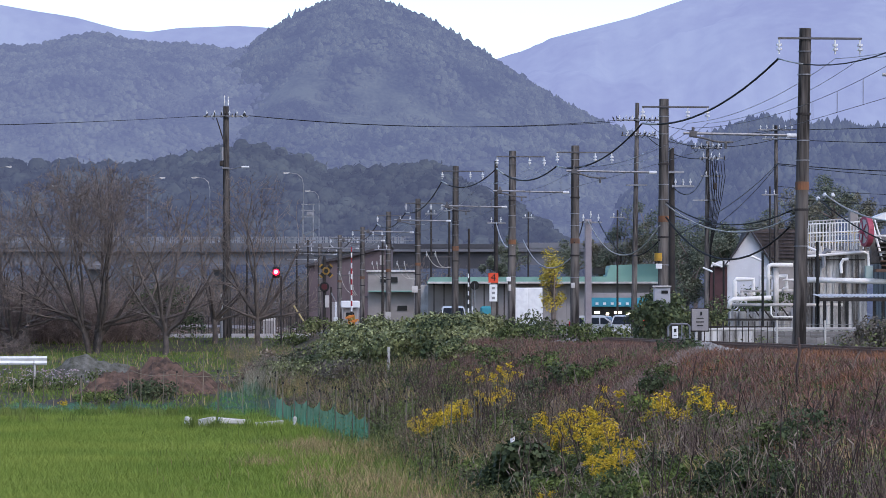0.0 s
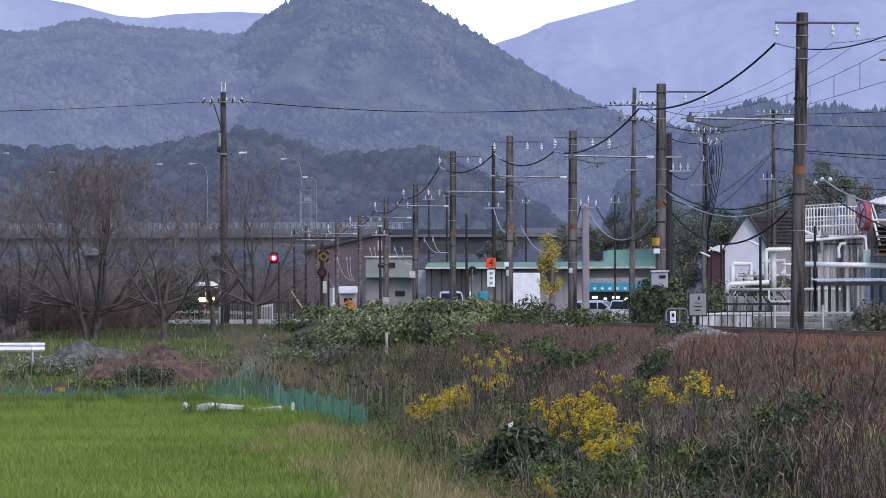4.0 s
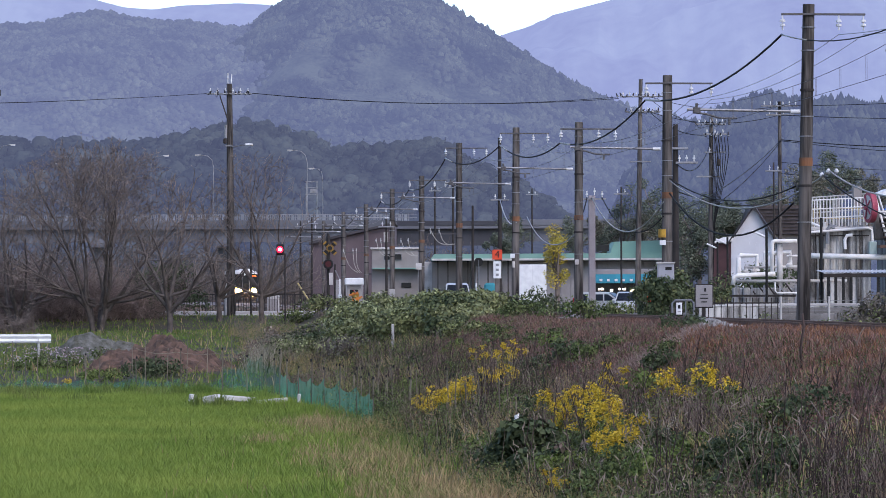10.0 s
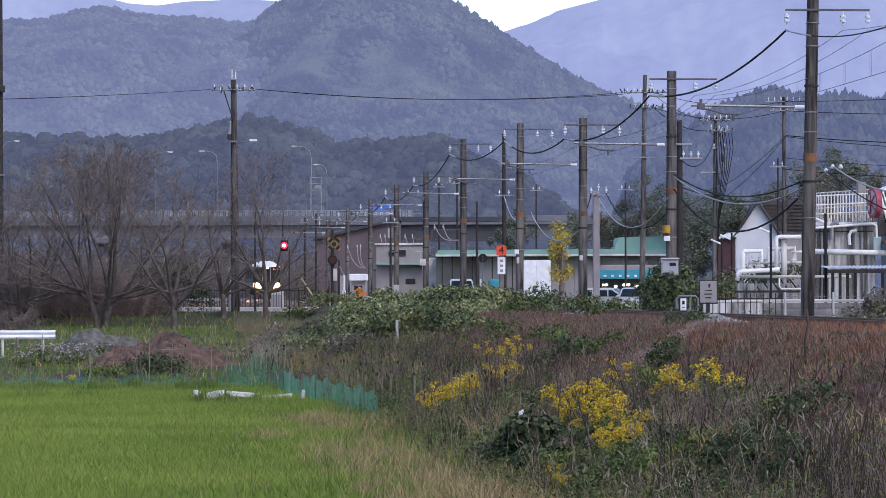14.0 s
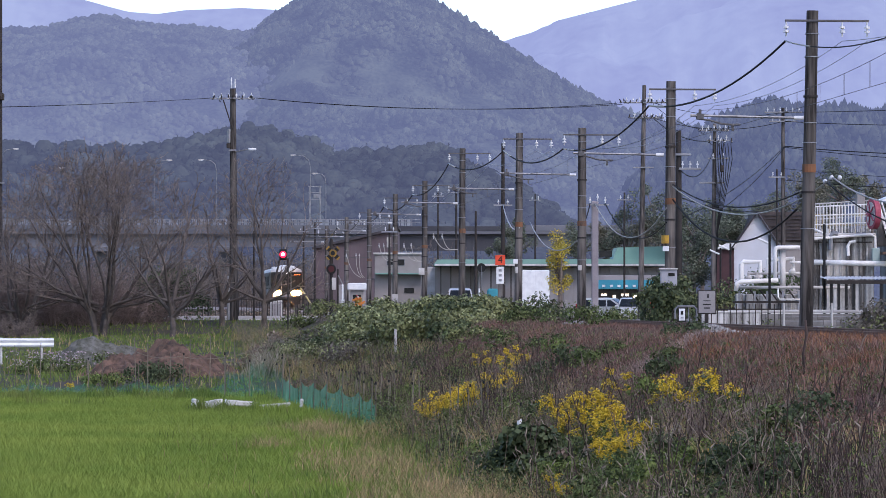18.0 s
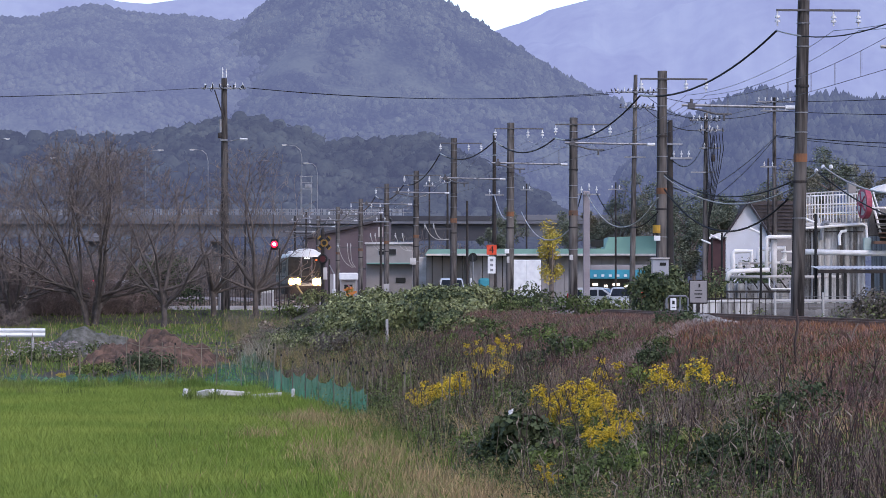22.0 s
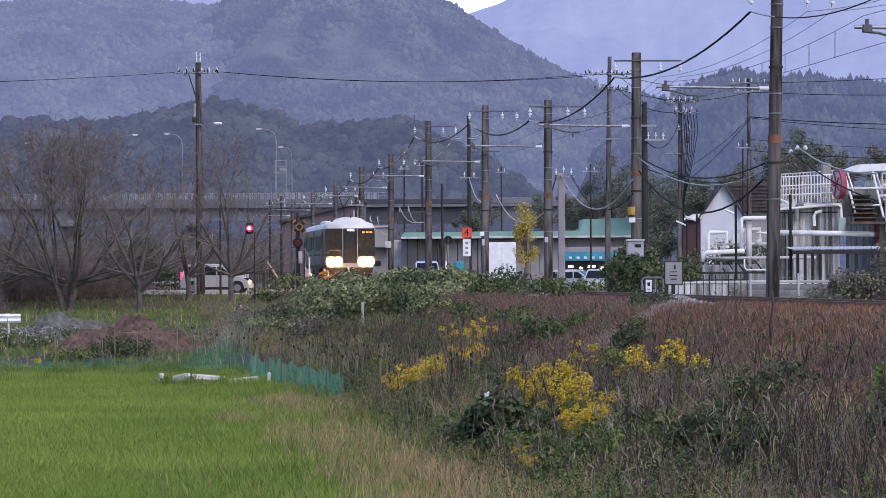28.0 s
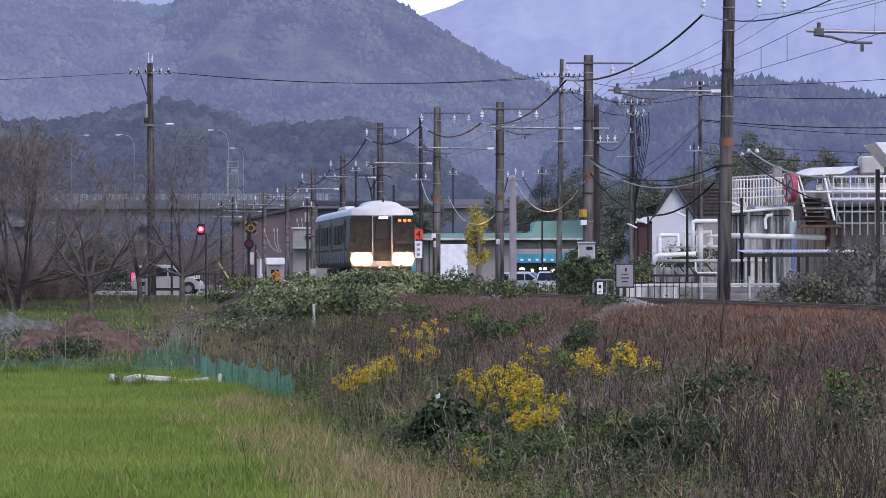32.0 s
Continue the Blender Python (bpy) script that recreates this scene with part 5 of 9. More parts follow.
def stone_spill(at, size, count, label, seed):
    """Loose broken stones lying over one another on the bank's brow."""
    rng = np.random.default_rng(seed)
    bm = bmesh.new()
    bmesh.ops.create_cube(bm, size=1.0)
    base = np.array([v.co[:] for v in bm.verts])
    bm.verts.index_update()
    quads = np.array([[v.index for v in f.verts] for f in bm.faces])
    bm.free()
    x, y = rng.normal(0, 0.36, count) * size[0], rng.normal(0, 0.36, count) * size[1]
    pile = np.exp(-(x / size[0]) ** 2 * 4 - (y / size[1]) ** 2 * 4)
    gx, gy = at[0] + x + 0.13 * y, at[1] + y
    u = gx - track_x(gy)
    z = np.where(u > -2.3, 1.98 + 0.27 * np.clip((u + 2.3) / 0.75, 0, 1), ground_z(gx, gy))
    z = np.maximum(z, ground_z(gx, gy)) + rng.random(count) * pile * size[2]
    v = base[None] * (1 + rng.uniform(-0.35, 0.35, (count, 8, 3))) * rng.uniform(0.035, 0.085, (count, 1, 1))
    a = rng.uniform(0, math.tau, count)
    c, s_ = np.cos(a)[:, None], np.sin(a)[:, None]
    v = np.stack([v[..., 0] * c - v[..., 2] * s_, v[..., 1], v[..., 0] * s_ + v[..., 2] * c], -1)
    v += np.stack([gx, gy, z + 0.03], 1)[:, None]
    f = (quads[None] + (np.arange(count) * 8)[:, None, None]).reshape(-1, 4)
    return stuff("ballast_spill", (v.reshape(-1, 3), f), PALE_STONE, label, "stones")


stone_spill((5.62, 79.3, 0), (0.7, 6.0, 0.2), 900, "spill of pale ballast stones beside the rail", 6)
stone_spill((3.72, 108.0, 0), (0.7, 4.0, 0.12), 260, "few pale ballast stones beside the rail", 7)

# green nets and stakes round the paddy
NET = mat("green_plastic_net", (0.025, 0.22, 0.11), (0.05, 0.34, 0.2), 1.0, 0.6)
NET.node_tree.nodes["Principled BSDF"].inputs["Alpha"].default_value = 0.3
NET_BRIGHT = mat("bright_green_plastic_net", (0.04, 0.34, 0.16), (0.2, 0.6, 0.38), 1.6, 0.6)
NET_BRIGHT.node_tree.nodes["Principled BSDF"].inputs["Alpha"].default_value = 0.52
STAKE = mat("weathered_bamboo", (0.2, 0.17, 0.125), (0.12, 0.105, 0.08), 2.0, 0.8, rand=0.3)


def net_fence(pts, height, sag, label, seed, post_h, cloth=None, pleat=0.09):
    rng = random.Random(seed)
    t = thing("net_fence", (pts[0][0], pts[0][1], 0), 0, label, "net fence", "nets round the paddy")
    ox, oy = pts[0][0], pts[0][1]
    for (xa, ya), (xb, yb) in zip(pts, pts[1:]):
        s = Shape()
        n, m = 14, 4
        vs = []
        ha, hb = height * rng.uniform(0.75, 1.1), height * rng.uniform(0.75, 1.1)
        for i in range(n + 1):
            a = i / n
            x, y = xa + (xb - xa) * a, ya + (yb - ya) * a
            top = ha + (hb - ha) * a - sag * math.sin(a * math.pi) * rng.uniform(0.85, 1.1)
            for j in range(m + 1):
                b = j / m
                vs.append((x - ox + 0.05 * math.sin(i * 1.9) * (1 - b), y - oy + pleat * math.sin(i * 2.3 + 0.6 * j) * (1.2 - b), gz(x, y) - 0.02 + top * b))
        fs = [(i * (m + 1) + j, (i + 1) * (m + 1) + j, (i + 1) * (m + 1) + j + 1, i * (m + 1) + j + 1) for i in range(n) for j in range(m)]
        s.add(vs, fs)
        part("net_panel", s, cloth or NET, t, smooth=True)
    for x, y in pts:
        hh = post_h * rng.uniform(0.85, 1.15)
        p = part("post", Shape().rod((x - ox, y - oy, gz(x, y) - 0.1), (x - ox + rng.uniform(-0.04, 0.04), y - oy, gz(x, y) + hh), 0.017, n=6), STAKE, t)
        part("cap", Shape().rod((x - ox, y - oy, gz(x, y) + hh), (x - ox, y - oy, gz(x, y) + hh + 0.07), 0.024, n=6), BLACK, p)
    return t


net_fence([(-15.5, 113), (-13.0, 113.4), (-11.2, 113.8), (-9.6, 113.6), (-8.2, 113.2), (-6.9, 112.6)], 0.5, 0.16, "low sagging green net along the paddy", 3, 1.2)
net_fence([(-6.9, 112.6), (-6.1, 112.0), (-5.75, 114.0), (-5.2, 110.4), (-4.9, 107.5)], 1.1, 0.12, "green net round a corner of the paddy", 4, 1.25)
net_fence([(-4.9, 107.5), (-4.55, 104.5), (-4.1, 101.5), (-3.65, 98.5), (-3.2, 95.4), (-2.7, 92.2), (-2.2, 89.2), (-1.85, 86.8), (-1.7, 84.4)], 0.85, 0.14, "bright green net gathered along the field edge", 5, 1.15, NET_BRIGHT, 0.16)
rng = random.Random(77)
for k in range(24):
    y = 104 - k * 1.65 + rng.uniform(-0.5, 0.5)
    x = -3.3 + (104 - y) * 0.118 + rng.uniform(-0.12, 0.12)
    h = rng.uniform(0.75, 1.25)
    st = thing("garden_stake", (x, y, gz(x, y)), 0, "thin weathered stake with a black cap", "stake", "stakes along the field edge")
    part("shaft", Shape().rod((0, 0, -0.2), (rng.uniform(-0.06, 0.06), 0, h), 0.015, 0.012, 6), STAKE, st)
    part("cap", Shape().rod((0, 0, h), (0, 0, h + 0.06), 0.02, n=6), BLACK, st)
for k in range(12):
    x, y = -13.96 + k * 0.62 + rng.uniform(-0.2, 0.2), 117 + rng.uniform(-1.5, 3)
    st = thing("garden_stake", (x, y, gz(x, y)), 0, "thin weathered stake beside the vegetable plot", "stake", "stakes by the heaps")
    part("shaft", Shape().rod((0, 0, -0.2), (rng.uniform(-0.08, 0.08), 0, rng.uniform(1.0, 1.7)), 0.014, 0.012, 6), STAKE, st)
string = Shape()
for a, b in (((-11.0, 119, 1.9), (-8.8, 119.5, 1.2)), ((-8.8, 119.5, 1.2), (-5.7, 122, 1.75)), ((-7.6, 116, 1.4), (-5.9, 118, 1.3))):
    a, b = Vector(a), Vector(b)
    string.tube([a.lerp(b, s / 10) - Vector((0, 0, 0.5 * 4 * (s / 10) * (1 - s / 10) * 0.6)) for s in range(11)], 0.012, 4)
solid("slack_rope", string, STAKE, "slack rope strung between the stakes", "rope")
FOAM = mat("dirty_white_foam", (0.7, 0.69, 0.66), (0.48, 0.45, 0.4), 2.5, 0.8, bump=0.4, fine=18)
for (x, y, sx, sy, sz, rz, ry) in ((-6.95, 100.2, 0.18, 0.3, 0.24, 12, 6), (-6.45, 100.0, 0.5, 0.4, 0.2, -24, -12), (-5.75, 101.4, 0.95, 0.5, 0.15, 10, 5), (-4.75, 99.4, 0.85, 0.45, 0.13, -8, -5), (-4.02, 99.6, 0.1, 0.1, 0.26, 0, 4)):
    solid("foam_block", Shape().box((0, 0, sz / 2), (sx, sy, sz), 0.03, ry=ry), FOAM, "dirty white foam slab lying in the grass", "foam block", "white slabs by the net", at=(x, y, gz(x, y) + 0.1), rz=rz)
solid("marker_post", Shape().box((0, 0, 0.5), (0.09, 0.09, 1.1), 0.015), CONCRETE_LIGHT, "white concrete boundary post among the vines", "post", at=(-1.73, 117, gz(-1.73, 117)))

# cosmos flowers
COSMOS = mat("pink_petal", (0.5, 0.33, 0.4), (0.62, 0.52, 0.56), 2.0, 0.6, island=0.2)
cs = thing("cosmos_patch", (-14.18, 130.0, 0.4), 0, "patch of pale pink cosmos flowers", "flowers")
rn = np.random.default_rng(61)
q = np.column_stack([rn.normal(0, 0.95, 230), rn.normal(0, 0.6, 230), rn.uniform(0.25, 0.85, 230)])
v, f = leaf_cloud(np.repeat(q, 5, 0), np.full(len(q) * 5, 0.055), 62, 0.0, 0.6)
part("petals", array_mesh("petals", v, f, COSMOS), COSMOS, cs)
v, f = sticks(q * np.array([1, 1, 0]), q, 0.006, 0.004)
tagged(part("stem_cluster", array_mesh("stem_cluster", v, f, WEED), WEED, cs), kind="stuff")

# guard rail by the farm track
gr = thing("guard_rail", (-17.05, 146.0, gz(-17.05, 146)), 3, "white steel guard rail at the field's corner", "guard rail")
part("beam", Shape().prism([(-0.03, 0.72), (0.03, 0.79), (-0.03, 0.89), (0.03, 0.99), (-0.03, 1.07), (-0.06, 1.07), (-0.0, 0.99), (-0.06, 0.89), (-0.0, 0.79), (-0.06, 0.72)], -3.0, 1.3), WHITE, gr).rotation_euler = (0, 0, radians(-90))
for q in (-2.4, -0.8, 0.8):
    part("post", Shape().rod((q, 0.1, -0.2), (q, 0.1, 1.1), 0.055, n=10), OFFWHITE, gr)

# weeds along the far side of the rails
rn = np.random.default_rng(81)
y = 90 + 110 * rn.random(5200)
u = rn.uniform(2.3, 4.6, 5200)
tall = 0.25 + 0.6 * np.clip(patchy(u, y, 0.35, 6.0) + 0.35, 0, 1)
q = np.column_stack([track_x(y) + u, y, np.full(5200, 1.68)])
rep = np.repeat(q, 4, 0) + np.column_stack([rn.normal(0, 0.09, (20800, 2)), rn.random(20800) * np.repeat(tall, 4)])
third = rn.random(20800)
stuff("verge_weeds", leaf_cloud(rep[third < 0.65], rn.uniform(0.06, 0.13, (third < 0.65).sum()), 82, 0.2, 0.6), WEED, "low green weeds beyond the rails", "weeds")
stuff("verge_vines", leaf_cloud(rep[third >= 0.65], rn.uniform(0.07, 0.14, (third >= 0.65).sum()), 83, 0.2, 0.7), VINE, "olive vine leaves beyond the rails", "weeds")

# ---- railway overhead poles ----
STEEL_OLD = mat("dull_old_steel", (0.12, 0.115, 0.12), (0.08, 0.075, 0.075), 2.0, 0.7)
CABLE_PALE = mat("pale_cable_cover", (0.42, 0.4, 0.36), (0.31, 0.295, 0.27), 5.0, 0.5)


def insulator(s, x, y, z, down=True, k=3, r=0.07):
    """Flat porcelain sheds on a pin."""
    d = -1 if down else 1
    s.rod((x, y, z), (x, y, z + d * (0.11 * k + 0.16)), 0.022, n=6)
    for i in range(k):
        h = z + d * (0.14 + 0.11 * i)
        s.rod((x, y, h - 0.03), (x, y, h + 0.03), r, r * 0.9, 10)


def catenary_pole(at, top, lean=0.0, arm_z=7.9, band=True, r=0.19, arm=True, crossarm=True):
    """Round concrete mast, crossarm with hanging insulators, and a bracket towards the track (its local -x)."""
    h = top - at[2]
    t = thing("catenary_pole", at, TRACK_TURN, "weathered concrete overhead line pole beside the track", "utility pole", "overhead line poles")
    x1 = lean
    part("mast", Shape().rod((0, 0, -0.6), (x1, 0, h), r * 1.02, r * 0.86, 16), POLE, t, smooth=False)
    for k in (0.45, 0.74):
        part("clamp_band", Shape().rod((x1 * k, 0, h * k - 0.03), (x1 * k, 0, h * k + 0.03), r * 1.04, r * 1.04, 14), STEEL_DARK, t)
    for k in (0.34, 0.6, 0.66, 0.86, 0.93):
        part("steel_band", Shape().rod((x1 * k, 0, h * k - 0.012), (x1 * k, 0, h * k + 0.012), r * 1.02, r * 1.02, 14), STEEL, t)
    if band:
        part("orange_band", Shape().rod((x1 * 0.53, 0, h * 0.51), (x1 * 0.54, 0, h * 0.535), r * 1.0, r * 0.99, 14), ORANGE_BAND, t, "faded orange painted band")
    if crossarm:
        ca = part("crossarm", Shape().box((x1 + 0.35, -0.17, h - 0.27), (2.2, 0.06, 0.055), 0.008), STEEL_OLD, t)
        for xx in (-0.72, 0.75, 1.4):
            s = Shape()
            insulator(s, x1 + xx, -0.17, h - 0.3, True, 2, 0.078)
            part("insulator", s, PORCELAIN, ca, "white porcelain insulator")
    if arm:
        az = arm_z - at[2]
        br = part("bracket_arm", Shape().rod((x1 - 0.25, -0.05, az), (x1 - 3.2, -0.05, az + 0.05), 0.035, n=8), STEEL, t)
        part("bracket_insulator", Shape().rod((x1 - 0.25, -0.05, az), (x1 - 0.5, -0.05, az), 0.055, n=10), PORCELAIN, br, "white bracket insulator")
        part("registration_arm", Shape().tube([(x1 - 2.95, -0.05, az - 0.04), (x1 - 2.7, -0.05, az - 0.07), (x1 - 2.4, -0.05, az - 0.16), (x1 - 2.2, -0.05, az - 0.18), (x1 - 1.9, -0.05, az - 0.18)], 0.026, 8), STEEL_OLD, br)
        part("arm_clamp", Shape().box((x1 - 2.95, -0.05, az + 0.02), (0.2, 0.09, 0.16), 0.02).box((x1 - 2.95, -0.05, az + 0.14), (0.07, 0.06, 0.14), 0.01), STEEL_OLD, br)
        part("wire_clip", Shape().box((x1 - 2.1, -0.05, az - 0.26), (0.06, 0.06, 0.18), 0.01), STEEL_OLD, br)
    return t


MASTS = [(9.19, 95.0, 10.53, 0.20), (7.12, 119.0, 10.14, 0.05), (5.09, 142.0, 9.71, 0.03), (3.05, 164.0, 10.52, 0.06),
         (0.62, 191.0, 10.96, 0.04), (-1.50, 216.0, 10.08, 0.03), (-3.57, 239.0, 9.99, 0.02), (-5.83, 265.0, 9.65, 0.02),
         (-8.16, 290.0, 9.65, 0.0), (-10.60, 316.0, 9.47, 0.0)]
for n, (x, y, top, lean) in enumerate(MASTS):
    catenary_pole((x, y, gz(x, y) - 0.05), top, lean, arm_z=(7.75, 7.75, 7.9, 8.0, 8.1, 8.1, 8.1, 8.1, 8.1, 8.1)[n], r=0.18)


# ---- train ----
TRAIN_GLASS = mat("tinted_train_glass", (0.012, 0.011, 0.01), (0.018, 0.017, 0.016), 2.0, 0.5, spec=0.06)
STAINLESS = mat("brushed_stainless", (0.12, 0.1, 0.078), (0.085, 0.072, 0.058), 0.8, 0.6, 0.1, fine=25)
ROOF_WHITE = mat("pale_train_roof", (0.72, 0.71, 0.69), (0.6, 0.59, 0.57), 1.0, 0.6)
HEADLIGHT = mat("lit_headlamp", (1, 0.9, 0.7), glow=(1.0, 0.62, 0.22), glow_strength=1100.0)
# added amber glow round each headlamp, imitating its glare
LAMP_GLARE = mat("amber_headlamp_glare", (1, 0.5, 0.1), glow=(1.0, 0.5, 0.11), glow_strength=8.0)
LED_WHITE = mat("lit_white_display", (1, 1, 1), glow=(0.95, 1.0, 1.0), glow_strength=3.0)
LED_ORANGE = mat("lit_orange_display", (1, 0.3, 0.05), glow=(1.0, 0.13, 0.03), glow_strength=1.6)


def build_train():
    t = thing("railcar", (0, 0, 0), 0, "single stainless electric railcar with black front and lit headlamps", "train")
    w, length = 1.475, 20.0
    stations = [(0.0, 0.965), (0.12, 0.98), (0.4, 0.99), (1.0, 1.0), (length - 0.6, 1.0), (length, 0.95)]
    side = [(0.90, 0.95), (0.985, 1.15), (1.0, 1.5), (0.99, 2.6), (0.96, 3.15), (0.9, 3.32)]
    prof = [(-a * w, z) for a, z in side] + [(-0.6 * w, 3.5), (0, 3.6), (0.6 * w, 3.5)] + [(a * w, z) for a, z in side[::-1]]
    body = Shape()
    n = len(prof)
    vs = [(x * k, y, z) for y, k in stations for x, z in prof]
    fs = [(j * n + i, j * n + (i + 1) % n, (j + 1) * n + (i + 1) % n, (j + 1) * n + i) for j in range(len(stations) - 1) for i in range(n)]
    fs += [tuple(range(n))[::-1], tuple(range((len(stations) - 1) * n, len(stations) * n))]
    body.add(vs, fs)
    part("body", body, STAINLESS, t)
    roof = Shape()
    rp = [(0.94 * w * math.sin(a) if abs(a) < 1.5 else math.copysign(0.95 * w, a), 3.26 + 0.42 * math.cos(a) ** 0.8 if abs(a) < 1.5 else 3.2) for a in np.linspace(-1.57, 1.57, 19)]
    rs = [(-0.06, 0.95), (0.3, 1.0), (1.0, 1.01), (length, 1.01)]
    m = len(rp)
    roof.add([(x * k, y, z) for y, k in rs for x, z in rp],
             [(j * m + i, j * m + i + 1, (j + 1) * m + i + 1, (j + 1) * m + i) for j in range(3) for i in range(m - 1)] + [tuple(range(m))[::-1]])
    part("roof", roof, ROOF_WHITE, t, "pale grey-white roof", True)
    dome = Shape()
    dp = [(0.95 * math.sin(a), 3.45 + 0.42 * math.cos(a) ** 0.7) for a in np.linspace(-1.5, 1.5, 13)]
    m = len(dp)
    dome.add([(x * k, y, 3.45 + (z - 3.45) * k) for y, k in ((0.0, 0.72), (0.15, 0.88), (0.5, 0.98), (1.2, 1.0), (2.6, 0.9), (3.4, 0.6)) for x, z in dp],
             [(j * m + i, j * m + i + 1, (j + 1) * m + i + 1, (j + 1) * m + i) for j in range(5) for i in range(m - 1)] + [tuple(range(m))[::-1], tuple(range(5 * m, 6 * m))])
    part("front_fairing", dome, ROOF_WHITE, t, "white domed roof fairing over the cab", True)
    part("roof_aerial", Shape().rod((0.05, 0.1, 3.7), (0.05, 0.1, 3.95), 0.04), STEEL_DARK, t)
    part("roof_horn", Shape().box((-0.8, 0.3, 3.5), (0.12, 0.2, 0.16), 0.02), STEEL_DARK, t)
    # cab front
    part("front_panel", Shape().prism([(-1.425, 1.62), (1.425, 1.62), (1.41, 3.0), (1.33, 3.24), (-1.33, 3.24), (-1.41, 3.0)], -0.03, 0.1), BLACK, t, "black cab front")
    part("lower_panel", Shape().prism([(-1.34, 0.98), (1.34, 0.98), (1.38, 1.6), (-1.38, 1.6)], -0.025, 0.1), mat("grey_front_panel", (0.3, 0.3, 0.31), (0.22, 0.22, 0.23), 1.0, 0.5), t)
    for s in (-1, 1):
        part("windscreen", Shape().box((s * 0.86, -0.035, 2.42), (0.72, 0.03, 0.95), 0.012), BLACK, t)
        part("wiper", Shape().rod((s * 0.7, -0.06, 1.98), (s * 1.05, -0.06, 2.5), 0.012), BLACK, t)
        lamp = part("headlamp_housing", Shape().box((s * 0.9, -0.03, 1.3), (0.8, 0.1, 0.44), 0.05), BLACK, t)
        for q in (-0.19, 0.19):
            # glare disc, wider than the lamp itself
            part("glare_disc", Shape().rod((s * 0.9 + q, -0.07, 1.3), (s * 0.9 + q, -0.1, 1.3), 0.3, 0.28, 18), LAMP_GLARE, lamp, "amber disc imitating headlamp glare")
            part("headlamp", Shape().rod((s * 0.9 + q, -0.09, 1.3), (s * 0.9 + q, -0.13, 1.3), 0.185, 0.175, 16), HEADLIGHT, lamp, "lit warm-white headlamp")
        part("step", Shape().box((s * 1.1, -0.08, 0.62), (0.3, 0.2, 0.03)), STEEL_DARK, t)
    part("gangway_door", Shape().box((0.0, -0.045, 2.2), (0.78, 0.05, 1.95), 0.03), BLACK, t, "black gangway door with grey rim")
    part("gangway_frame", Shape().box((-0.42, -0.06, 2.2), (0.05, 0.06, 2.0)).box((0.42, -0.06, 2.2), (0.05, 0.06, 2.0)).box((0, -0.06, 3.17), (0.89, 0.06, 0.05)), STEEL, t)
    part("gangway_window", Shape().box((0, -0.075, 2.55), (0.5, 0.02, 0.8), 0.008), GLASS_DARK, t)
    disp = part("destination_display", Shape().box((0.0, -0.07, 3.1), (0.75, 0.04, 0.2), 0.01), BLACK, t)
    for q in (-0.1, 0.05, 0.18):
        part("display_bar", Shape().box((q, -0.095, 3.1), (0.1, 0.012, 0.09)), LED_WHITE, disp, "lit white display characters")
    disp = part("type_display", Shape().box((0.98, -0.06, 2.98), (0.7, 0.03, 0.2), 0.01), BLACK, t)
    for q in (0.76, 0.98, 1.18):
        part("display_bar", Shape().box((q, -0.08, 2.98), (0.13, 0.012, 0.09)), LED_ORANGE, disp, "lit orange display characters")
    part("skirt", Shape().prism([(-1.3, 0.95), (-1.22, 0.3), (-0.6, 0.25), (-0.5, 0.45), (0.5, 0.45), (0.6, 0.25), (1.22, 0.3), (1.3, 0.95)], 0.0, 0.12), STEEL_DARK, t)
    part("coupler", Shape().box((0, -0.3, 0.85), (0.3, 0.7, 0.28), 0.04).rod((0, -0.6, 0.85), (0, -0.75, 0.85), 0.16), STEEL_DARK, t)
    # sides
    for s in (-1, 1):
        x = s * (w + 0.004)
        for y in (2.4, 9.9, 17.0):
            d = part("door", Shape().box((x, y, 2.05), (0.05, 1.3, 1.95), 0.015), STAINLESS, t)
            for q in (-0.33, 0.33):
                part("door_window", Shape().box((x + s * 0.024, y + q, 2.45), (0.02, 0.42, 0.8), 0.006), TRAIN_GLASS, d)
            part("door_lamp", Shape().box((x, y, 3.12), (0.04, 0.12, 0.06)), RED, d)
        for y in (4.4, 5.9, 7.4, 12.2, 13.7, 15.0, 18.5):
            part("side_window", Shape().box((x, y, 2.4), (0.03, 1.25, 0.85), 0.01), TRAIN_GLASS, t)
        part("side_stripe", Shape().box((x, 10.2, 1.72), (0.02, 18.6, 0.1)), STEEL_DARK, t)
        for y in np.arange(1.4, 19.4, 1.1):
            part("grab_stay", Shape().rod((x, float(y), 1.15), (x, float(y), 1.7), 0.02, n=6), STEEL, t)
        part("underfloor_boxes", Shape().box((s * 1.1, 7.5, 0.62), (0.5, 1.8, 0.6), 0.03).box((s * 1.1, 10.2, 0.62), (0.5, 2.4, 0.6), 0.03).box((s * 1.1, 12.9, 0.65), (0.5, 1.5, 0.5), 0.03), STEEL_DARK, t)
    for y in (3.4, 16.6):
        b = part("bogie", Shape().box((-0.98, y, 0.55), (0.16, 2.6, 0.22), 0.03).box((0.98, y, 0.55), (0.16, 2.6, 0.22), 0.03).box((0, y, 0.55), (2.0, 0.4, 0.2), 0.03), STEEL_DARK, t)
        for q in (-1.05, 1.05):
            for s in (-1, 1):
                part("wheel", Shape().rod((s * 0.53, y + q, 0.43), (s * 0.66, y + q, 0.43), 0.43, n=20), RUST, b)
    ac = part("air_conditioner", Shape().box((0, 11.5, 3.68), (1.7, 3.6, 0.2), 0.08), ROOF_WHITE, t)
    part("vent_grille", Shape().box((0, 11.5, 3.79), (1.3, 3.0, 0.03)), STEEL_DARK, ac)
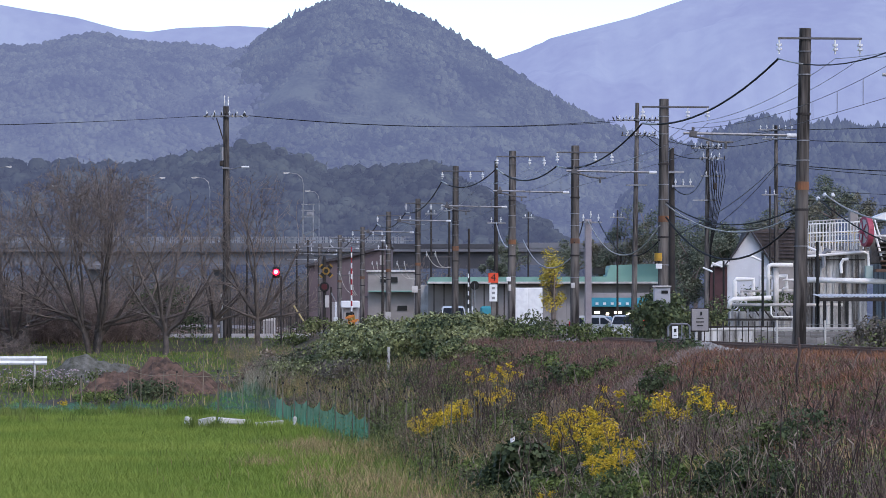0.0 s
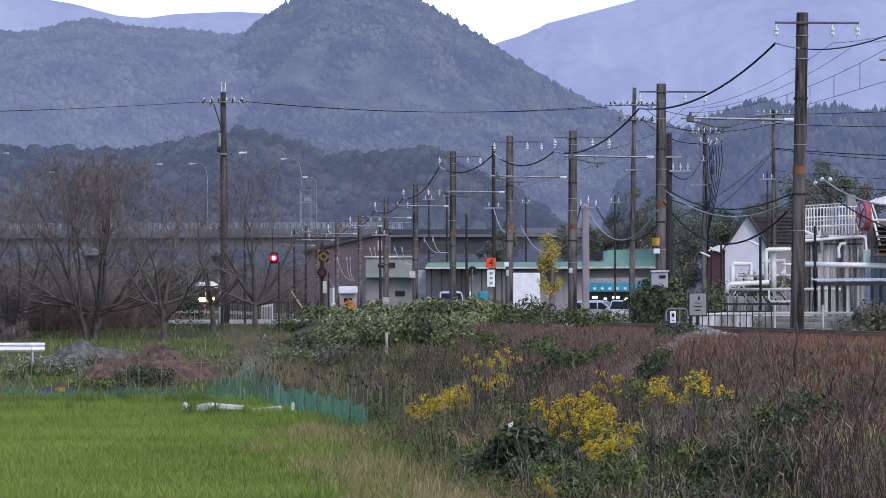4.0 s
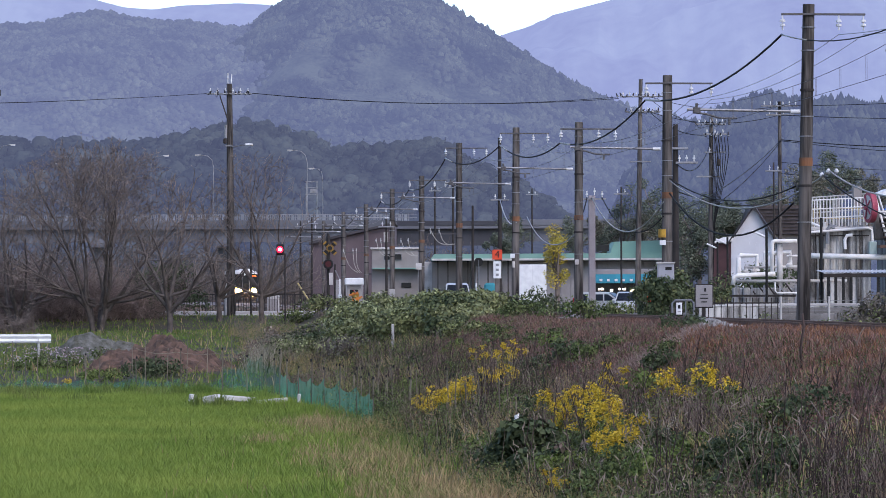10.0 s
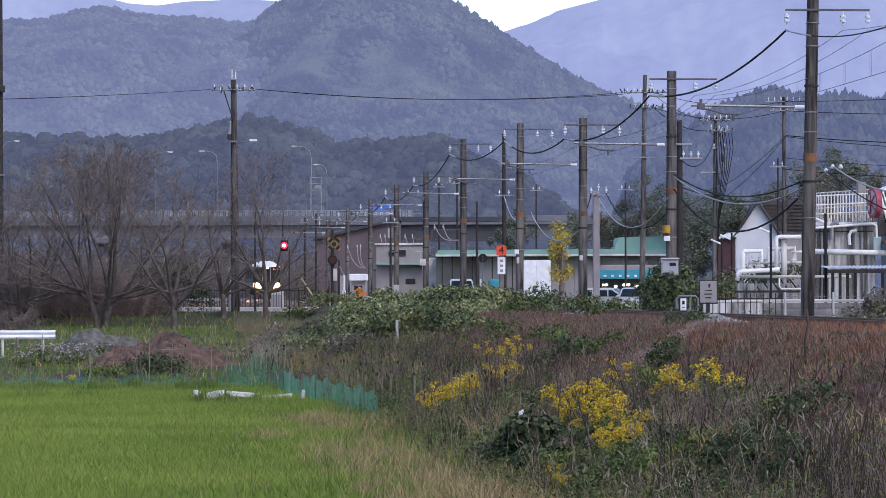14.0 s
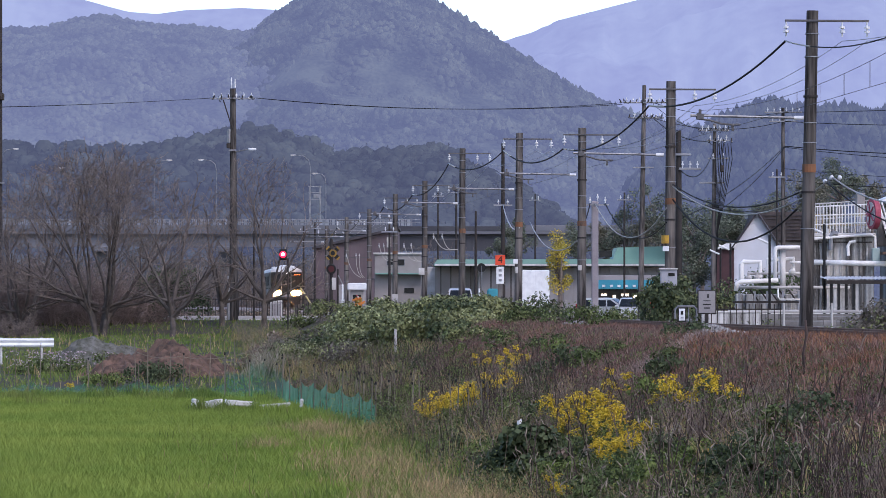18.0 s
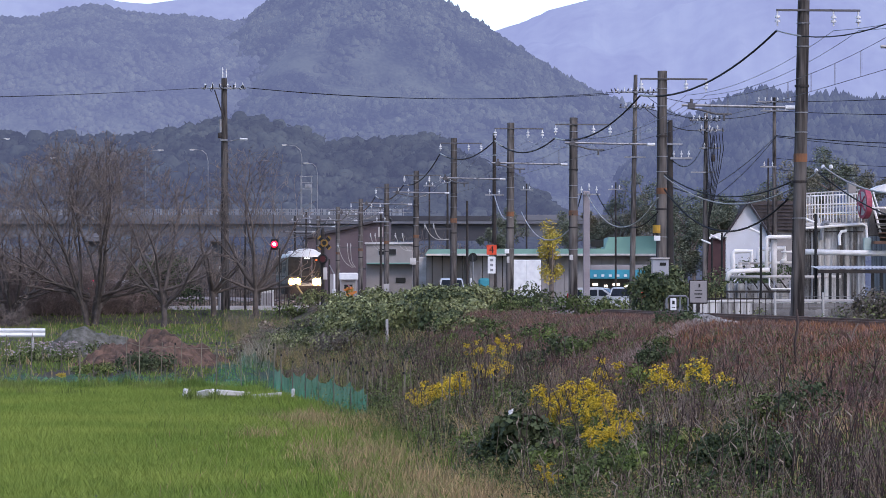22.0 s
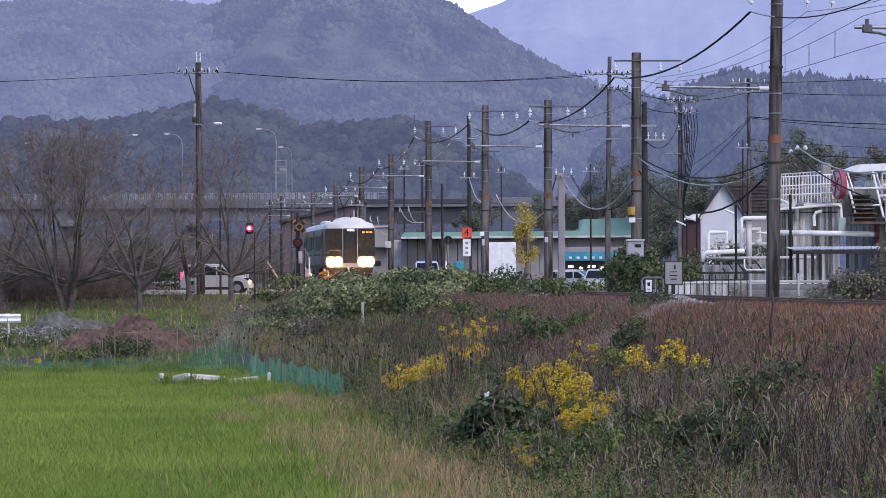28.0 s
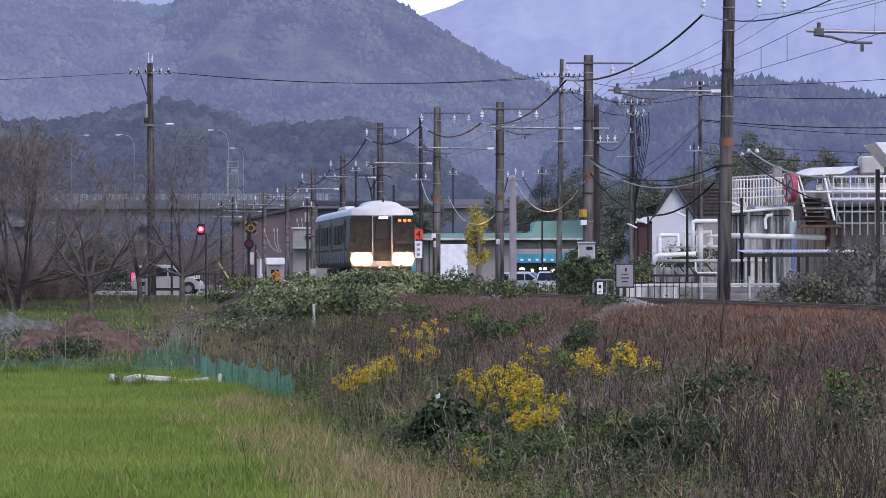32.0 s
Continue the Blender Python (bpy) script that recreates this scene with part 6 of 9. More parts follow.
    pg = part("pantograph", Shape().box((0, 4.6, 3.68), (1.5, 1.5, 0.08), 0.01), STEEL_DARK, t)
    part("lower_arm", Shape().rod((0, 4.0, 3.75), (0, 5.6, 4.45), 0.04), STEEL_DARK, pg)
    part("upper_arm", Shape().rod((0, 5.6, 4.45), (-0.3, 4.4, 5.05), 0.025).rod((0, 5.6, 4.45), (0.3, 4.4, 5.05), 0.025), STEEL_DARK, pg)
    part("contact_head", Shape().tube([(-0.85, 4.4, 4.95), (-0.55, 4.4, 5.08), (0.55, 4.4, 5.08), (0.85, 4.4, 4.95)], 0.025), STEEL_DARK, pg)
    return t


TRAIN = build_train()



# ---- elevated road and its lamps ----
DECK = mat("stained_deck_concrete", (0.165, 0.168, 0.19), (0.115, 0.118, 0.135), 0.15, 0.9)
GIRDER = mat("dark_steel_girder", (0.045, 0.045, 0.055), (0.065, 0.065, 0.075), 0.3, 0.7)
VY = 560.0
via = thing("highway_viaduct", (0, VY, 0), 0, "long elevated road on piers with steel girders", "viaduct")
part("deck", Shape().box((-50, 0, 13.4), (760, 9.5, 0.5), 0.05), DECK, via)
part("parapet", Shape().box((-214, -4.7, 14.1), (412, 0.25, 0.9), 0.03), DECK, via)
part("parapet", Shape().box((0.2, -4.7, 14.0), (16.4, 0.25, 0.75), 0.03), GIRDER, via, "dark parapet over the steel span")
part("parapet", Shape().box((169, -4.7, 14.1), (321, 0.25, 0.9), 0.03), DECK, via)
part("far_parapet", Shape().box((-50, 4.7, 14.1), (760, 0.25, 0.9), 0.03), DECK, via)
part("girder", Shape().box((-214, -3.6, 12.2), (400, 0.5, 1.9)), DECK, via, "pale concrete girder")
part("girder", Shape().box((-0.3, -3.6, 11.95), (16.5, 0.6, 2.3)), GIRDER, via, "dark steel girder span")
part("girder", Shape().box((160, -3.6, 12.2), (303, 0.5, 1.9)), DECK, via, "pale concrete girder")
part("lower_flange", Shape().box((-0.3, -3.5, 10.75), (16.5, 1.0, 0.2)), GIRDER, via)
for k in range(23):
    part("girder_rib", Shape().box((-8.3 + k * 0.73, -3.95, 11.95), (0.08, 0.12, 2.2)), GIRDER, via)
for x in (-150, -118, -92, -70, -53, -34, -9.5, 8.6, 36, 62, 90):
    part("pier", Shape().box((x, 0, 6.4), (1.9, 2.6, 9.6), 0.15), DECK, via)
    part("pier_head", Shape().box((x, 0, 10.9), (2.4, 8.0, 0.9), 0.15), DECK, via)
for k in range(96):
    x = -96 + k * 0.95
    part("barrier_post", Shape().box((x, -4.6, 14.95), (0.12, 0.12, 1.1)), STEEL, via)
PANEL = mat("pale_barrier_panel", (0.27, 0.285, 0.32), (0.17, 0.18, 0.2), 0.4, 0.6)
for k in range(95):
    part("barrier_panel", Shape().box((-95.52 + k * 0.95, -4.6, 14.9), (0.5, 0.05, 0.9)), PANEL, via)
part("barrier_rail", Shape().box((-50.5, -4.6, 15.4), (92, 0.07, 0.09)).box((-50.5, -4.6, 14.9), (92, 0.05, 0.07)), STEEL, via)


def road_lamp(x, y, z, h, reach):
    t = thing("street_lamp", (x, y, z), 0, "tall grey street lamp with a curved arm", "street lamp", "lamps on the elevated road")
    pts = [(0, 0, 0), (0, 0, h * 0.82), (reach * 0.1, 0, h * 0.93), (reach * 0.35, 0, h * 0.985), (reach * 0.8, 0, h)]
    part("post", Shape().tube(pts, 0.055, 8), STEEL, t)
    hd = part("lamp_head", Shape().box((reach * 0.95, 0, h), (0.9, 0.3, 0.16), 0.05), OFFWHITE, t)
    part("lamp_glass", Shape().box((reach * 0.98, 0, h - 0.12), (0.6, 0.24, 0.06), 0.02), WHITE, hd)


for px, hpx, hz in ((-68.06, -65.65, 26.09), (-44.80, -42.39, 24.37), (-35.32, -37.82, 24.45), (-21.11, -23.86, 25.14),
                    (-18.78, -20.59, 22.38), (-56.52, -58.93, 23.25)):
    road_lamp(px, VY - 4, 14.4, hz - 14.4, hpx - px)
gan = thing("sign_gantry", (-20.50, VY - 3, 14.3), 0, "small steel sign frame on the elevated road", "sign gantry")
for q in (-0.8, 0.8):
    part("post", Shape().rod((q, 0, 0), (q, 0, 6.2), 0.1, n=8), STEEL, gan)
for zz in (4.2, 5.2, 6.1):
    part("crossbar", Shape().box((0, 0, zz), (2.0, 0.12, 0.12)), STEEL, gan)
part("sign_back", Shape().box((0.3, -0.1, 4.7), (1.0, 0.08, 0.6), 0.02), STEEL, gan)

# undergrowth in front of the viaduct
rng = np.random.default_rng(71)
q = np.column_stack([rng.uniform(-72, 4, 46000), rng.uniform(540, 555, 46000), np.zeros(46000)])
q[:, 2] = 1.0 + rng.random(len(q)) ** 0.8 * (8.6 + 4.0 * patchy(q[:, 0], q[:, 1], 0.1, 3.0))
stuff("scrub", leaf_cloud(q, rng.uniform(0.25, 0.7, len(q)), 72, 0.2, 0.22), SCRUB, "brown scrub and undergrowth below the viaduct", "scrub")
q = np.column_stack([rng.uniform(-72, 4, 2000), rng.uniform(530, 541, 2000), np.full(2000, 1.2)])
tip = q + np.column_stack([rng.normal(0, 1.6, (2000, 2)), rng.uniform(1.5, 8.0, 2000)])
stuff("bare_saplings", joined(sticks(q, tip, 0.045, 0.02), sticks((q + tip) / 2, tip + rng.normal(0, 1.6, (2000, 3)), 0.035, 0.02)), TWIG, "thin bare saplings in front of the viaduct", "saplings")
q = np.column_stack([rng.uniform(-30, -8, 7000), rng.uniform(214, 250, 7000), np.zeros(7000)])
q[:, 2] = 1.7 + rng.random(len(q)) * 0.75
stuff("brown_scrub", leaf_cloud(q, rng.uniform(0.1, 0.25, len(q)), 73, 0.2, 0.5), WEED_BROWN, "brown withered weeds beyond the road", "scrub")

# ---- buildings ----
MAUVE = mat("mauve_brown_cladding", (0.15, 0.113, 0.122), (0.118, 0.088, 0.096), 0.5, 0.75)
ROOF_DARK = mat("dark_roof_sheet", (0.07, 0.06, 0.065), (0.05, 0.045, 0.05), 0.8, 0.7)
BEIGE = mat("beige_render", (0.33, 0.3, 0.285), (0.25, 0.225, 0.215), 0.6, 0.85)
GREEN_ROOF = mat("green_roof_sheet", (0.2, 0.36, 0.3), (0.16, 0.3, 0.25), 0.4, 0.6)
GREY_WALL = mat("grey_wall_panel", (0.33, 0.31, 0.31), (0.24, 0.22, 0.22), 0.5, 0.8)
TEAL = mat("teal_awning", (0.04, 0.27, 0.33), (0.03, 0.2, 0.25), 0.8, 0.6)
SHOP_LIGHT = mat("lit_shop_lamp", (1, 0.9, 0.75), glow=(1.0, 0.86, 0.66), glow_strength=2.5)
SIGN_RED = mat("lit_red_sign", (0.8, 0.05, 0.05), glow=(1.0, 0.1, 0.08), glow_strength=0.9)

wh = thing("warehouse", (0, 330, 1.7), 0, "mauve-brown metal warehouse with a sloping roof", "warehouse")
part("wall", Shape().prism([(-12.08, 0), (-4.67, 0), (-4.67, 7.7), (-12.08, 6.0)], 0, 12), MAUVE, wh)
for k in range(24):
    x = -11.88 + k * 0.303
    zt = 6.0 + (x - -12.08) * 0.232
    part("cladding_rib", Shape().box((x, -0.04, zt / 2), (0.035, 0.03, zt - 0.1)), MAUVE, wh)
part("roof", Shape().prism([(-12.39, 5.95), (-4.57, 7.78), (-4.57, 8.0), (-12.39, 6.17)], -0.5, 12.5), ROOF_DARK, wh, "dark overhanging roof")
part("gutter_line", Shape().box((-5.89, -0.1, 3.3), (2.3, 0.1, 0.12)), ROOF_DARK, wh)
part("door", Shape().box((-8.83, -0.06, 1.4), (2.6, 0.08, 2.8), 0.02), GREY_WALL, wh)
part("vent", Shape().box((-5.48, -0.08, 6.6), (0.4, 0.12, 0.9), 0.02), OFFWHITE, wh)

bh = thing("beige_building", (0, 300, 1.7), 0, "low beige building with a flat roof", "building")
part("wall", Shape().box((-4.25, 3, 2.55), (3.8, 6, 5.1), 0.04), BEIGE, bh)
part("roof", Shape().box((-4.25, 3, 5.2), (4.0, 6.4, 0.16), 0.03), OFFWHITE, bh)
part("lean_to_roof", Shape().box((-3.88, -0.4, 3.55), (4.4, 1.2, 0.12), 0.02), GREEN_ROOF, bh)
for q in (-4.80, -4.02):
    w = part("window", Shape().box((q, -0.03, 4.5), (0.72, 0.1, 0.55), 0.01), STEEL, bh)
    part("pane", Shape().box((q, -0.09, 4.5), (0.62, 0.03, 0.45)), GLASS_DARK, w)
part("low_window", Shape().box((-3.32, -0.04, 2.2), (0.8, 0.1, 0.4), 0.01), GLASS_DARK, bh)
cn = thing("storage_container", (-0.99, 292, 1.72), 0, "pale grey storage container", "container")
part("body", Shape().box((0, 1.2, 2.0), (1.85, 2.4, 4.0), 0.04), OFFWHITE, cn)
for k in range(6):
    part("rib", Shape().box((-0.75 + k * 0.3, -0.03, 2.0), (0.06, 0.05, 3.8)), OFFWHITE, cn)

gh = thing("green_roofed_hall", (0, 286, 1.7), 0, "long low hall with a pale green metal roof", "building")
part("wall", Shape().box((9.50, 5, 2.0), (14.6, 9, 4.0), 0.03), GREY_WALL, gh)
part("recess_wall", Shape().box((2.02, 5.5, 2.0), (6.4, 6, 4.0), 0.03), BEIGE, gh, "dark open bay under the roof")
part("roof", Shape().prism([(-1.23, 4.2), (-0.97, 4.55), (16.90, 4.62), (16.90, 4.1), (-1.23, 4.05)], -0.8, 10), GREEN_ROOF, gh)
part("roof_edge", Shape().box((7.83, -0.85, 4.12), (18.0, 0.08, 0.16), 0.02), OFFWHITE, gh)
part("upper_roof", Shape().prism([(12.72, 4.6), (13.02, 5.5), (16.81, 5.6), (16.98, 4.6)], 0, 7), GREEN_ROOF, gh)
part("upper_window", Shape().box((12.14, -0.0, 5.0), (1.0, 0.2, 0.5), 0.02), GLASS_DARK, gh)
for k in range(9):
    part("pillar", Shape().box((-0.70 + k * 0.78, -0.3, 2.0), (0.09, 0.12, 4.1)), STEEL_DARK, gh)
for k in range(14):
    part("wall_panel", Shape().box((7.08 + k * 0.72, 0.46, 2.0), (0.68, 0.06, 3.9), 0.01), GREY_WALL, gh)
part("blue_tarpaulin", Shape().box((3.34, -0.6, 1.5), (0.9, 0.4, 1.6), 0.15), TEAL, gh)

st = thing("roadside_shop", (0, 252, 1.7), 0, "roadside shop with a teal awning and lit interior", "shop")
part("wall", Shape().box((12.25, 3, 1.55), (4.5, 5, 3.1), 0.03), GREY_WALL, st)
part("shopfront", Shape().box((12.25, 0.46, 1.2), (4.2, 0.06, 1.9), 0.01), GLASS_DARK, st)
part("awning", Shape().prism([(0, 0), (0, 0.06), (0.75, 0.62), (0.75, 0.56)], -2.25, 2.25), TEAL, st).matrix_basis = pose(12.25, -0.4, 2.15, 0, 0, 90)
for k in range(7):
    part("awning_mark", Shape().box((10.55 + k * 0.52, -0.42, 2.36), (0.2, 0.02, 0.16), ry=0), WHITE, st, "pale lettering bar")
for k, w in enumerate((0.35, 0.2, 0.5, 0.28, 0.3)):
    part("interior_lamp", Shape().box((10.39 + 0.2 + k * 0.72, 0.36, 1.75 - 0.1 * (k % 2)), (w, 0.04, 0.15)), SHOP_LIGHT, st, "lit shop lamp")
ban = thing("shop_banner", (13.48, 249, 1.75), 0, "red and white advertising banner by the shop", "banner")
part("pole", Shape().rod((0, 0, 0), (0, 0, 2.5), 0.03), STEEL, ban)
part("cloth", Shape().box((0.28, 0, 1.6), (0.5, 0.03, 1.6), 0.01), SIGN_RED, ban)
for k in range(4):
    part("mark", Shape().box((0.28, -0.03, 1.05 + 0.36 * k), (0.26, 0.02, 0.2), 0.01), WHITE, ban)

SHED_SHEET = mat("white_corrugated_sheet", (0.66, 0.66, 0.7), (0.55, 0.55, 0.59), 0.5, 0.6)
sh = thing("white_shed", (0, 236, 1.7), -6, "white corrugated shed with a dark gable roof", "shed")
x0, x1, xm = 18.23, 21.02, 19.68
part("wall", Shape().prism([(x0, 0), (x1, 0), (x1, 4.75), (xm, 6.9), (x0, 4.75)], 0, 8), SHED_SHEET, sh)
for k in range(14):
    x = x0 + 0.1 + k * 0.21
    part("rib", Shape().box((x, -0.006, (4.75 + 2.1 * (1 - abs(x - xm) / (xm - x0 if x < xm else x1 - xm))) / 2), (0.03, 0.03, 4.65 + 2.05 * (1 - abs(x - xm) / (xm - x0 if x < xm else x1 - xm)))), SHED_SHEET, sh)
part("roof", Shape().prism([(x0 - 0.3, 4.55), (xm, 7.08), (x1 + 0.3, 4.55), (x1 + 0.3, 4.4), (xm, 6.93), (x0 - 0.3, 4.4)], -0.4, 8.4), ROOF_DARK, sh)
part("lean_to", Shape().box((x0 - 0.62, 2, 2.3), (1.2, 4, 4.6), 0.03), mat("dark_maroon_board", (0.06, 0.03, 0.035), (0.09, 0.045, 0.045), 1.0, 0.8), sh)
part("lean_to_roof", Shape().prism([(x0 - 1.35, 4.6), (x0 + 0.1, 4.75), (x0 + 0.1, 5.05), (x0 - 0.5, 5.0)], -0.3, 4.0), WHITE, sh, "pale lean-to roof")
hs = thing("tiled_house", (24.10, 262, 3.0), 0, "house with a dark tiled roof behind the plant", "house")
part("wall", Shape().box((0, 3, 1.5), (5, 6, 5.7), 0.03), BEIGE, hs)
part("roof", Shape().prism([(-3.0, 4.3), (3.0, 4.3), (2.2, 6.4), (-2.2, 6.4)], -0.5, 6.5), mat("dark_roof_tile", (0.05, 0.038, 0.036), (0.085, 0.065, 0.06), 3.0, 0.7, bump=0.6), hs)
for k in range(8):
    part("tile_course", Shape().box((0, -0.56, 4.4 + 0.25 * k), (5.9 - 0.2 * k, 0.1, 0.05)), ROOF_DARK, hs)


# ---- pipework plant behind the track ----
STREAK = streaked(mat("streaked_tank_concrete", (0.62, 0.6, 0.58), (0.085, 0.076, 0.07), 1.4, 0.9, bump=0.3), 2.6, 0.16)
STAINED = streaked(mat("dark_stained_concrete", (0.24, 0.23, 0.22), (0.06, 0.053, 0.05), 1.1, 0.9, bump=0.3), 1.6, 0.3)
PIPE = mat("white_painted_pipe", (0.88, 0.86, 0.84), (0.68, 0.65, 0.62), 1.5, 0.5)
CORR = mat("corrugated_canopy_sheet", (0.72, 0.7, 0.69), (0.5, 0.47, 0.46), 1.0, 0.6)
BLOCK = mat("concrete_block", (0.24, 0.225, 0.22), (0.15, 0.14, 0.135), 1.5, 0.9, bump=0.3, rand=0.2)


def railing(t, a, b, h, n, r=0.025, material=None, rails=2, name="handrail"):
    a, b = Vector(a), Vector(b)
    material = material or PIPE
    for k in range(rails):
        z = Vector((0, 0, h * (k + 1) / rails))
        part(name, Shape().rod(a + z, b + z, r, n=6), material, t)
    for k in range(n + 1):
        p = a.lerp(b, k / n)
        part("baluster", Shape().rod(p, p + Vector((0, 0, h)), r * 0.8, n=6), material, t)


pl = thing("treatment_plant", (0, 135, 1.68), 0, "grimy concrete treatment tank with white pipework and railings", "industrial plant")
W0, W1 = 13.75, 15.6
part("tank_wall", Shape().box(((W0 + W1) / 2 - 0.3, 1.25, 1.87), (W1 - W0 + 0.6, 2.5, 3.74), 0.06), STREAK, pl)
part("tank_rim", Shape().box(((W0 + W1) / 2 - 0.3, -0.06, 3.76), (W1 - W0 + 0.7, 0.3, 0.14), 0.03), OFFWHITE, pl)
part("low_basin", Shape().box((12.00, 1.6, 0.8), (2.5, 2.0, 1.6), 0.05), STREAK, pl, "streaked low basin")
for q in (10.64, 11.01, 12.44):
    part("concrete_pier", Shape().box((q, 0.2, 0.8), (0.26, 0.5, 1.6), 0.03), STREAK, pl)
part("white_ledge", Shape().box((13.01, -0.9, 0.93), (4.2, 0.4, 0.14), 0.02), PIPE, pl)
part("far_tank", Shape().box((19.02, 5.0, 1.9), (4.2, 9, 3.8), 0.06), STAINED, pl)
part("upper_wall", Shape().box((19.02, 1.3, 4.1), (4.2, 1.4, 0.5), 0.04), STAINED, pl)
part("walkway", Shape().box((19.02, 0.2, 3.86), (4.4, 1.0, 0.12), 0.02), CONCRETE, pl)
railing(pl, (W0 - 0.45, 0.0, 3.8), (W1 - 0.15, 0.0, 3.9), 1.0, 19, 0.022, PIPE, 3)
railing(pl, (W0 - 0.35, 2.2, 3.8), (W1 + 0.1, 2.2, 3.95), 1.15, 17, 0.022, OFFWHITE, 2)
railing(pl, (W0 - 0.4, 1.1, 3.78), (W1 - 0.1, 1.1, 3.78), 0.75, 9, 0.02, mat("faded_yellow_rail", (0.5, 0.4, 0.2), (0.38, 0.3, 0.17), 2.0, 0.6), 2)
DZ = 1.68
railing(pl, (17.16, 0.0, 5.74 - DZ), (20.89, 0.0, 5.74 - DZ), 0.86, 12, 0.03, PIPE, 2)
for zz, r in ((6.05 - DZ, 0.06), (5.76 - DZ, 0.075)):
    part("deck_pipe", Shape().rod((16.95, -0.15, zz), (21.10, -0.15, zz), r, n=10), PIPE, pl, "", True)
railing(pl, (17.20, -0.6, 4.45 - DZ), (20.89, -0.6, 4.45 - DZ), 1.28, 13, 0.032, CABLE_GREY, 3)
railing(pl, (16.95, 3.0, 6.12 - DZ), (20.89, 3.0, 6.12 - DZ), 0.6, 22, 0.022, PIPE, 2)
for k in range(6):
    part("stair_step", Shape().box((16.4 - 0.02 * k, -0.1 - 0.2 * (5 - k), 4.95 - DZ + 0.17 * k), (0.82, 0.24, 0.05), 0.01), RUST if k < 2 else STAINED, pl)
    part("stair_riser", Shape().box((16.4 - 0.02 * k, 0.03 - 0.2 * (5 - k), 4.87 - DZ + 0.17 * k), (0.78, 0.03, 0.13)), STEEL_DARK, pl)
for a, b in ((15.78, 16.12), (16.84, 17.11)):
    part("stair_rail", Shape().rod((a, 0.2, 6.66 - DZ), (b, -0.7, 4.97 - DZ), 0.045), PIPE, pl)
    part("stair_rail", Shape().rod((a + 0.12, 0.2, 6.66 - DZ), (b + 0.3, 0.1, 4.97 - DZ), 0.03), PIPE, pl)
part("stair_crossbar", Shape().rod((15.78, -0.2, 6.05 - DZ), (17.07, -0.2, 6.05 - DZ), 0.035).rod((16.01, -0.5, 5.43 - DZ), (17.07, -0.5, 5.43 - DZ), 0.035), PIPE, pl)
part("stair_back", Shape().box((16.4, 0.4, 3.9), (1.3, 0.3, 1.1), 0.03), STAINED, pl, "dark wall under the stair")
for q in (11.0, 11.35, 11.7, 12.05, 12.4):
    part("bracket_brace", Shape().rod((q, -0.5, 1.75), (q + 0.3, -0.5, 1.35), 0.03, n=6), STEEL_DARK, pl)
part("cross_pipe", Shape().rod((10.9, -0.35, 2.34), (12.85, -0.35, 2.36), 0.05, n=8), OFFWHITE, pl, "", True)
part("cross_pipe", Shape().tube([(12.45, -0.5, 2.75), (12.85, -0.5, 2.76)], 0.04, 8), PIPE, pl, "", True)
part("bent_pipe", Shape().tube([(11.98, -0.95, 1.8), (11.98, -0.95, 1.5), (12.05, -0.95, 1.4), (12.9, -0.95, 1.4)], 0.03, 6), PIPE, pl, "", True)
for q, zz in ((10.95, 2.18), (11.25, 2.2), (12.55, 2.42)):
    part("valve_body", Shape().lathe((q, -0.4, zz - 0.12), [(0.05, 0), (0.11, 0.05), (0.12, 0.14), (0.06, 0.2), (0.06, 0.28)], 10), OFFWHITE, pl)
for k, q in enumerate((13.55, 13.68, 13.8)):
    part("wall_cable", Shape().tube([(q, -0.1, 3.6), (q + 0.02, -0.12, 2.4), (q - 0.02, -0.12, 0.6)], 0.025, 6), STEEL_DARK, pl)
part("landing", Shape().box((16.53, -0.7, 4.77 - DZ), (1.5, 1.0, 0.1)), RUST, pl)
part("main_pipe", Shape().rod((13.26, -0.6, 2.76), (16.90, -0.6, 2.68), 0.1, n=14), PIPE, pl, "large horizontal white pipe", True)
FLANGE = mat("dark_red_flange_paint", (0.13, 0.03, 0.035), (0.09, 0.025, 0.028), 3.0, 0.7)
part("pipe_flange", Shape().rod((16.82, -0.6, 2.68), (16.94, -0.6, 2.68), 0.2, n=14).rod((16.88, -0.55, 2.35), (16.88, -0.55, 3.05), 0.1, n=12), FLANGE, pl, "rusty red pipe flange")
part("lower_pipe", Shape().rod((10.46, -0.5, 1.84), (14.65, -0.5, 1.84), 0.055, n=10), OFFWHITE, pl, "", True)
part("elbow_pipe", Shape().tube([(11.91, -0.6, 2.0), (11.91, -0.6, 3.2), (11.94, -0.6, 3.27), (12.01, -0.6, 3.3), (12.81, -0.6, 3.3)], 0.075, 12), PIPE, pl, "", True)
part("stout_pipe", Shape().rod((12.20, -0.4, 1.6), (12.20, -0.4, 3.2), 0.11, n=12), OFFWHITE, pl, "", True)
part("inlet_pipe", Shape().tube([(10.44, -0.9, 1.7), (10.50, -0.9, 1.98), (10.62, -0.9, 2.04), (11.99, -0.9, 2.1)], 0.085, 10), PIPE, pl, "", True)
part("loop_pipe", Shape().tube([(10.70, -0.3, 2.1), (10.70, -0.3, 2.7), (10.76, -0.3, 2.78), (11.38, -0.3, 2.78), (11.38, -0.3, 2.2)], 0.085, 10), PIPE, pl)
part("loop_pipe", Shape().tube([(11.66, -0.3, 2.3), (11.66, -0.3, 2.85), (12.60, -0.3, 2.9), (12.60, -0.3, 2.3)], 0.085, 10), PIPE, pl)
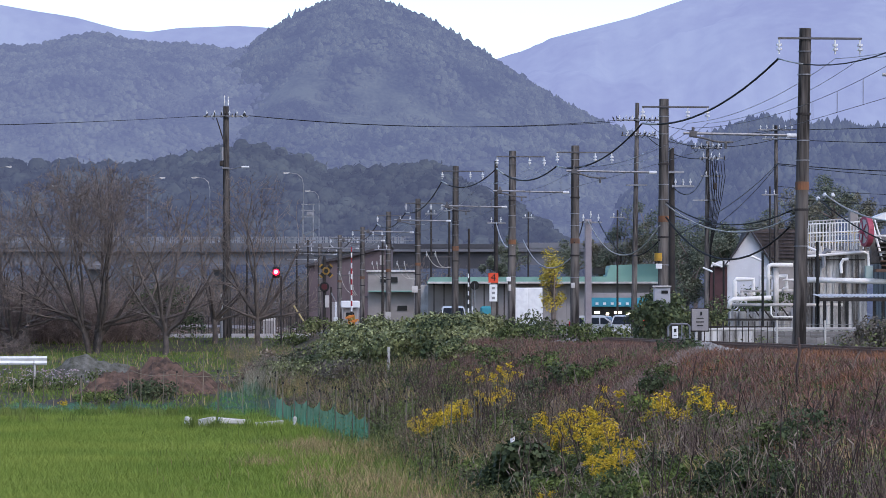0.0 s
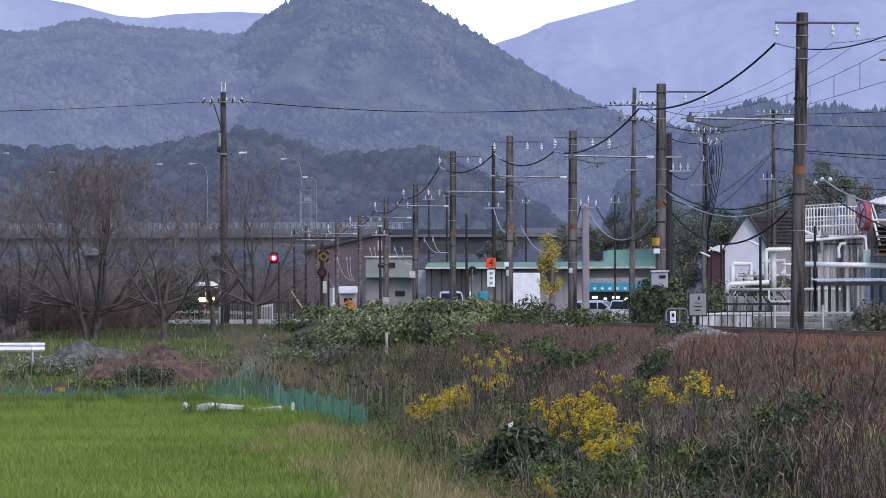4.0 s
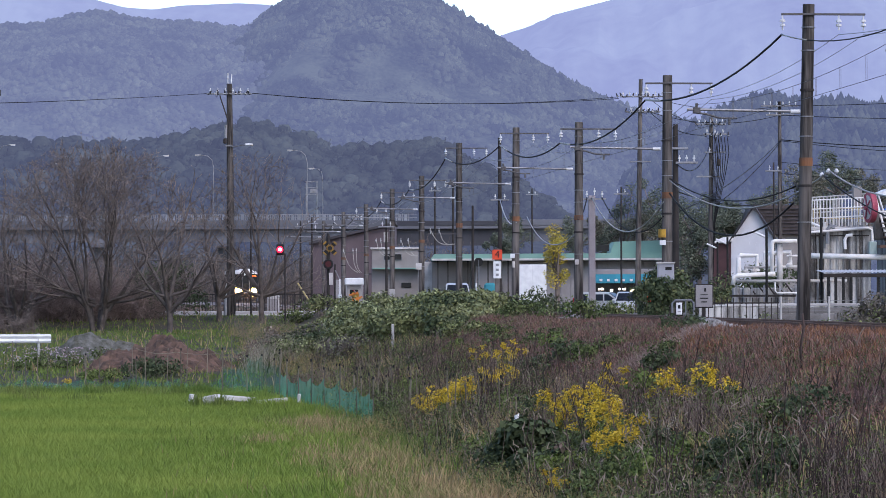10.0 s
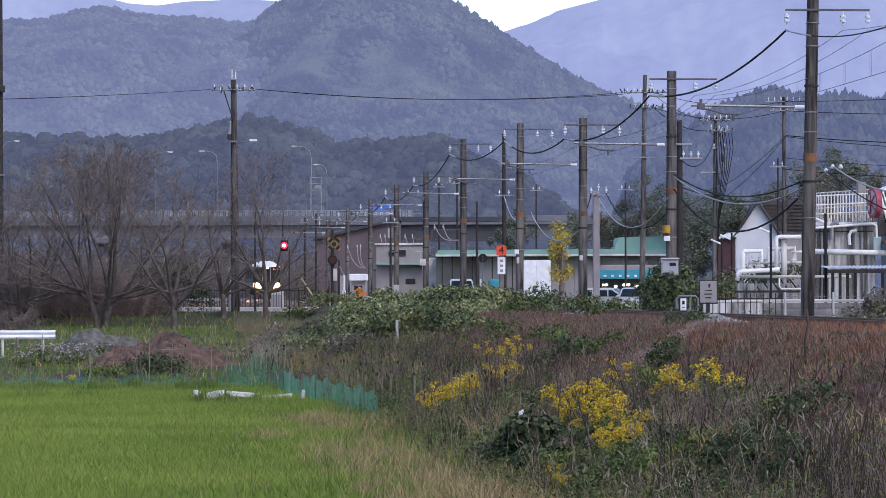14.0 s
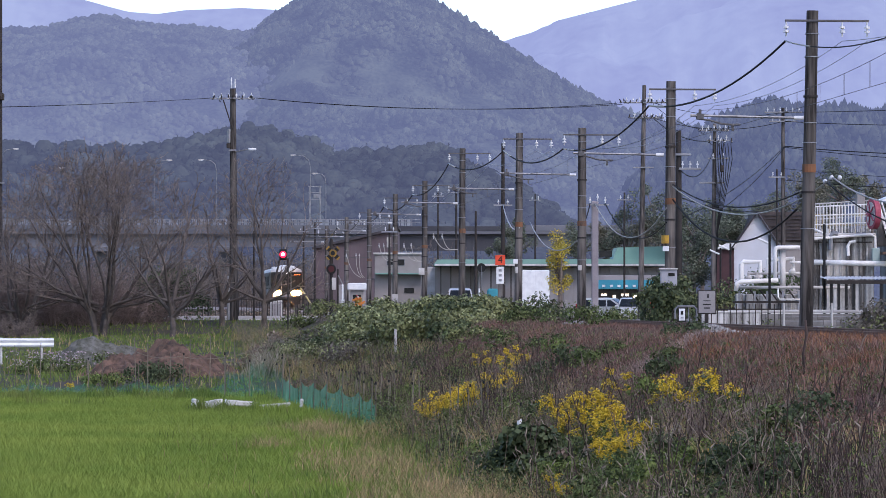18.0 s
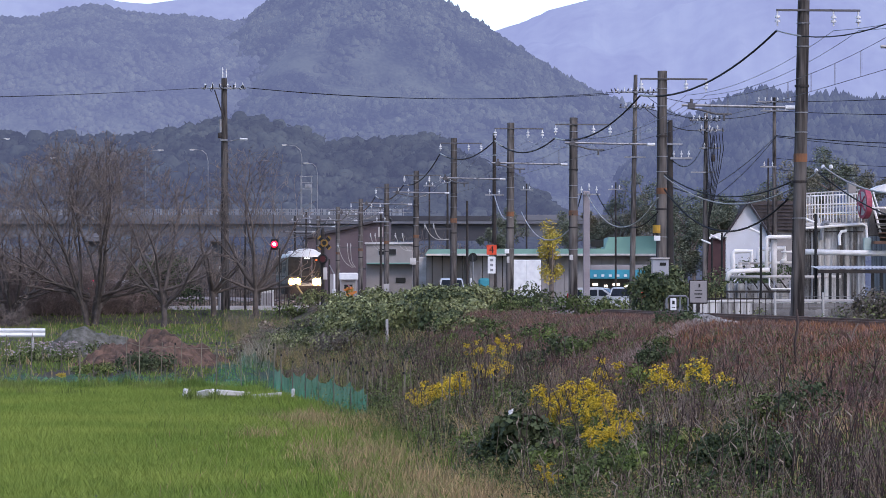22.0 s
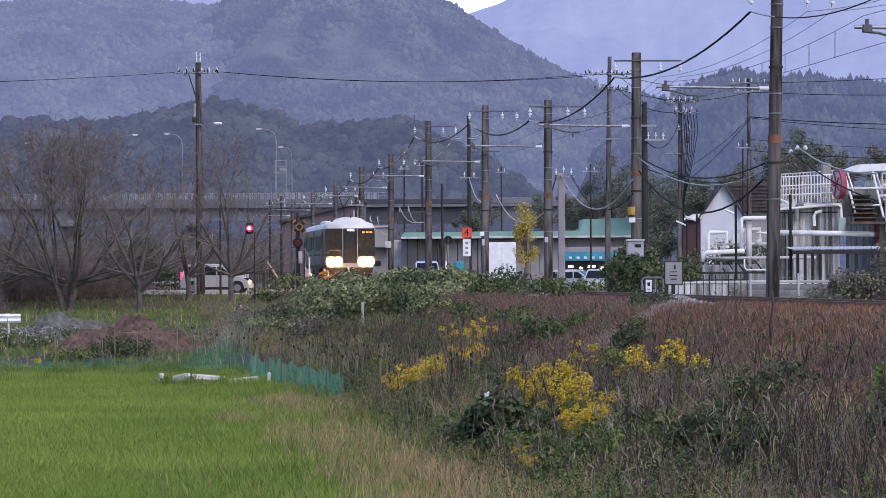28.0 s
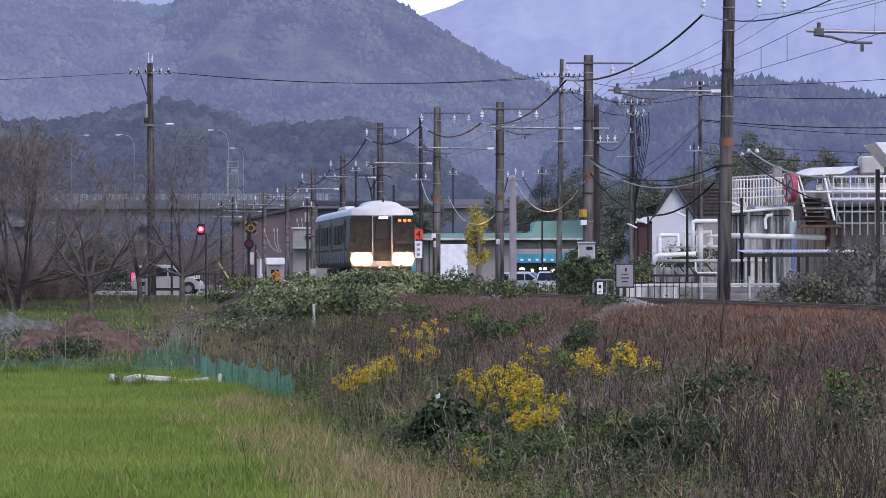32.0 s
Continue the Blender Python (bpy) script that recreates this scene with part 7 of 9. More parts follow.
part("down_pipe", Shape().tube([(14.62, -0.3, 3.0), (14.6, -0.3, 3.35), (14.68, -0.3, 3.5), (14.88, -0.3, 3.52)], 0.06, 8), PIPE, pl)
part("down_pipe", Shape().tube([(13.98, -0.2, 3.2), (13.98, -0.2, 3.7), (14.08, -0.2, 3.85), (14.25, -0.2, 3.8)], 0.09, 8), STEEL, pl)
part("rim_pipe", Shape().tube([(13.3, -0.25, 3.62), (15.45, -0.25, 3.78), (15.6, -0.25, 3.7), (15.63, -0.25, 3.2)], 0.05, 8), PIPE, pl)
part("rim_bracket", Shape().box((14.4, -0.18, 3.5), (2.2, 0.05, 0.05)), STEEL_DARK, pl)
part("grey_box", Shape().box((15.62, -0.35, 2.98), (0.3, 0.2, 0.6), 0.03), mat("pale_green_box", (0.4, 0.5, 0.47), (0.33, 0.42, 0.4), 2.0, 0.6), pl)
part("pipe_bracket", Shape().box((11.58, -0.5, 1.3), (2.4, 0.1, 0.08)).box((11.58, -0.5, 0.7), (2.4, 0.1, 0.08)), STEEL_DARK, pl)
for q in (10.60, 11.17, 11.62, 12.20, 12.77):
    part("support_leg", Shape().box((q, -0.5, 0.85), (0.07, 0.08, 1.7)), STEEL, pl)
for k in range(9):
    x = 13.42 + 0.24 * k
    part("wall_streak_rib", Shape().box((x, -0.03, 2.0), (0.07, 0.08, 4.0)), STREAK, pl)
WHEEL_RED = mat("faded_red_paint", (0.42, 0.09, 0.13), (0.3, 0.05, 0.08), 3.0, 0.6)
wheel = part("valve_wheel", Shape().rod((0.1, 0, 0), (-0.1, 0, 0), 0.56, n=28), WHEEL_RED, pl, "big faded red valve wheel")
wheel.matrix_basis = pose(15.47, -0.9, 6.2 - 1.68, 0, 0, 13)
part("wheel_face", Shape().rod((-0.1, 0, 0), (-0.115, 0, 0), 0.44, n=24), OFFWHITE, wheel, "pale wheel face")
part("wheel_hub", Shape().rod((-0.11, 0, 0), (-0.22, 0, 0), 0.1, n=12), WHEEL_RED, wheel)
for k in range(5):
    a = math.tau * k / 5
    part("spoke", Shape().rod((-0.13, 0, 0), (-0.13, 0.43 * math.cos(a), 0.43 * math.sin(a)), 0.03, n=6), WHEEL_RED, wheel)
part("beige_cabinet", Shape().box((15.27, 1.6, 4.95), (0.32, 0.4, 0.8), 0.03), BEIGE, pl)
part("white_cover", Shape().prism([(15.9, 5.05), (16.5, 5.3), (18.3, 5.36), (17.7, 5.08), (16.2, 5.0)], 1.4, 4.2), WHITE, pl, "white sheet roof over the machinery")
part("machine_deck", Shape().box((18.82, 4.0, 4.6), (3.4, 2, 0.3), 0.04), PIPE, pl)
part("pump_body", Shape().box((18.82, 2.0, 5.4), (0.9, 0.8, 0.7), 0.08).rod((19.44, 2, 5.2), (19.75, 2, 5.2), 0.4, n=12), OFFWHITE, pl)
cp = thing("corrugated_canopy", (0, 119, 1.68), 0, "low corrugated canopy on black posts beside the tank", "canopy")
part("sheet", Shape().add([(12.19 + (16.04 - 12.19) * i / 60, y, 2.03 + 0.03 * (i % 2) + 0.1 * (y > 0)) for y in (-0.5, 2.2) for i in range(61)],
                          [(i, i + 1, 62 + i, 61 + i) for i in range(60)]), CORR, cp)
part("front_beam", Shape().box((14.08, -0.45, 1.95), (16.04 - 12.19, 0.08, 0.12)), STEEL_DARK, cp)
for q in (12.32, 12.56, 12.80, 13.05, 13.93, 14.21, 14.94):
    part("post", Shape().box((q, -0.4, 0.97), (0.09, 0.09, 1.94)), BLACK, cp)
wl = thing("block_wall", (0, 111, 1.68), 0, "low grey concrete block wall along the plant", "wall")
bx = Shape().box((0, 0, 0), (0.385, 0.12, 0.185), 0.008).mesh("block", BLOCK)
for r in range(5):
    for k in range(14):
        o = new("block", bx)
        o.parent = wl
        o.location = (8.56 + 0.39 * k + 0.195 * (r % 2), 0, 0.1 + 0.19 * r)
part("coping", Shape().box((8.56 + 2.7, 0, 1.02), (5.7, 0.2, 0.1), 0.02), CONCRETE_LIGHT, wl)
ww = thing("pale_yard_wall", (0, 109, 1.66), 0, "low pale weathered wall behind the picket fence", "wall")
part("wall", Shape().box((8.35, 0, 0.5), (1.75, 0.14, 1.0), 0.02), STREAK, ww)
part("coping", Shape().box((8.35, 0, 1.03), (1.8, 0.2, 0.07), 0.02), OFFWHITE, ww)
fn = thing("picket_fence", (0, 104, 1.66), 0, "dark metal picket fence beyond the rails", "fence")
for zz in (0.15, 1.12):
    part("rail", Shape().box((8.30, 0, zz), (2.2, 0.035, 0.04)), STEEL_DARK, fn)
for k in range(13):
    part("picket", Shape().box((7.23 + 0.178 * k, 0, 0.65), (0.028, 0.028, 1.25)), STEEL_DARK, fn)
mf = thing("mesh_fence", (0, 107, 1.66), 0, "thin wire fence with grey posts", "fence")
for q in (9.73, 11.13, 12.28):
    part("post", Shape().rod((q, 0, 0), (q, 0, 1.3), 0.035), CONCRETE_LIGHT, mf)
for k in range(8):
    part("wire", Shape().rod((9.68, 0, 0.2 + 0.14 * k), (12.31, 0, 0.2 + 0.14 * k), 0.008, n=4), STEEL, mf)
for px, yy, top in ((11.06, 127, 5.31), (12.34, 121, 5.55), (12.23, 160, 5.54), (12.53, 170, 5.48)):
    lp = thing("slim_lamp_post", (px, yy, 1.66), 0, "slim black lamp post with a tubular lamp", "lamp post", "slim lamp posts")
    part("post", Shape().rod((0, 0, 0), (0, 0, top - 1.66), 0.045, n=8), BLACK, lp)
    part("lamp_tube", Shape().rod((-0.05, 0, top - 1.95), (-0.5, 0, top - 1.75), 0.04, n=8), WHITE, lp)
br = thing("white_roof_corner", (0, 128, 0), 0, "white overhanging roof corner of the plant shed", "roof")
part("roof_sheet", Shape().prism([(17.75, 7.62), (18.4, 6.85), (20.4, 6.85), (20.4, 7.66)], 0, 3), WHITE, br)
part("pillar", Shape().box((17.96, 1, 4.2), (0.14, 0.14, 5.0)), STEEL_DARK, br)

# ---- track-side signs and boxes ----
cb = thing("relay_cabinet", (6.91, 116, 1.7), 0, "grey relay cabinet on a post", "cabinet")
part("post", Shape().box((0, 0, 0.9), (0.12, 0.12, 1.8)), STEEL, cb)
part("box", Shape().box((0, 0, 2.05), (0.52, 0.4, 0.52), 0.02), mat("grey_cabinet_paint", (0.36, 0.36, 0.4), (0.3, 0.3, 0.33), 2.0, 0.5), cb)
part("lid", Shape().box((0, -0.02, 2.33), (0.58, 0.48, 0.05), 0.01), OFFWHITE, cb)
part("plate", Shape().box((0.08, -0.21, 2.15), (0.2, 0.02, 0.1)), BLACK, cb)


def board_sign(name, at, w, h, z, face, label, bars, post=True):
    t = thing(name, at, 0, label, "sign")
    if post:
        part("post", Shape().box((0, 0.04, z / 2), (0.09, 0.07, z)), STEEL_DARK, t)
    b = part("board", Shape().box((0, 0, z), (w, 0.03, h), 0.01), face, t)
    part("rim", Shape().box((0, 0.02, z), (w + 0.06, 0.03, h + 0.06), 0.01), STEEL_DARK, t)
    for bx, bz, bw, bh in bars:
        part("bar", Shape().box((bx, -0.02, z + bz), (bw, 0.012, bh)), BLACK, b)
    return t


board_sign("notice_board", (7.07, 101, 1.68), 0.46, 0.6, 1.3, GREY_WALL, "grey notice board with unreadable lines", [(0.03, 0.17, 0.05, 0.1), (0, 0.04, 0.2, 0.02), (0, -0.06, 0.22, 0.03), (0, -0.16, 0.16, 0.03)])
board_sign("number_plate_board", (6.51, 103, 1.68), 0.17, 0.34, 0.95, WHITE, "small white plate on a rail", [(0, 0.05, 0.07, 0.1), (0, -0.09, 0.08, 0.02)])
fr = thing("pipe_guard", (6.66, 104, 1.68), 0, "bent steel pipe guard beside the track", "guard")
part("pipe", Shape().tube([(-0.28, 0, 0), (-0.28, 0, 1.1), (-0.2, 0, 1.18), (0.26, 0, 1.18), (0.33, 0, 1.1), (0.33, 0, 0)], 0.03, 8), STEEL, fr)
part("bar", Shape().rod((-0.28, 0, 0.6), (0.33, 0, 0.6), 0.02).rod((0.1, 0, 0), (0.1, 0, 1.15), 0.02), STEEL, fr)
yb = thing("pole_marker", (7.01, 118.78, 5.01), 0, "yellow band with a white plate on the pole", "pole marker")
part("band", Shape().rod((0.02, 0.22, -0.13), (0.02, 0.22, 0.13), 0.178, n=14), YELLOW, yb)
part("plate", Shape().box((-0.02, 0.03, -0.3), (0.2, 0.02, 0.16), 0.005), WHITE, yb)

RED_SIGN = mat("orange_red_sign", (0.75, 0.08, 0.03), (0.65, 0.07, 0.03), 3.0, 0.5)
sp = thing("speed_sign", (2.55, 186, 1.75), 0, "orange-red speed sign with a 4 on a post", "sign")
part("post", Shape().box((0, 0.12, 1.8), (0.24, 0.14, 3.7), 0.03), CONCRETE, sp)
fb = part("face", Shape().box((0, 0.02, 5.09 - 1.75), (0.5, 0.03, 0.5), 0.01), RED_SIGN, sp)
tx = bpy.data.curves.new("numeral", "FONT")
tx.body, tx.size, tx.align_x, tx.align_y, tx.extrude = "4", 0.52, "CENTER", "CENTER", 0.004
num = new("numeral_curve", tx)
dg = bpy.context.evaluated_depsgraph_get()
me = bpy.data.meshes.new_from_object(num.evaluated_get(dg))
bpy.data.objects.remove(num)
me.materials.clear()
me.materials.append(BLACK)
nm = part("numeral", me, BLACK, fb, "black numeral 4")
nm.matrix_basis = pose(0, -0.005, 5.09 - 1.75, 90, 0, 0)
wp = part("lower_plate", Shape().box((0, 0.02, 4.32 - 1.75), (0.4, 0.03, 0.86), 0.01), WHITE, sp)
for k in range(3):
    part("bar", Shape().box((0, -0.002, 4.32 - 1.75 + 0.25 - 0.25 * k), (0.15, 0.01, 0.12)), STEEL, wp)
dk = thing("disc_sign", (1.69, 196, 1.8), 0, "round dark sign seen from behind on a post", "sign")
part("post", Shape().rod((0, 0, 0), (0, 0, 3.1), 0.035), STEEL, dk)
part("disc", Shape().rod((0, 0, 3.0), (0, -0.03, 3.0), 0.24, n=20), BLACK, dk)
wpst = thing("white_post", (1.59, 199, 1.8), 0, "slim white post on a concrete block", "post")
part("post", Shape().rod((0, 0, 0), (0, 0, 1.9), 0.05, n=8), WHITE, wpst)
part("foot", Shape().box((0.15, 0, 0.6), (0.7, 0.5, 0.25), 0.02), CONCRETE_LIGHT, wpst)

# ---- level crossing ----
BUCK = mat("weathered_yellow_board", (0.34, 0.19, 0.03), (0.2, 0.12, 0.03), 3.0, 0.7)


def barrier(at, length, side, label):
    """A drive box with a striped arm that swings down along the rails' direction; returns the arm."""
    t = thing("crossing_barrier", at, 0, label, "barrier")
    part("drive_box", Shape().box((0, 0, 0.55), (0.4, 0.5, 0.8), 0.05), BUCK, t)
    part("hood", Shape().box((0.1, -0.27, 0.6), (0.6, 0.06, 0.14), 0.01, ry=-18).box((-0.1, -0.27, 0.85), (0.5, 0.06, 0.12), 0.01, ry=-18), mat("orange_marker_board", (0.65, 0.2, 0.04), (0.5, 0.16, 0.04), 3.0, 0.6), t)
    arm = part("arm", Shape().rod((0, 0, -0.5), (0, 0, 0.2), 0.06, n=8), STEEL_DARK, t)
    n = 12
    for k in range(n):
        part("arm_stripe", Shape().rod((0, 0, 0.2 + (length - 0.2) * k / n), (0, 0, 0.2 + (length - 0.2) * (k + 1) / n), 0.05 - 0.02 * k / n, n=8), (WHITE, RED, WHITE, BLACK)[(k % 2) + (0 if side < 0 else 2)], arm)
    return arm


ARM_1 = barrier((-5.03, 202.0, gz(-5.03, 202)), 3.75, -1, "yellow crossing barrier with a red and white arm")
ARM_2 = barrier((1.47, 212.0, gz(1.47, 212)), 3.2, 1, "yellow crossing barrier with a black and white arm")

cr = thing("crossing_signal", (-6.88, 213.0, 1.8), 0, "level crossing signal with a yellow crossbuck", "crossing signal")
part("post", Shape().rod((0, 0.1, 0), (0, 0.1, 4.6), 0.11, n=10), STEEL_DARK, cr)
cz = 5.79 - 1.8
for s in (-1, 1):
    bk = part("crossbuck_board", Shape().box((0.1, -0.08 - 0.03 * (s > 0), cz), (0.95, 0.03, 0.24), 0.02, ry=45 * s), BUCK, cr, "yellow and black crossbuck board")
    for q in (-0.3, 0.3):
        part("black_stripe", Shape().box((0.1 + q * math.cos(radians(45)), -0.105 - 0.03 * (s > 0), cz - s * q * math.sin(radians(45))), (0.16, 0.015, 0.25), 0.0, ry=45 * s), BLACK, bk)
part("crossbuck_disc", Shape().rod((0.1, -0.13, cz), (0.1, -0.15, cz), 0.13, n=16), BLACK, cr)
DIM_RED = mat("dim_red_lens", (0.045, 0.01, 0.013), (0.035, 0.008, 0.01), 3.0, 0.4, glow=(1.0, 0.05, 0.06), glow_strength=0.012)
lz = 4.87 - 1.8
part("lamp_hood", Shape().rod((0, -0.02, lz), (0, -0.2, lz), 0.3, 0.27, 20), BLACK, cr)
part("lamp_lens", Shape().rod((0, -0.2, lz), (0, -0.215, lz), 0.17, n=18), DIM_RED, cr)
part("plate", Shape().box((0.15, -0.06, lz - 0.85), (0.22, 0.03, 0.7), 0.01), OFFWHITE, cr)
part("bell", Shape().rod((0, 0.1, 4.6), (0, 0.1, 4.85), 0.14, 0.06, 12), STEEL_DARK, cr)
wt = thing("white_guard_post", (-5.93, 203.0, 1.85), 0, "white tubular post in front of the crossing", "post")
part("tube", Shape().rod((0, 0, 0), (0, 0, 2.1), 0.045, n=8).rod((0, 0, 0.6), (0, 0, 1.25), 0.11, n=10), WHITE, wt)
part("stay", Shape().rod((0, 0, 2.1), (-0.25, 0, 2.6), 0.03, n=6), STEEL, wt)
bp = thing("dark_post", (-6.28, 206.0, 1.9), 0, "dark steel post at the crossing", "post")
part("post", Shape().rod((0, 0, 0), (0, 0, 2.9), 0.05, n=8), STEEL_DARK, bp)
hut = thing("crossing_hut", (-5.70, 226.0, 1.8), 0, "small hut with a white roof beside the crossing", "hut")
part("wall", Shape().box((0, 0, 1.0), (0.85, 1.2, 2.0), 0.03), BEIGE, hut)
part("roof", Shape().box((0, -0.1, 2.1), (1.15, 1.6, 0.45), 0.06), WHITE, hut)
part("window", Shape().box((0, -0.61, 1.4), (0.5, 0.03, 0.4)), GLASS_DARK, hut)
LIT_RED = mat("lit_red_lens", (0.6, 0.02, 0.04), (0.6, 0.02, 0.04), glow=(1.0, 0.012, 0.04), glow_strength=2.2)
sg = thing("red_signal", (-8.61, 193.0, gz(-8.61, 193.0) - 0.05), 0, "signal showing a bright red light", "signal")
sz = 5.464 - gz(-8.61, 193.0) + 0.05
part("post", Shape().rod((0.1, 0.1, 0), (0.1, 0.1, sz - 0.2), 0.04, n=10), STEEL_DARK, sg)
hd = part("head", Shape().box((-0.15, 0.05, sz), (0.4, 0.2, 0.58), 0.05), BLACK, sg)
part("lens", Shape().rod((-0.16, -0.06, sz), (-0.16, -0.25, sz), 0.17, n=20), LIT_RED, hd, "glowing red lens")
# added brighter pink disc imitates the overexposed middle of the red light
part("lens_glare_core", Shape().rod((-0.16, -0.25, sz), (-0.16, -0.28, sz), 0.09, n=16), mat("red_lens_glare_core", (1, 0.2, 0.25), (1, 0.2, 0.25), glow=(1.0, 0.16, 0.22), glow_strength=14.0), hd, "pinkish core imitating glare on the red lens")
part("hood", Shape().add([(-0.16 + 0.18 * math.cos(a), y, sz + 0.18 * math.sin(a)) for y in (-0.05, -0.26) for a in np.linspace(0, math.pi, 13)], [(i, i + 1, 14 + i, 13 + i) for i in range(12)]), BLACK, hd)
gg = thing("guy_guard", (-7.14, 200.0, gz(-7.14, 200)), 0, "yellow guard tube on a pole stay", "guy guard")
part("tube", Shape().rod((0, 0, 0.2), (-1.0, 0, 1.75), 0.045, n=8), mat("pale_yellow_tube", (0.62, 0.5, 0.22), (0.5, 0.4, 0.2), 2.0, 0.6), gg)
kc = thing("roadside_cabinet", (-10.09, 213.0, 1.95), 0, "grey-white roadside cabinet with a rounded top", "cabinet")
part("body", Shape().box((0, 0, 0.5), (0.72, 0.5, 1.0), 0.04), OFFWHITE, kc)
part("top", Shape().prism([(-0.4, 1.0), (0.4, 1.0), (0.33, 1.15), (0.15, 1.22), (-0.15, 1.22), (-0.33, 1.15)], -0.28, 0.28), OFFWHITE, kc)
part("door", Shape().box((0, -0.26, 0.5), (0.6, 0.02, 0.85), 0.005), GREY_WALL, kc)
rf = thing("road_railing", (0, 211.6, 2.0), 0, "dark metal railing along the road", "railing")
xa, xb = -15.59, -7.10
for zz in (0.12, 1.12):
    part("rail", Shape().box(((xa + xb) / 2, 0, zz), (xb - xa, 0.05, 0.05)), STEEL_DARK, rf)
for k in range(6):
    part("post", Shape().box((xa + (xb - xa) * k / 5, 0, 0.6), (0.08, 0.08, 1.2)), STEEL_DARK, rf)
for k in range(1, 57):
    part("baluster", Shape().box((xa + (xb - xa) * k / 57, 0, 0.62), (0.03, 0.03, 1.0)), STEEL_DARK, rf)


# ---- utility poles and wires ----
def utility_pole(at, top, r=0.15, arms=(), label="tall concrete utility pole", material=None, lean=0.0, gear=()):
    t = thing("utility_pole", at, 0, label, "utility pole", "roadside poles")
    h = top - at[2]
    part("shaft", Shape().rod((0, 0, -0.4), (lean, 0, h), r, r * 0.62, 14), material or POLE, t)
    for z, x0, x1, ins in arms:
        z -= at[2]
        a = part("crossarm", Shape().box(((x0 + x1) / 2 + lean, -r, z), (x1 - x0, 0.09, 0.09), 0.01), STEEL, t)
        for k in range(ins):
            s = Shape()
            insulator(s, x0 + lean + (x1 - x0) * (k + 0.5) / ins, -r, z + 0.04, False, 1, 0.06)
            part("insulator", s, PORCELAIN, a)
    for z, x, w, hh in gear:
        part("switch_gear", Shape().box((x + lean, -r - 0.15, z - at[2]), (w, 0.3, hh), 0.05), STEEL_DARK, t)
    return t


def bushings(t, x0, x1, z, y, n, drop):
    """A row of dark and white bushings on an arm, joined by drooping jumper loops."""
    rng = random.Random(int(z * 100) + n)
    last = None
    for k in range(n):
        x = x0 + (x1 - x0) * (k + rng.uniform(-0.25, 0.25)) / (n - 1)
        tilt, tall = rng.uniform(-0.16, 0.16), rng.uniform(0.16, 0.3)
        part("bushing", Shape().rod((x, y, z), (x + tilt, y - 0.05, z + tall), 0.05, 0.028, 8), (BLACK, PORCELAIN, BLACK, STEEL_DARK)[rng.randrange(4)], t)
        part("bushing_cap", Shape().rod((x, y, z + 0.04), (x + tilt * 0.3, y, z + 0.09), 0.075, n=10), PORCELAIN if k % 2 else STEEL, t)
        if last is not None and rng.random() < 0.6:
            sag = drop * rng.uniform(0.3, 1.4)
            part("jumper_loop", Shape().tube([(last + (x - last) * v, y - 0.08, z + 0.18 - sag * 4 * v * (1 - v)) for v in np.linspace(0, 1, 7)], 0.014, 5), CABLE_BLACK, t)
        last = x


LP = (-11.93, 203.0)
p = utility_pole((LP[0], LP[1], gz(*LP)), 14.77, 0.25, [(14.21, -1.25, 1.25, 6), (11.34, -0.2, 0.2, 0)], "tall concrete utility pole with crossarms beside the road", None, -0.08, [(11.59, -0.22, 0.2, 0.3)])
part("top_pin", Shape().rod((-0.16, 0, 14.77 - 1.9), (-0.16, 0, 15.34 - 1.9), 0.03, n=6).rod((0.04, 0, 14.77 - 1.9), (0.04, 0, 15.27 - 1.9), 0.03, n=6), PORCELAIN, p)
bushings(p, -1.2, 1.1, 14.15 - gz(*LP), -0.3, 9, 0.3)
part("brace", Shape().rod((-0.08, -0.15, 12.46 - 1.9), (-0.6, -0.15, 14.09 - 1.9), 0.035, n=6), STEEL_DARK, p)
part("side_gear", Shape().rod((-0.28, -0.15, 11.74 - 1.9), (-0.28, -0.15, 12.46 - 1.9), 0.09, n=8), STEEL, p)
lamp = part("lamp_arm", Shape().rod((-0.05, -0.1, 11.21 - 1.9), (0.8, -0.1, 11.37 - 1.9), 0.03, n=6), STEEL, p)
part("lamp_head", Shape().box((1.0, -0.1, 11.37 - 1.9), (0.45, 0.2, 0.12), 0.04), WHITE, lamp)
utility_pole((-12.30, 204.0, 1.9), 4.41, 0.1, (), "short grey post beside the utility pole", CONCRETE_LIGHT)
utility_pole((-10.89, 204.0, 1.9), 6.92, 0.07, (), "thin dark steel post beside the road", STEEL_DARK)
utility_pole((-25.17, 205.0, 1.9), 23.0, 0.2, [(9.6, -0.2, 0.3, 0)], "very tall dark pole behind the bare trees", STEEL_DARK, 0.0, [(14.4, 0.15, 0.3, 0.4)])
RP = (11.72, 226.0)
rpole = utility_pole((RP[0], RP[1], 1.75), 16.32, 0.19, [(15.24, -1.3, 1.5, 7), (14.30, -0.9, 1.2, 4), (11.24, -0.7, 0.6, 0)], "tall concrete utility pole with heavy insulators", None, 0.25)
bushings(rpole, -1.2, 1.7, 15.20 - 1.75, -0.3, 10, 0.3)
bushings(rpole, -0.7, 1.3, 14.27 - 1.75, -0.3, 7, 0.25)
cpole = utility_pole((15.41, 215.0, 1.75), 13.42, 0.17, [(13.02, -0.9, 0.8, 5), (12.43, -0.5, 0.9, 3), (11.37, -0.4, 0.8, 2), (9.95, -0.9, 0.6, 0)], "concrete utility pole hung with cables and switchgear", None, 0.1, [(10.77, 0.4, 0.22, 0.4)])
bushings(cpole, -0.8, 0.8, 12.96 - 1.75, -0.3, 6, 0.3)
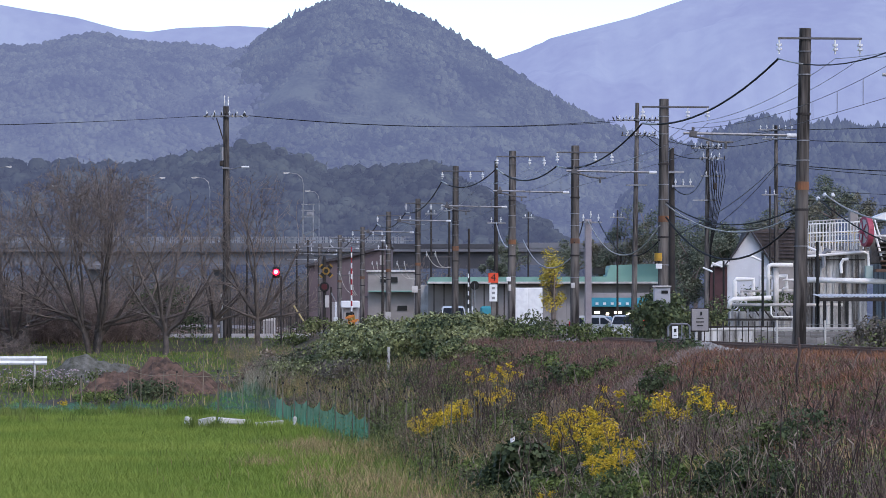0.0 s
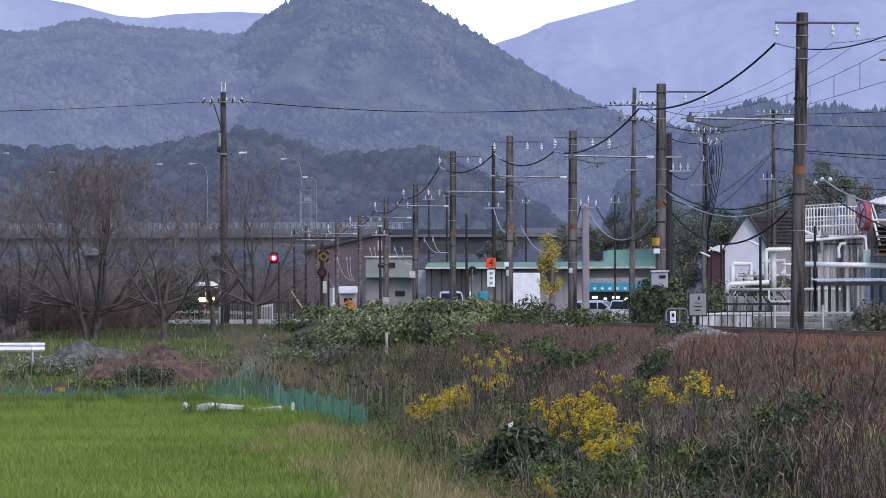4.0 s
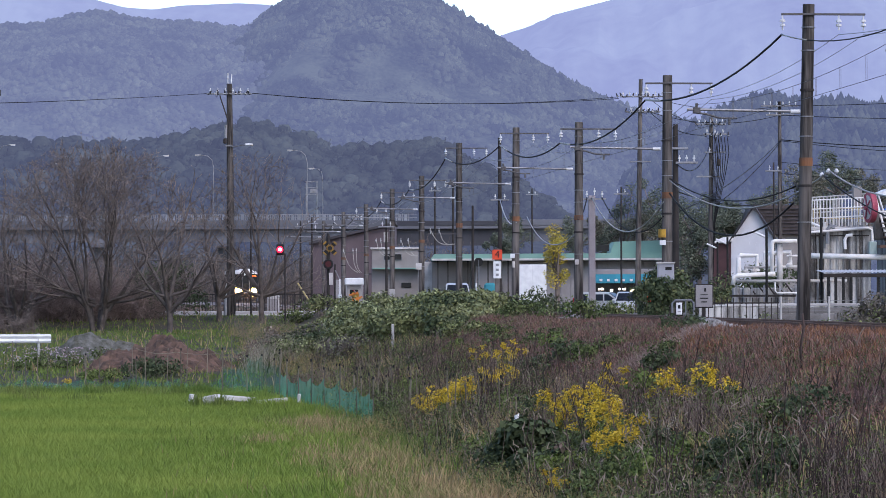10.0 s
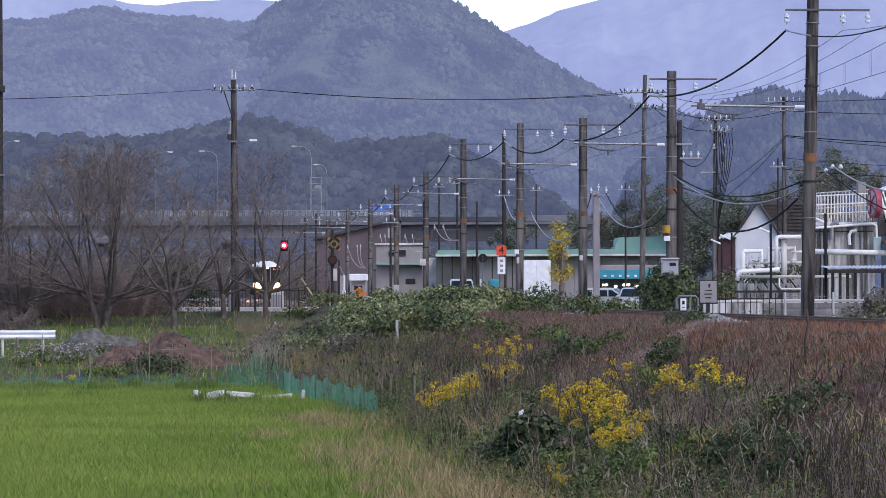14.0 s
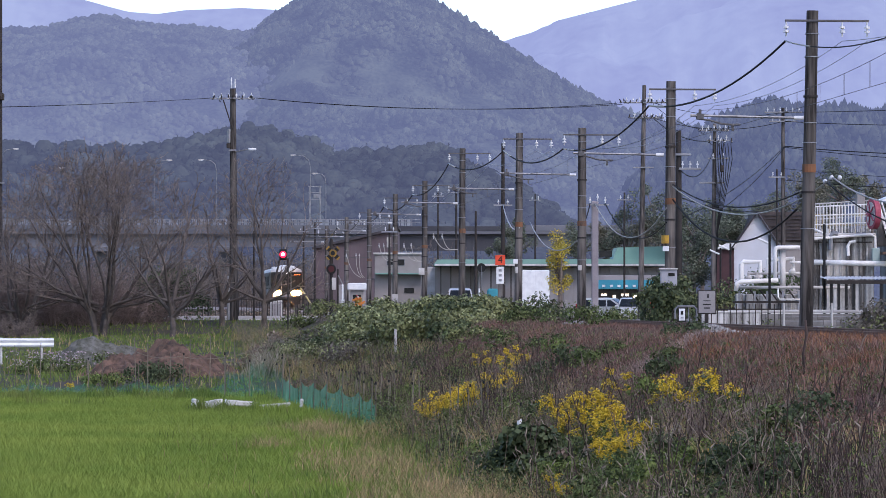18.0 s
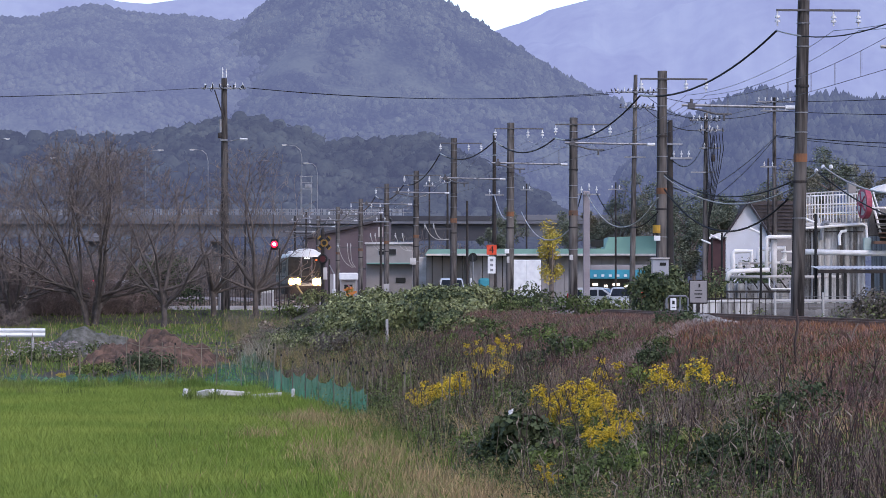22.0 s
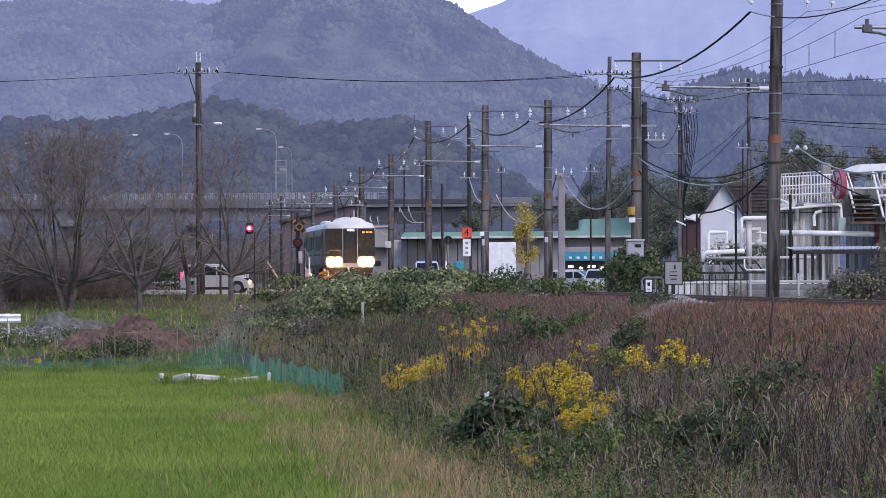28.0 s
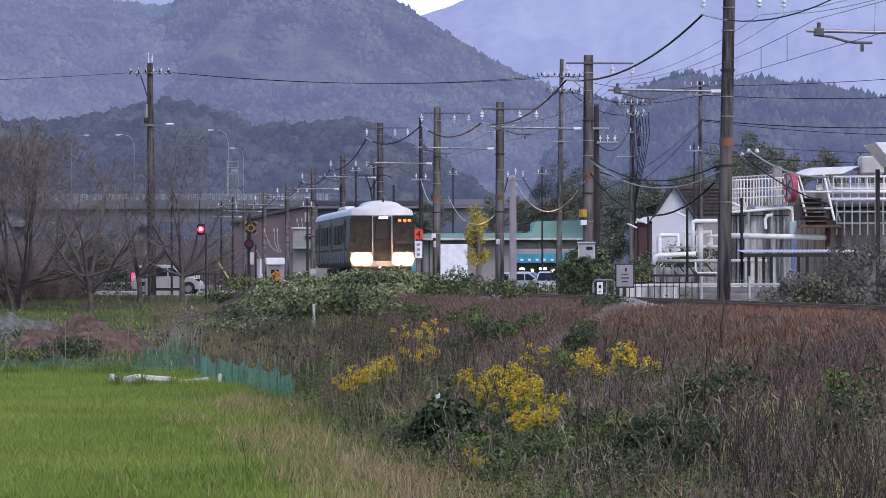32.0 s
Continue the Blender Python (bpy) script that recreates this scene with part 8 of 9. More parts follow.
bushings(cpole, -0.2, 1.0, 12.29 - 1.75, -0.3, 5, 0.3)
for k in range(5):
    zt = 12.23 - 1.75
    part("riser_cable", Shape().tube([(0.3 + 0.18 * k, -0.35, zt), (0.42 + 0.17 * k, -0.35, zt - 0.9), (0.5 + 0.1 * k, -0.35, zt - 2.1), (0.35 + 0.07 * k, -0.35, zt - 3.4), (0.2 + 0.02 * k, -0.3, zt - 5.0), (0.16, -0.25, zt - 8.0)], 0.022, 6), CABLE_BLACK, cpole)
utility_pole((21.33, 235.0, 1.75), 15.40, 0.17, [(15.11, -1.2, 1.2, 6), (14.53, -0.9, 0.9, 4)], "grey concrete utility pole behind the plant")
utility_pole((9.35, 150.0, 1.7), 9.99, 0.17, [(8.42, 0.0, 0.9, 3), (9.00, -0.3, 0.5, 0)], "dark pole standing behind the overhead pole", STEEL_DARK)
utility_pole((2.82, 195.0, 1.85), 11.40, 0.14, [(8.10, -0.5, 0.5, 2)], "slim dark pole beside the track", STEEL_DARK)
utility_pole((1.51, 214.0, 1.8), 8.27, 0.1, (), "short dark pole at the crossing", STEEL_DARK)
for px, yy, top, r in ((-0.97, 300, 12.09, 0.1), (0.51, 300, 12.37, 0.12), (11.88, 250, 10.42, 0.08), (6.97, 300, 11.77, 0.09),
                       (-11.03, 300, 9.46, 0.12), (-13.15, 330, 9.75, 0.12), (17.35, 300, 10.15, 0.08), (19.60, 220, 10.95, 0.08), (-3.75, 228, 7.81, 0.1)):
    utility_pole((px, yy, 1.75), top, r, [(top - 0.5, -0.5, 0.5, 2)], "distant slim pole with small insulators", STEEL_DARK)
LILAC = mat("pale_lilac_concrete", (0.33, 0.295, 0.31), (0.24, 0.21, 0.225), 1.2, 0.85)
fp = thing("feeder_post", (5.77, 146.0, 1.7), 0, "pale square concrete post with cable insulators", "utility pole")
part("shaft", Shape().box((0, 0, (6.98 - 1.7) / 2), (0.27, 0.27, 6.98 - 1.7), 0.03), LILAC, fp)
for q, zz in ((0.1, 0.12), (0.4, 0.0), (-0.2, 0.0)):
    s = Shape()
    insulator(s, q, -0.15, 6.89 - 1.7 + zz, False, 1, 0.05)
    part("insulator", s, PORCELAIN, fp)
part("crossarm", Shape().box((0.1, -0.15, 6.84 - 1.7), (0.9, 0.06, 0.06)), STEEL, fp)


def wire(a, b, sag, r=0.018, material=None, label="thin dark overhead wire", n=14, name="overhead_wire"):
    a, b = Vector(a), Vector(b)
    pts = [a.lerp(b, k / n) - Vector((0, 0, 4 * sag * (k / n) * (1 - k / n))) for k in range(n + 1)]
    return solid(name, Shape().tube(pts, r, 5), material or CABLE_BLACK, label, "wire", "overhead wires", smooth=True)


NEAR_MAST = (11.50, 71.0, 10.45, 0.15)
catenary_pole((NEAR_MAST[0], NEAR_MAST[1], gz(NEAR_MAST[0], 71.0) - 0.05), NEAR_MAST[2], 0.15, 7.66, r=0.18)
line = [NEAR_MAST] + MASTS
for k, (a, b) in enumerate(zip(line, line[1:])):
    pa, pb = (a[0] + a[3] - 0.72, a[1] - 0.2, a[2] - 0.8), (b[0] + b[3] - 0.72, b[1] - 0.2, b[2] - 0.8)
    wire(pa, pb, 0.55 if k else 0.75, 0.03 if k else 0.016, CABLE_BLACK, "thick black feeder cable between the poles", name="feeder_cable")
    va, vb = Vector(pa), Vector(pb)
    for s0, s1 in ((0.86, 1.0),):
        pts = [va.lerp(vb, s) - Vector((0, 0, 4 * (0.55 if k else 0.75) * s * (1 - s))) for s in np.linspace(s0, s1, 5)]
        solid("cable_cover", Shape().tube(pts, 0.036 if k else 0.02, 6), CABLE_PALE, "pale sleeve on the feeder cable by the insulator", "cable sleeve", "feeder cable sleeves", smooth=True)
    for off, zz in ((0.75, 0.8), (1.4, 0.8)):
        wire((a[0] + a[3] + off, a[1] - 0.2, a[2] - zz), (b[0] + b[3] + off, b[1] - 0.2, b[2] - zz), 0.35, 0.009, CABLE_GREY, "thin wire between the pole insulators")
    ma, mb = (track_x(a[1]) + 0.1, a[1], 7.95), (track_x(b[1]) + 0.1, b[1], 7.95)
    wire(ma, mb, 0.3, 0.006, STEEL_OLD, "messenger wire over the track", name="messenger_wire")
    ca, cb_ = (track_x(a[1]) + 0.05, a[1], 7.3), (track_x(b[1]) + 0.05, b[1], 7.3)
    wire(ca, cb_, 0.02, 0.006, STEEL_OLD, "contact wire over the track", 4, name="contact_wire")
    for q in range(2, 18 if k == 0 else 10):
        s = (q // 2 + 0.05 * (q % 2)) / (9 if k == 0 else 5)
        x, y = ma[0] + (mb[0] - ma[0]) * s, ma[1] + (mb[1] - ma[1]) * s
        solid("dropper", Shape().rod((x, y, 7.95 - 1.2 * s * (1 - s)), (x, y, 7.3), 0.004, n=4), STEEL_OLD, "thin dropper between the catenary wires", "wire", "droppers")
# the catenary goes on over the near track
for off, za, zb, name in ((0.1, 7.95, 7.9, "messenger_wire"), (0.05, 7.3, 7.3, "contact_wire")):
    wire((track_x(71.0) + off, 71.0, za), (track_x(36.0) + off, 36.0, zb), 0.12 if za > 7.5 else 0.0, 0.006, STEEL_OLD, "catenary wire over the near track", name=name)
for q in range(1, 6):
    y = 71.0 - 5.2 * q
    solid("dropper", Shape().rod((track_x(y) + 0.08, y, 7.87), (track_x(y) + 0.06, y, 7.3), 0.004, n=4), STEEL_OLD, "thin dropper between the catenary wires", "wire", "droppers")
zl = 14.24
for off, sag in ((-0.1, 0.45), (0.0, 0.5)):
    wire((LP[0] + 1.2, LP[1] - 0.1 + off, zl), (RP[0] - 1.1, RP[1], 15.24 + off), sag, 0.017, CABLE_BLACK, "long wire across the view between utility poles")
    wire((LP[0] - 1.2, LP[1] + off, zl), (-60, 190, zl + 0.3 + off), 1.0, 0.012, CABLE_BLACK, "wire leaving the roadside pole")
rp2 = (15.45, 215.0)
for za, zb, xe, ye, ze, sag, r in ((15.24, 0, 21.33, 235, 15.11, 0.5, 0.018), (14.30, 0, 21.33, 235, 14.53, 0.6, 0.02), (15.13, 0, rp2[0], 215, 13.02, 0.4, 0.018),
                                   (14.30, 0, rp2[0], 215, 12.43, 0.5, 0.025)):
    wire((RP[0] + 0.8, RP[1], za), (xe, ye, ze), sag, r)
PP = (21.40, 235.0)
for zz, ze, sag, r in ((15.11, 16.5, 0.6, 0.02), (14.53, 15.0, 0.8, 0.022), (12.94, 13.2, 1.0, 0.03), (12.87, 12.0, 0.9, 0.02), (10.77, 10.2, 0.7, 0.02), (11.50, 11.0, 0.8, 0.015)):
    wire((PP[0], PP[1] - 0.2, zz), (48.0, 215.0, ze), sag, r)
M2 = (7.21, 118.7)
SQ = (5.77, 145.8)
wire((M2[0], M2[1], 6.72), (10.12, 97.0, 6.28), 0.95, 0.022, CABLE_PALE, "pale thick cable sagging between poles")
wire((M2[0], M2[1], 6.79), (9.13, 96.0, 5.85), 0.55, 0.02, CABLE_BLACK, "black cable sagging between poles")
wire((M2[0], M2[1], 6.30), (9.07, 96.0, 5.41), 1.1, 0.028, CABLE_BLACK, "black cable sagging low between poles")
wire((10.12, 97.0, 6.28), (10.55, 84.0, 5.24), 0.2, 0.022, CABLE_PALE, "pale thick cable sagging between poles")
wire((10.22, 100.0, 6.28), (11.30, 90.0, 4.73), 0.15, 0.018, CABLE_BLACK, "black cable running down to the plant")
wire((SQ[0], SQ[1], 6.89), (M2[0] - 0.2, M2[1], 6.02), 1.15, 0.022, CABLE_PALE, "pale feeder cable sagging between posts")
wire((SQ[0] + 0.4, SQ[1], 6.89), (M2[0] - 0.2, M2[1], 5.56), 0.9, 0.02, CABLE_BLACK, "black feeder cable sagging between posts")
wire((SQ[0] - 0.2, SQ[1], 6.89), (5.07, 141.8, 5.95), 0.2, 0.025, CABLE_BLACK, "black cable between posts")
wire((2.82, 194.8, 8.10), (3.10, 163.8, 6.28), 0.5, 0.03, CABLE_GREY, "pale cable sagging to the pole")
wire((4.37, 200, 7.31), (4.98, 142, 5.40), 0.9, 0.026, CABLE_GREY, "pale cable sagging to the pole")
for q in range(5):
    wire((rp2[0] + 0.1 + 0.12 * q, 214.7, 12.39), (rp2[0] + 0.05 + 0.05 * q, 214.7, 8.46), -0.0, 0.02, CABLE_BLACK, "cable running down the pole", 4)
for a, b, sag in (((21.40, 234.7, 12.94), (9.37, 150, 6.35), 0.4), ((21.40, 234.7, 12.87), (15.74, 215, 8.29), 0.3),
                  ((9.37, 150, 7.27), (21.33, 235, 9.15), 0.5), ((9.37, 150, 8.42), (15.41, 215, 11.77), 0.8)):
    wire(a, b, sag, 0.022)
for px, pz, d in ((10.22, 6.31, 100), (10.09, 6.31, 97), (10.30, 6.31, 97)):
    s = Shape()
    s.lathe((0, 0, 0), [(0.03, 0), (0.062, 0.04), (0.055, 0.09), (0.025, 0.13)], 10)
    solid("cable_insulator", s, PORCELAIN, "white insulator on a cable bracket", "insulator", "cable insulators", at=(px, d, pz - 0.1))


# pole jumpers: pairs of small insulators with pale cables that droop to the pole
def jumper(mast, y, z, ins, end):
    """mast: x of the pole; ins: x of the insulators; end: (x, z) where the cables meet the pole."""
    t = thing("cable_jumper", (mast, y - 0.3, z), 0, "pale jumper cables on small insulators beside the pole", "cable jumper", "pole jumpers")
    x0, x1 = min(ins) - mast - 0.1, 0.0
    part("crossarm", Shape().box(((x0 + x1) / 2, 0, -0.12), (x1 - x0, 0.05, 0.05)), STEEL_OLD, t)
    for k, x in enumerate(ins):
        q = Shape()
        insulator(q, x - mast, 0, -0.1, False, 1, 0.05)
        part("insulator", q, PORCELAIN, t, "small white insulator")
        a, b = Vector((x - mast, -0.05, 0.1)), Vector((end[0] - mast + 0.12 * k, -0.05, end[1] - z))
        part("jumper_cable", Shape().tube([a.lerp(b, v) - Vector((0.12 * math.sin(v * math.pi), 0, 0.3 * math.sin(v * math.pi))) for v in np.linspace(0, 1, 9)], 0.02, 6), CABLE_PALE, t, "pale drooping cable", True)


jumper(-1.50, 216.0, 6.24, (-2.70, -2.27), (-1.75, 5.35))
jumper(-5.83, 265.0, 6.27, (-7.45, -6.77, -6.53), (-6.4, 4.7))
jumper(0.62, 191.0, 6.35, (-0.85, -0.4), (0.3, 5.7))
jumper(-3.57, 239.0, 6.6, (-4.6, -4.3), (-3.8, 5.6))
for x, y, z, w, h, m in ((-1.66, 215.75, 4.75, 0.34, 0.4, OFFWHITE), (-3.57, 238.75, 3.2, 0.36, 0.55, CONCRETE_LIGHT), (2.93, 163.75, 4.78, 0.2, 0.2, WHITE), (2.98, 163.75, 4.4, 0.12, 0.28, OFFWHITE), (5.02, 141.75, 4.3, 0.14, 0.2, OFFWHITE)):
    solid("pole_plate", Shape().box((0, 0, 0), (w, 0.03, h), 0.008), m, "small pale plate strapped to the pole", "plate", "pole plates", at=(x, y, z))
solid("footing_block", Shape().box((0, 0, 0.2), (0.45, 0.4, 0.5), 0.03), CONCRETE_LIGHT, "pale concrete block at a pole's foot", "block", at=(3.0, 163.0, 2.05))

# ---- trees behind the track ----
def leaf_tree(at, height, crown, material, label, seed, leaves=3500, leaf=0.2, trunk=0.3, category="tree"):
    """Tapered trunk, limbs, and a crown of leaf clumps of size crown (x, y, z) at the top."""
    rng = np.random.default_rng(seed)
    t = thing("tree", at, 0, label, category)
    part("trunk", Shape().rod((0, 0, -0.3), (0.1, 0, height - crown[2] * 0.5), 0.2, 0.08, 8), TWIG, t)
    n = 16
    c = rng.normal(0, 0.24, (n, 3)) * np.array(crown) + np.array([0, 0, height - crown[2] * 0.5])
    r = rng.uniform(0.13, 0.24, n) * (crown[0] + crown[2]) / 2
    v, f = sticks(np.repeat([[0.05, 0, height - crown[2] * 0.9]], n, 0), c, 0.075, 0.03)
    tagged(part("branchwork", array_mesh("branchwork", v, f, TWIG), TWIG, t), kind="stuff")
    w = rng.integers(0, n, leaves)
    d = rng.normal(size=(leaves, 3))
    d /= np.linalg.norm(d, axis=1)[:, None]
    q = c[w] + d * (r[w] * rng.uniform(0.45, 1.05, leaves))[:, None]
    v, f = leaf_cloud(q, leaf * rng.uniform(0.6, 1.2, leaves), seed + 1, 0.1, 0.75)
    part("crown", array_mesh("crown", v, f, material), material, t)
    return t


leaf_tree((6.39, 214.0, 1.75), 7.51 - 1.75, (0.95, 0.95, 4.0), GINKGO, "slim young ginkgo turning yellow", 501, 2600, 0.14)
for px, d, top, w, hh, seed in ((17.9, 305, 11.9, 3.6, 5.0, 511), (16.2, 305, 10.7, 3.2, 4.2, 514), (21.02, 270, 10.35, 3.4, 4.2, 517), (23.31, 275, 10.32, 2.6, 3.6, 520), (18.39, 268, 9.72, 3.0, 3.5, 523),
                                (26.91, 275, 12.73, 3.6, 3.4, 526), (29.77, 280, 13.47, 4.6, 3.2, 529), (32.71, 285, 12.34, 3.4, 2.8, 532), (36.41, 290, 12.82, 4.0, 3.0, 538), (4.87, 330, 8.3, 2.6, 2.6, 535), (11.73, 330, 10.87, 3.4, 4.0, 541),
                                (13.1, 310, 9.6, 2.6, 3.0, 544), (6.70, 360, 10.75, 3.5, 3.2, 547), (39.98, 290, 12.59, 4.0, 3.4, 550), (14.7, 308, 11.0, 3.8, 4.8, 553), (18.24, 285, 11.20, 3.8, 5.0, 555), (21.01, 290, 10.72, 3.8, 4.6, 557), (23.63, 292, 11.09, 3.8, 4.8, 559), (26.60, 295, 11.62, 3.8, 4.8, 561), (15.91, 240, 7.25, 2.8, 3.2, 563), (29.71, 290, 12.15, 4.4, 4.0, 565)):
    leaf_tree((px, d, 1.7), top - 1.7, (w, w, hh), TREE_GREEN if seed % 2 else TREE_OLIVE, "haze-lightened green broadleaf tree behind the buildings", seed, 4600, 0.175)


# ---- vehicles ----
PAINT_WHITE = mat("white_car_paint", (0.5, 0.5, 0.5), (0.44, 0.44, 0.44), 1.0, 0.25)
PAINT_SILVER = mat("silver_car_paint", (0.44, 0.43, 0.42), (0.38, 0.37, 0.36), 1.0, 0.3, 0.2)
BLUE_BOX = mat("blue_truck_panel", (0.06, 0.17, 0.55), (0.05, 0.14, 0.45), 0.6, 0.5)
LIT_TAIL = mat("lit_tail_lamp", (0.8, 0.02, 0.05), glow=(1.0, 0.03, 0.1), glow_strength=2.2)


def car(name, label, length=3.95, width=1.66, height=1.66, lit=False, group="", paint=None):
    """A small people carrier; its nose points to local +x, wheels stand on z = 0."""
    paint = paint or PAINT_WHITE
    t = thing(name, (0, 0, 0), 0, label, "car", group)
    k, h = length / 3.95, height / 1.66
    low = [(-1.95, 0.3), (-1.97, 0.55), (-1.93, 0.95), (0.95, 0.98), (1.5, 0.92), (1.88, 0.72), (1.96, 0.5), (1.93, 0.28)]
    body = Shape()
    hw = width / 2
    n = len(low)
    rings = ((-1.0, 0.94), (-0.985, 0.975), (-0.9, 1.0), (-0.4, 1.012), (0.4, 1.012), (0.9, 1.0), (0.985, 0.975), (1.0, 0.94))
    body.add([(x * k * (s if abs(y) > 0.8 or abs(x) > 1.5 else 1.0), y * hw, (0.6 + (z - 0.6) * s) * h) for y, s in rings for x, z in low],
             [tuple(range(n)), tuple(range(7 * n, 8 * n))[::-1]] + [(r * n + i, (r + 1) * n + i, (r + 1) * n + (i + 1) % n, r * n + (i + 1) % n) for r in range(7) for i in range(n)])
    part("body", body, paint, t)
    up = [(-1.9, 0.95), (-1.72, 1.5), (-1.5, 1.62), (-0.2, 1.66), (0.35, 1.58), (1.2, 0.96)]
    cab = Shape()
    m = len(up)
    cab.add([(x * k, s * hw * (0.98 if z < 1 else 0.84 if z < 1.6 else 0.74), z * h) for s in (-1, 1) for x, z in up],
            [tuple(range(m))[::-1], tuple(range(m, 2 * m))] + [(i, (i + 1) % m, m + (i + 1) % m, m + i) for i in range(m)])
    cabin = part("cabin", cab, paint, t)
    for s in (-1, 1):
        for x0, x1, x2, x3 in ((-1.68, -1.0, -0.98, -1.58), (-0.92, 0.05, 0.02, -0.9), (0.14, 0.92, 0.34, 0.1)):
            y0, y1 = s * hw * 1.0, s * hw * 0.87
            g = Shape().add([(x0 * k, y0, 1.02 * h), (x1 * k, y0, 1.02 * h), (x2 * k, y1, 1.48 * h), (x3 * k, y1, 1.48 * h),
                             (x0 * k, y0 - s * 0.06, 1.02 * h), (x1 * k, y0 - s * 0.06, 1.02 * h), (x2 * k, y1 - s * 0.06, 1.48 * h), (x3 * k, y1 - s * 0.06, 1.48 * h)],
                            [(0, 1, 2, 3), (7, 6, 5, 4), (0, 4, 5, 1), (1, 5, 6, 2), (2, 6, 7, 3), (3, 7, 4, 0)])
            part("side_window", g, GLASS_DARK, cabin)
        part("mirror", Shape().box((0.85 * k, s * (hw + 0.09), 1.05 * h), (0.12, 0.18, 0.14), 0.03), paint, t)
        part("tail_lamp", Shape().box((-1.9 * k, s * (hw - 0.1), 0.98 * h), (0.12, 0.16, 0.42), 0.02), LIT_TAIL if lit else RED, t, "red tail lamp")
        part("headlamp", Shape().box((1.72 * k, s * (hw - 0.14), 0.76 * h), (0.32, 0.26, 0.18), 0.04), GLASS_DARK, t)
        part("door_seam", Shape().box((-0.94 * k, s * (hw + 0.001), 0.66 * h), (0.015, 0.008, 0.6)).box((0.1 * k, s * (hw + 0.001), 0.66 * h), (0.015, 0.008, 0.6)), BLACK, t)
        part("sill", Shape().box((0, s * hw, 0.3 * h), (3.0 * k, 0.04, 0.1)), BLACK, t)
        for x in (-1.22, 1.25):
            part("wheel_arch", Shape().rod((x * k, s * (hw - 0.06), 0.34), (x * k, s * (hw + 0.006), 0.34), 0.37, n=20), BLACK, t)
            wh_ = part("wheel", Shape().rod((x * k, s * (hw - 0.18), 0.3), (x * k, s * (hw + 0.014), 0.3), 0.3, n=20), TYRE, t)
            part("rim", Shape().rod((x * k, s * (hw + 0.014), 0.3), (x * k, s * (hw + 0.024), 0.3), 0.2, n=14), STEEL, wh_)
    part("high_brake_lamp", Shape().box((-1.66 * k, 0, 1.6 * h), (0.1, 0.5, 0.06)), LIT_TAIL if lit else RED, t)
    part("bumper", Shape().box((1.93 * k, 0, 0.42), (0.12, width * 0.94, 0.24), 0.05), paint, t)
    part("rear_bumper", Shape().box((-1.94 * k, 0, 0.42), (0.12, width * 0.94, 0.24), 0.05), paint, t)
    part("windscreen", Shape().add([(0.42 * k, -hw * 0.74, 1.56 * h), (0.42 * k, hw * 0.74, 1.56 * h), (1.17 * k, hw * 0.9, 1.02 * h), (1.17 * k, -hw * 0.9, 1.02 * h),
                                    (0.36 * k, -hw * 0.74, 1.52 * h), (0.36 * k, hw * 0.74, 1.52 * h), (1.1 * k, hw * 0.9, 1.0 * h), (1.1 * k, -hw * 0.9, 1.0 * h)],
                                   [(0, 1, 2, 3), (7, 6, 5, 4), (0, 4, 5, 1), (1, 5, 6, 2), (2, 6, 7, 3), (3, 7, 4, 0)]), GLASS_DARK, cabin)
    return t


CAR = car("people_carrier", "silver-white people carrier stopping at the crossing", lit=True, paint=PAINT_SILVER)
parked = car("parked_car", "white car parked by the shop", 4.1, 1.7, 1.5, group="parked cars")
parked.matrix_world = pose(11.69, 236, 1.75, 0, 0, -96)
white_van = car("white_van", "white van parked beyond the vines", 4.3, 1.7, 2.1, group="parked cars")
white_van.matrix_world = pose(0.66, 240, 1.75, 0, 0, -88)
copy_thing(parked, pose(10.4, 240, 1.75, 0, 0, -20))


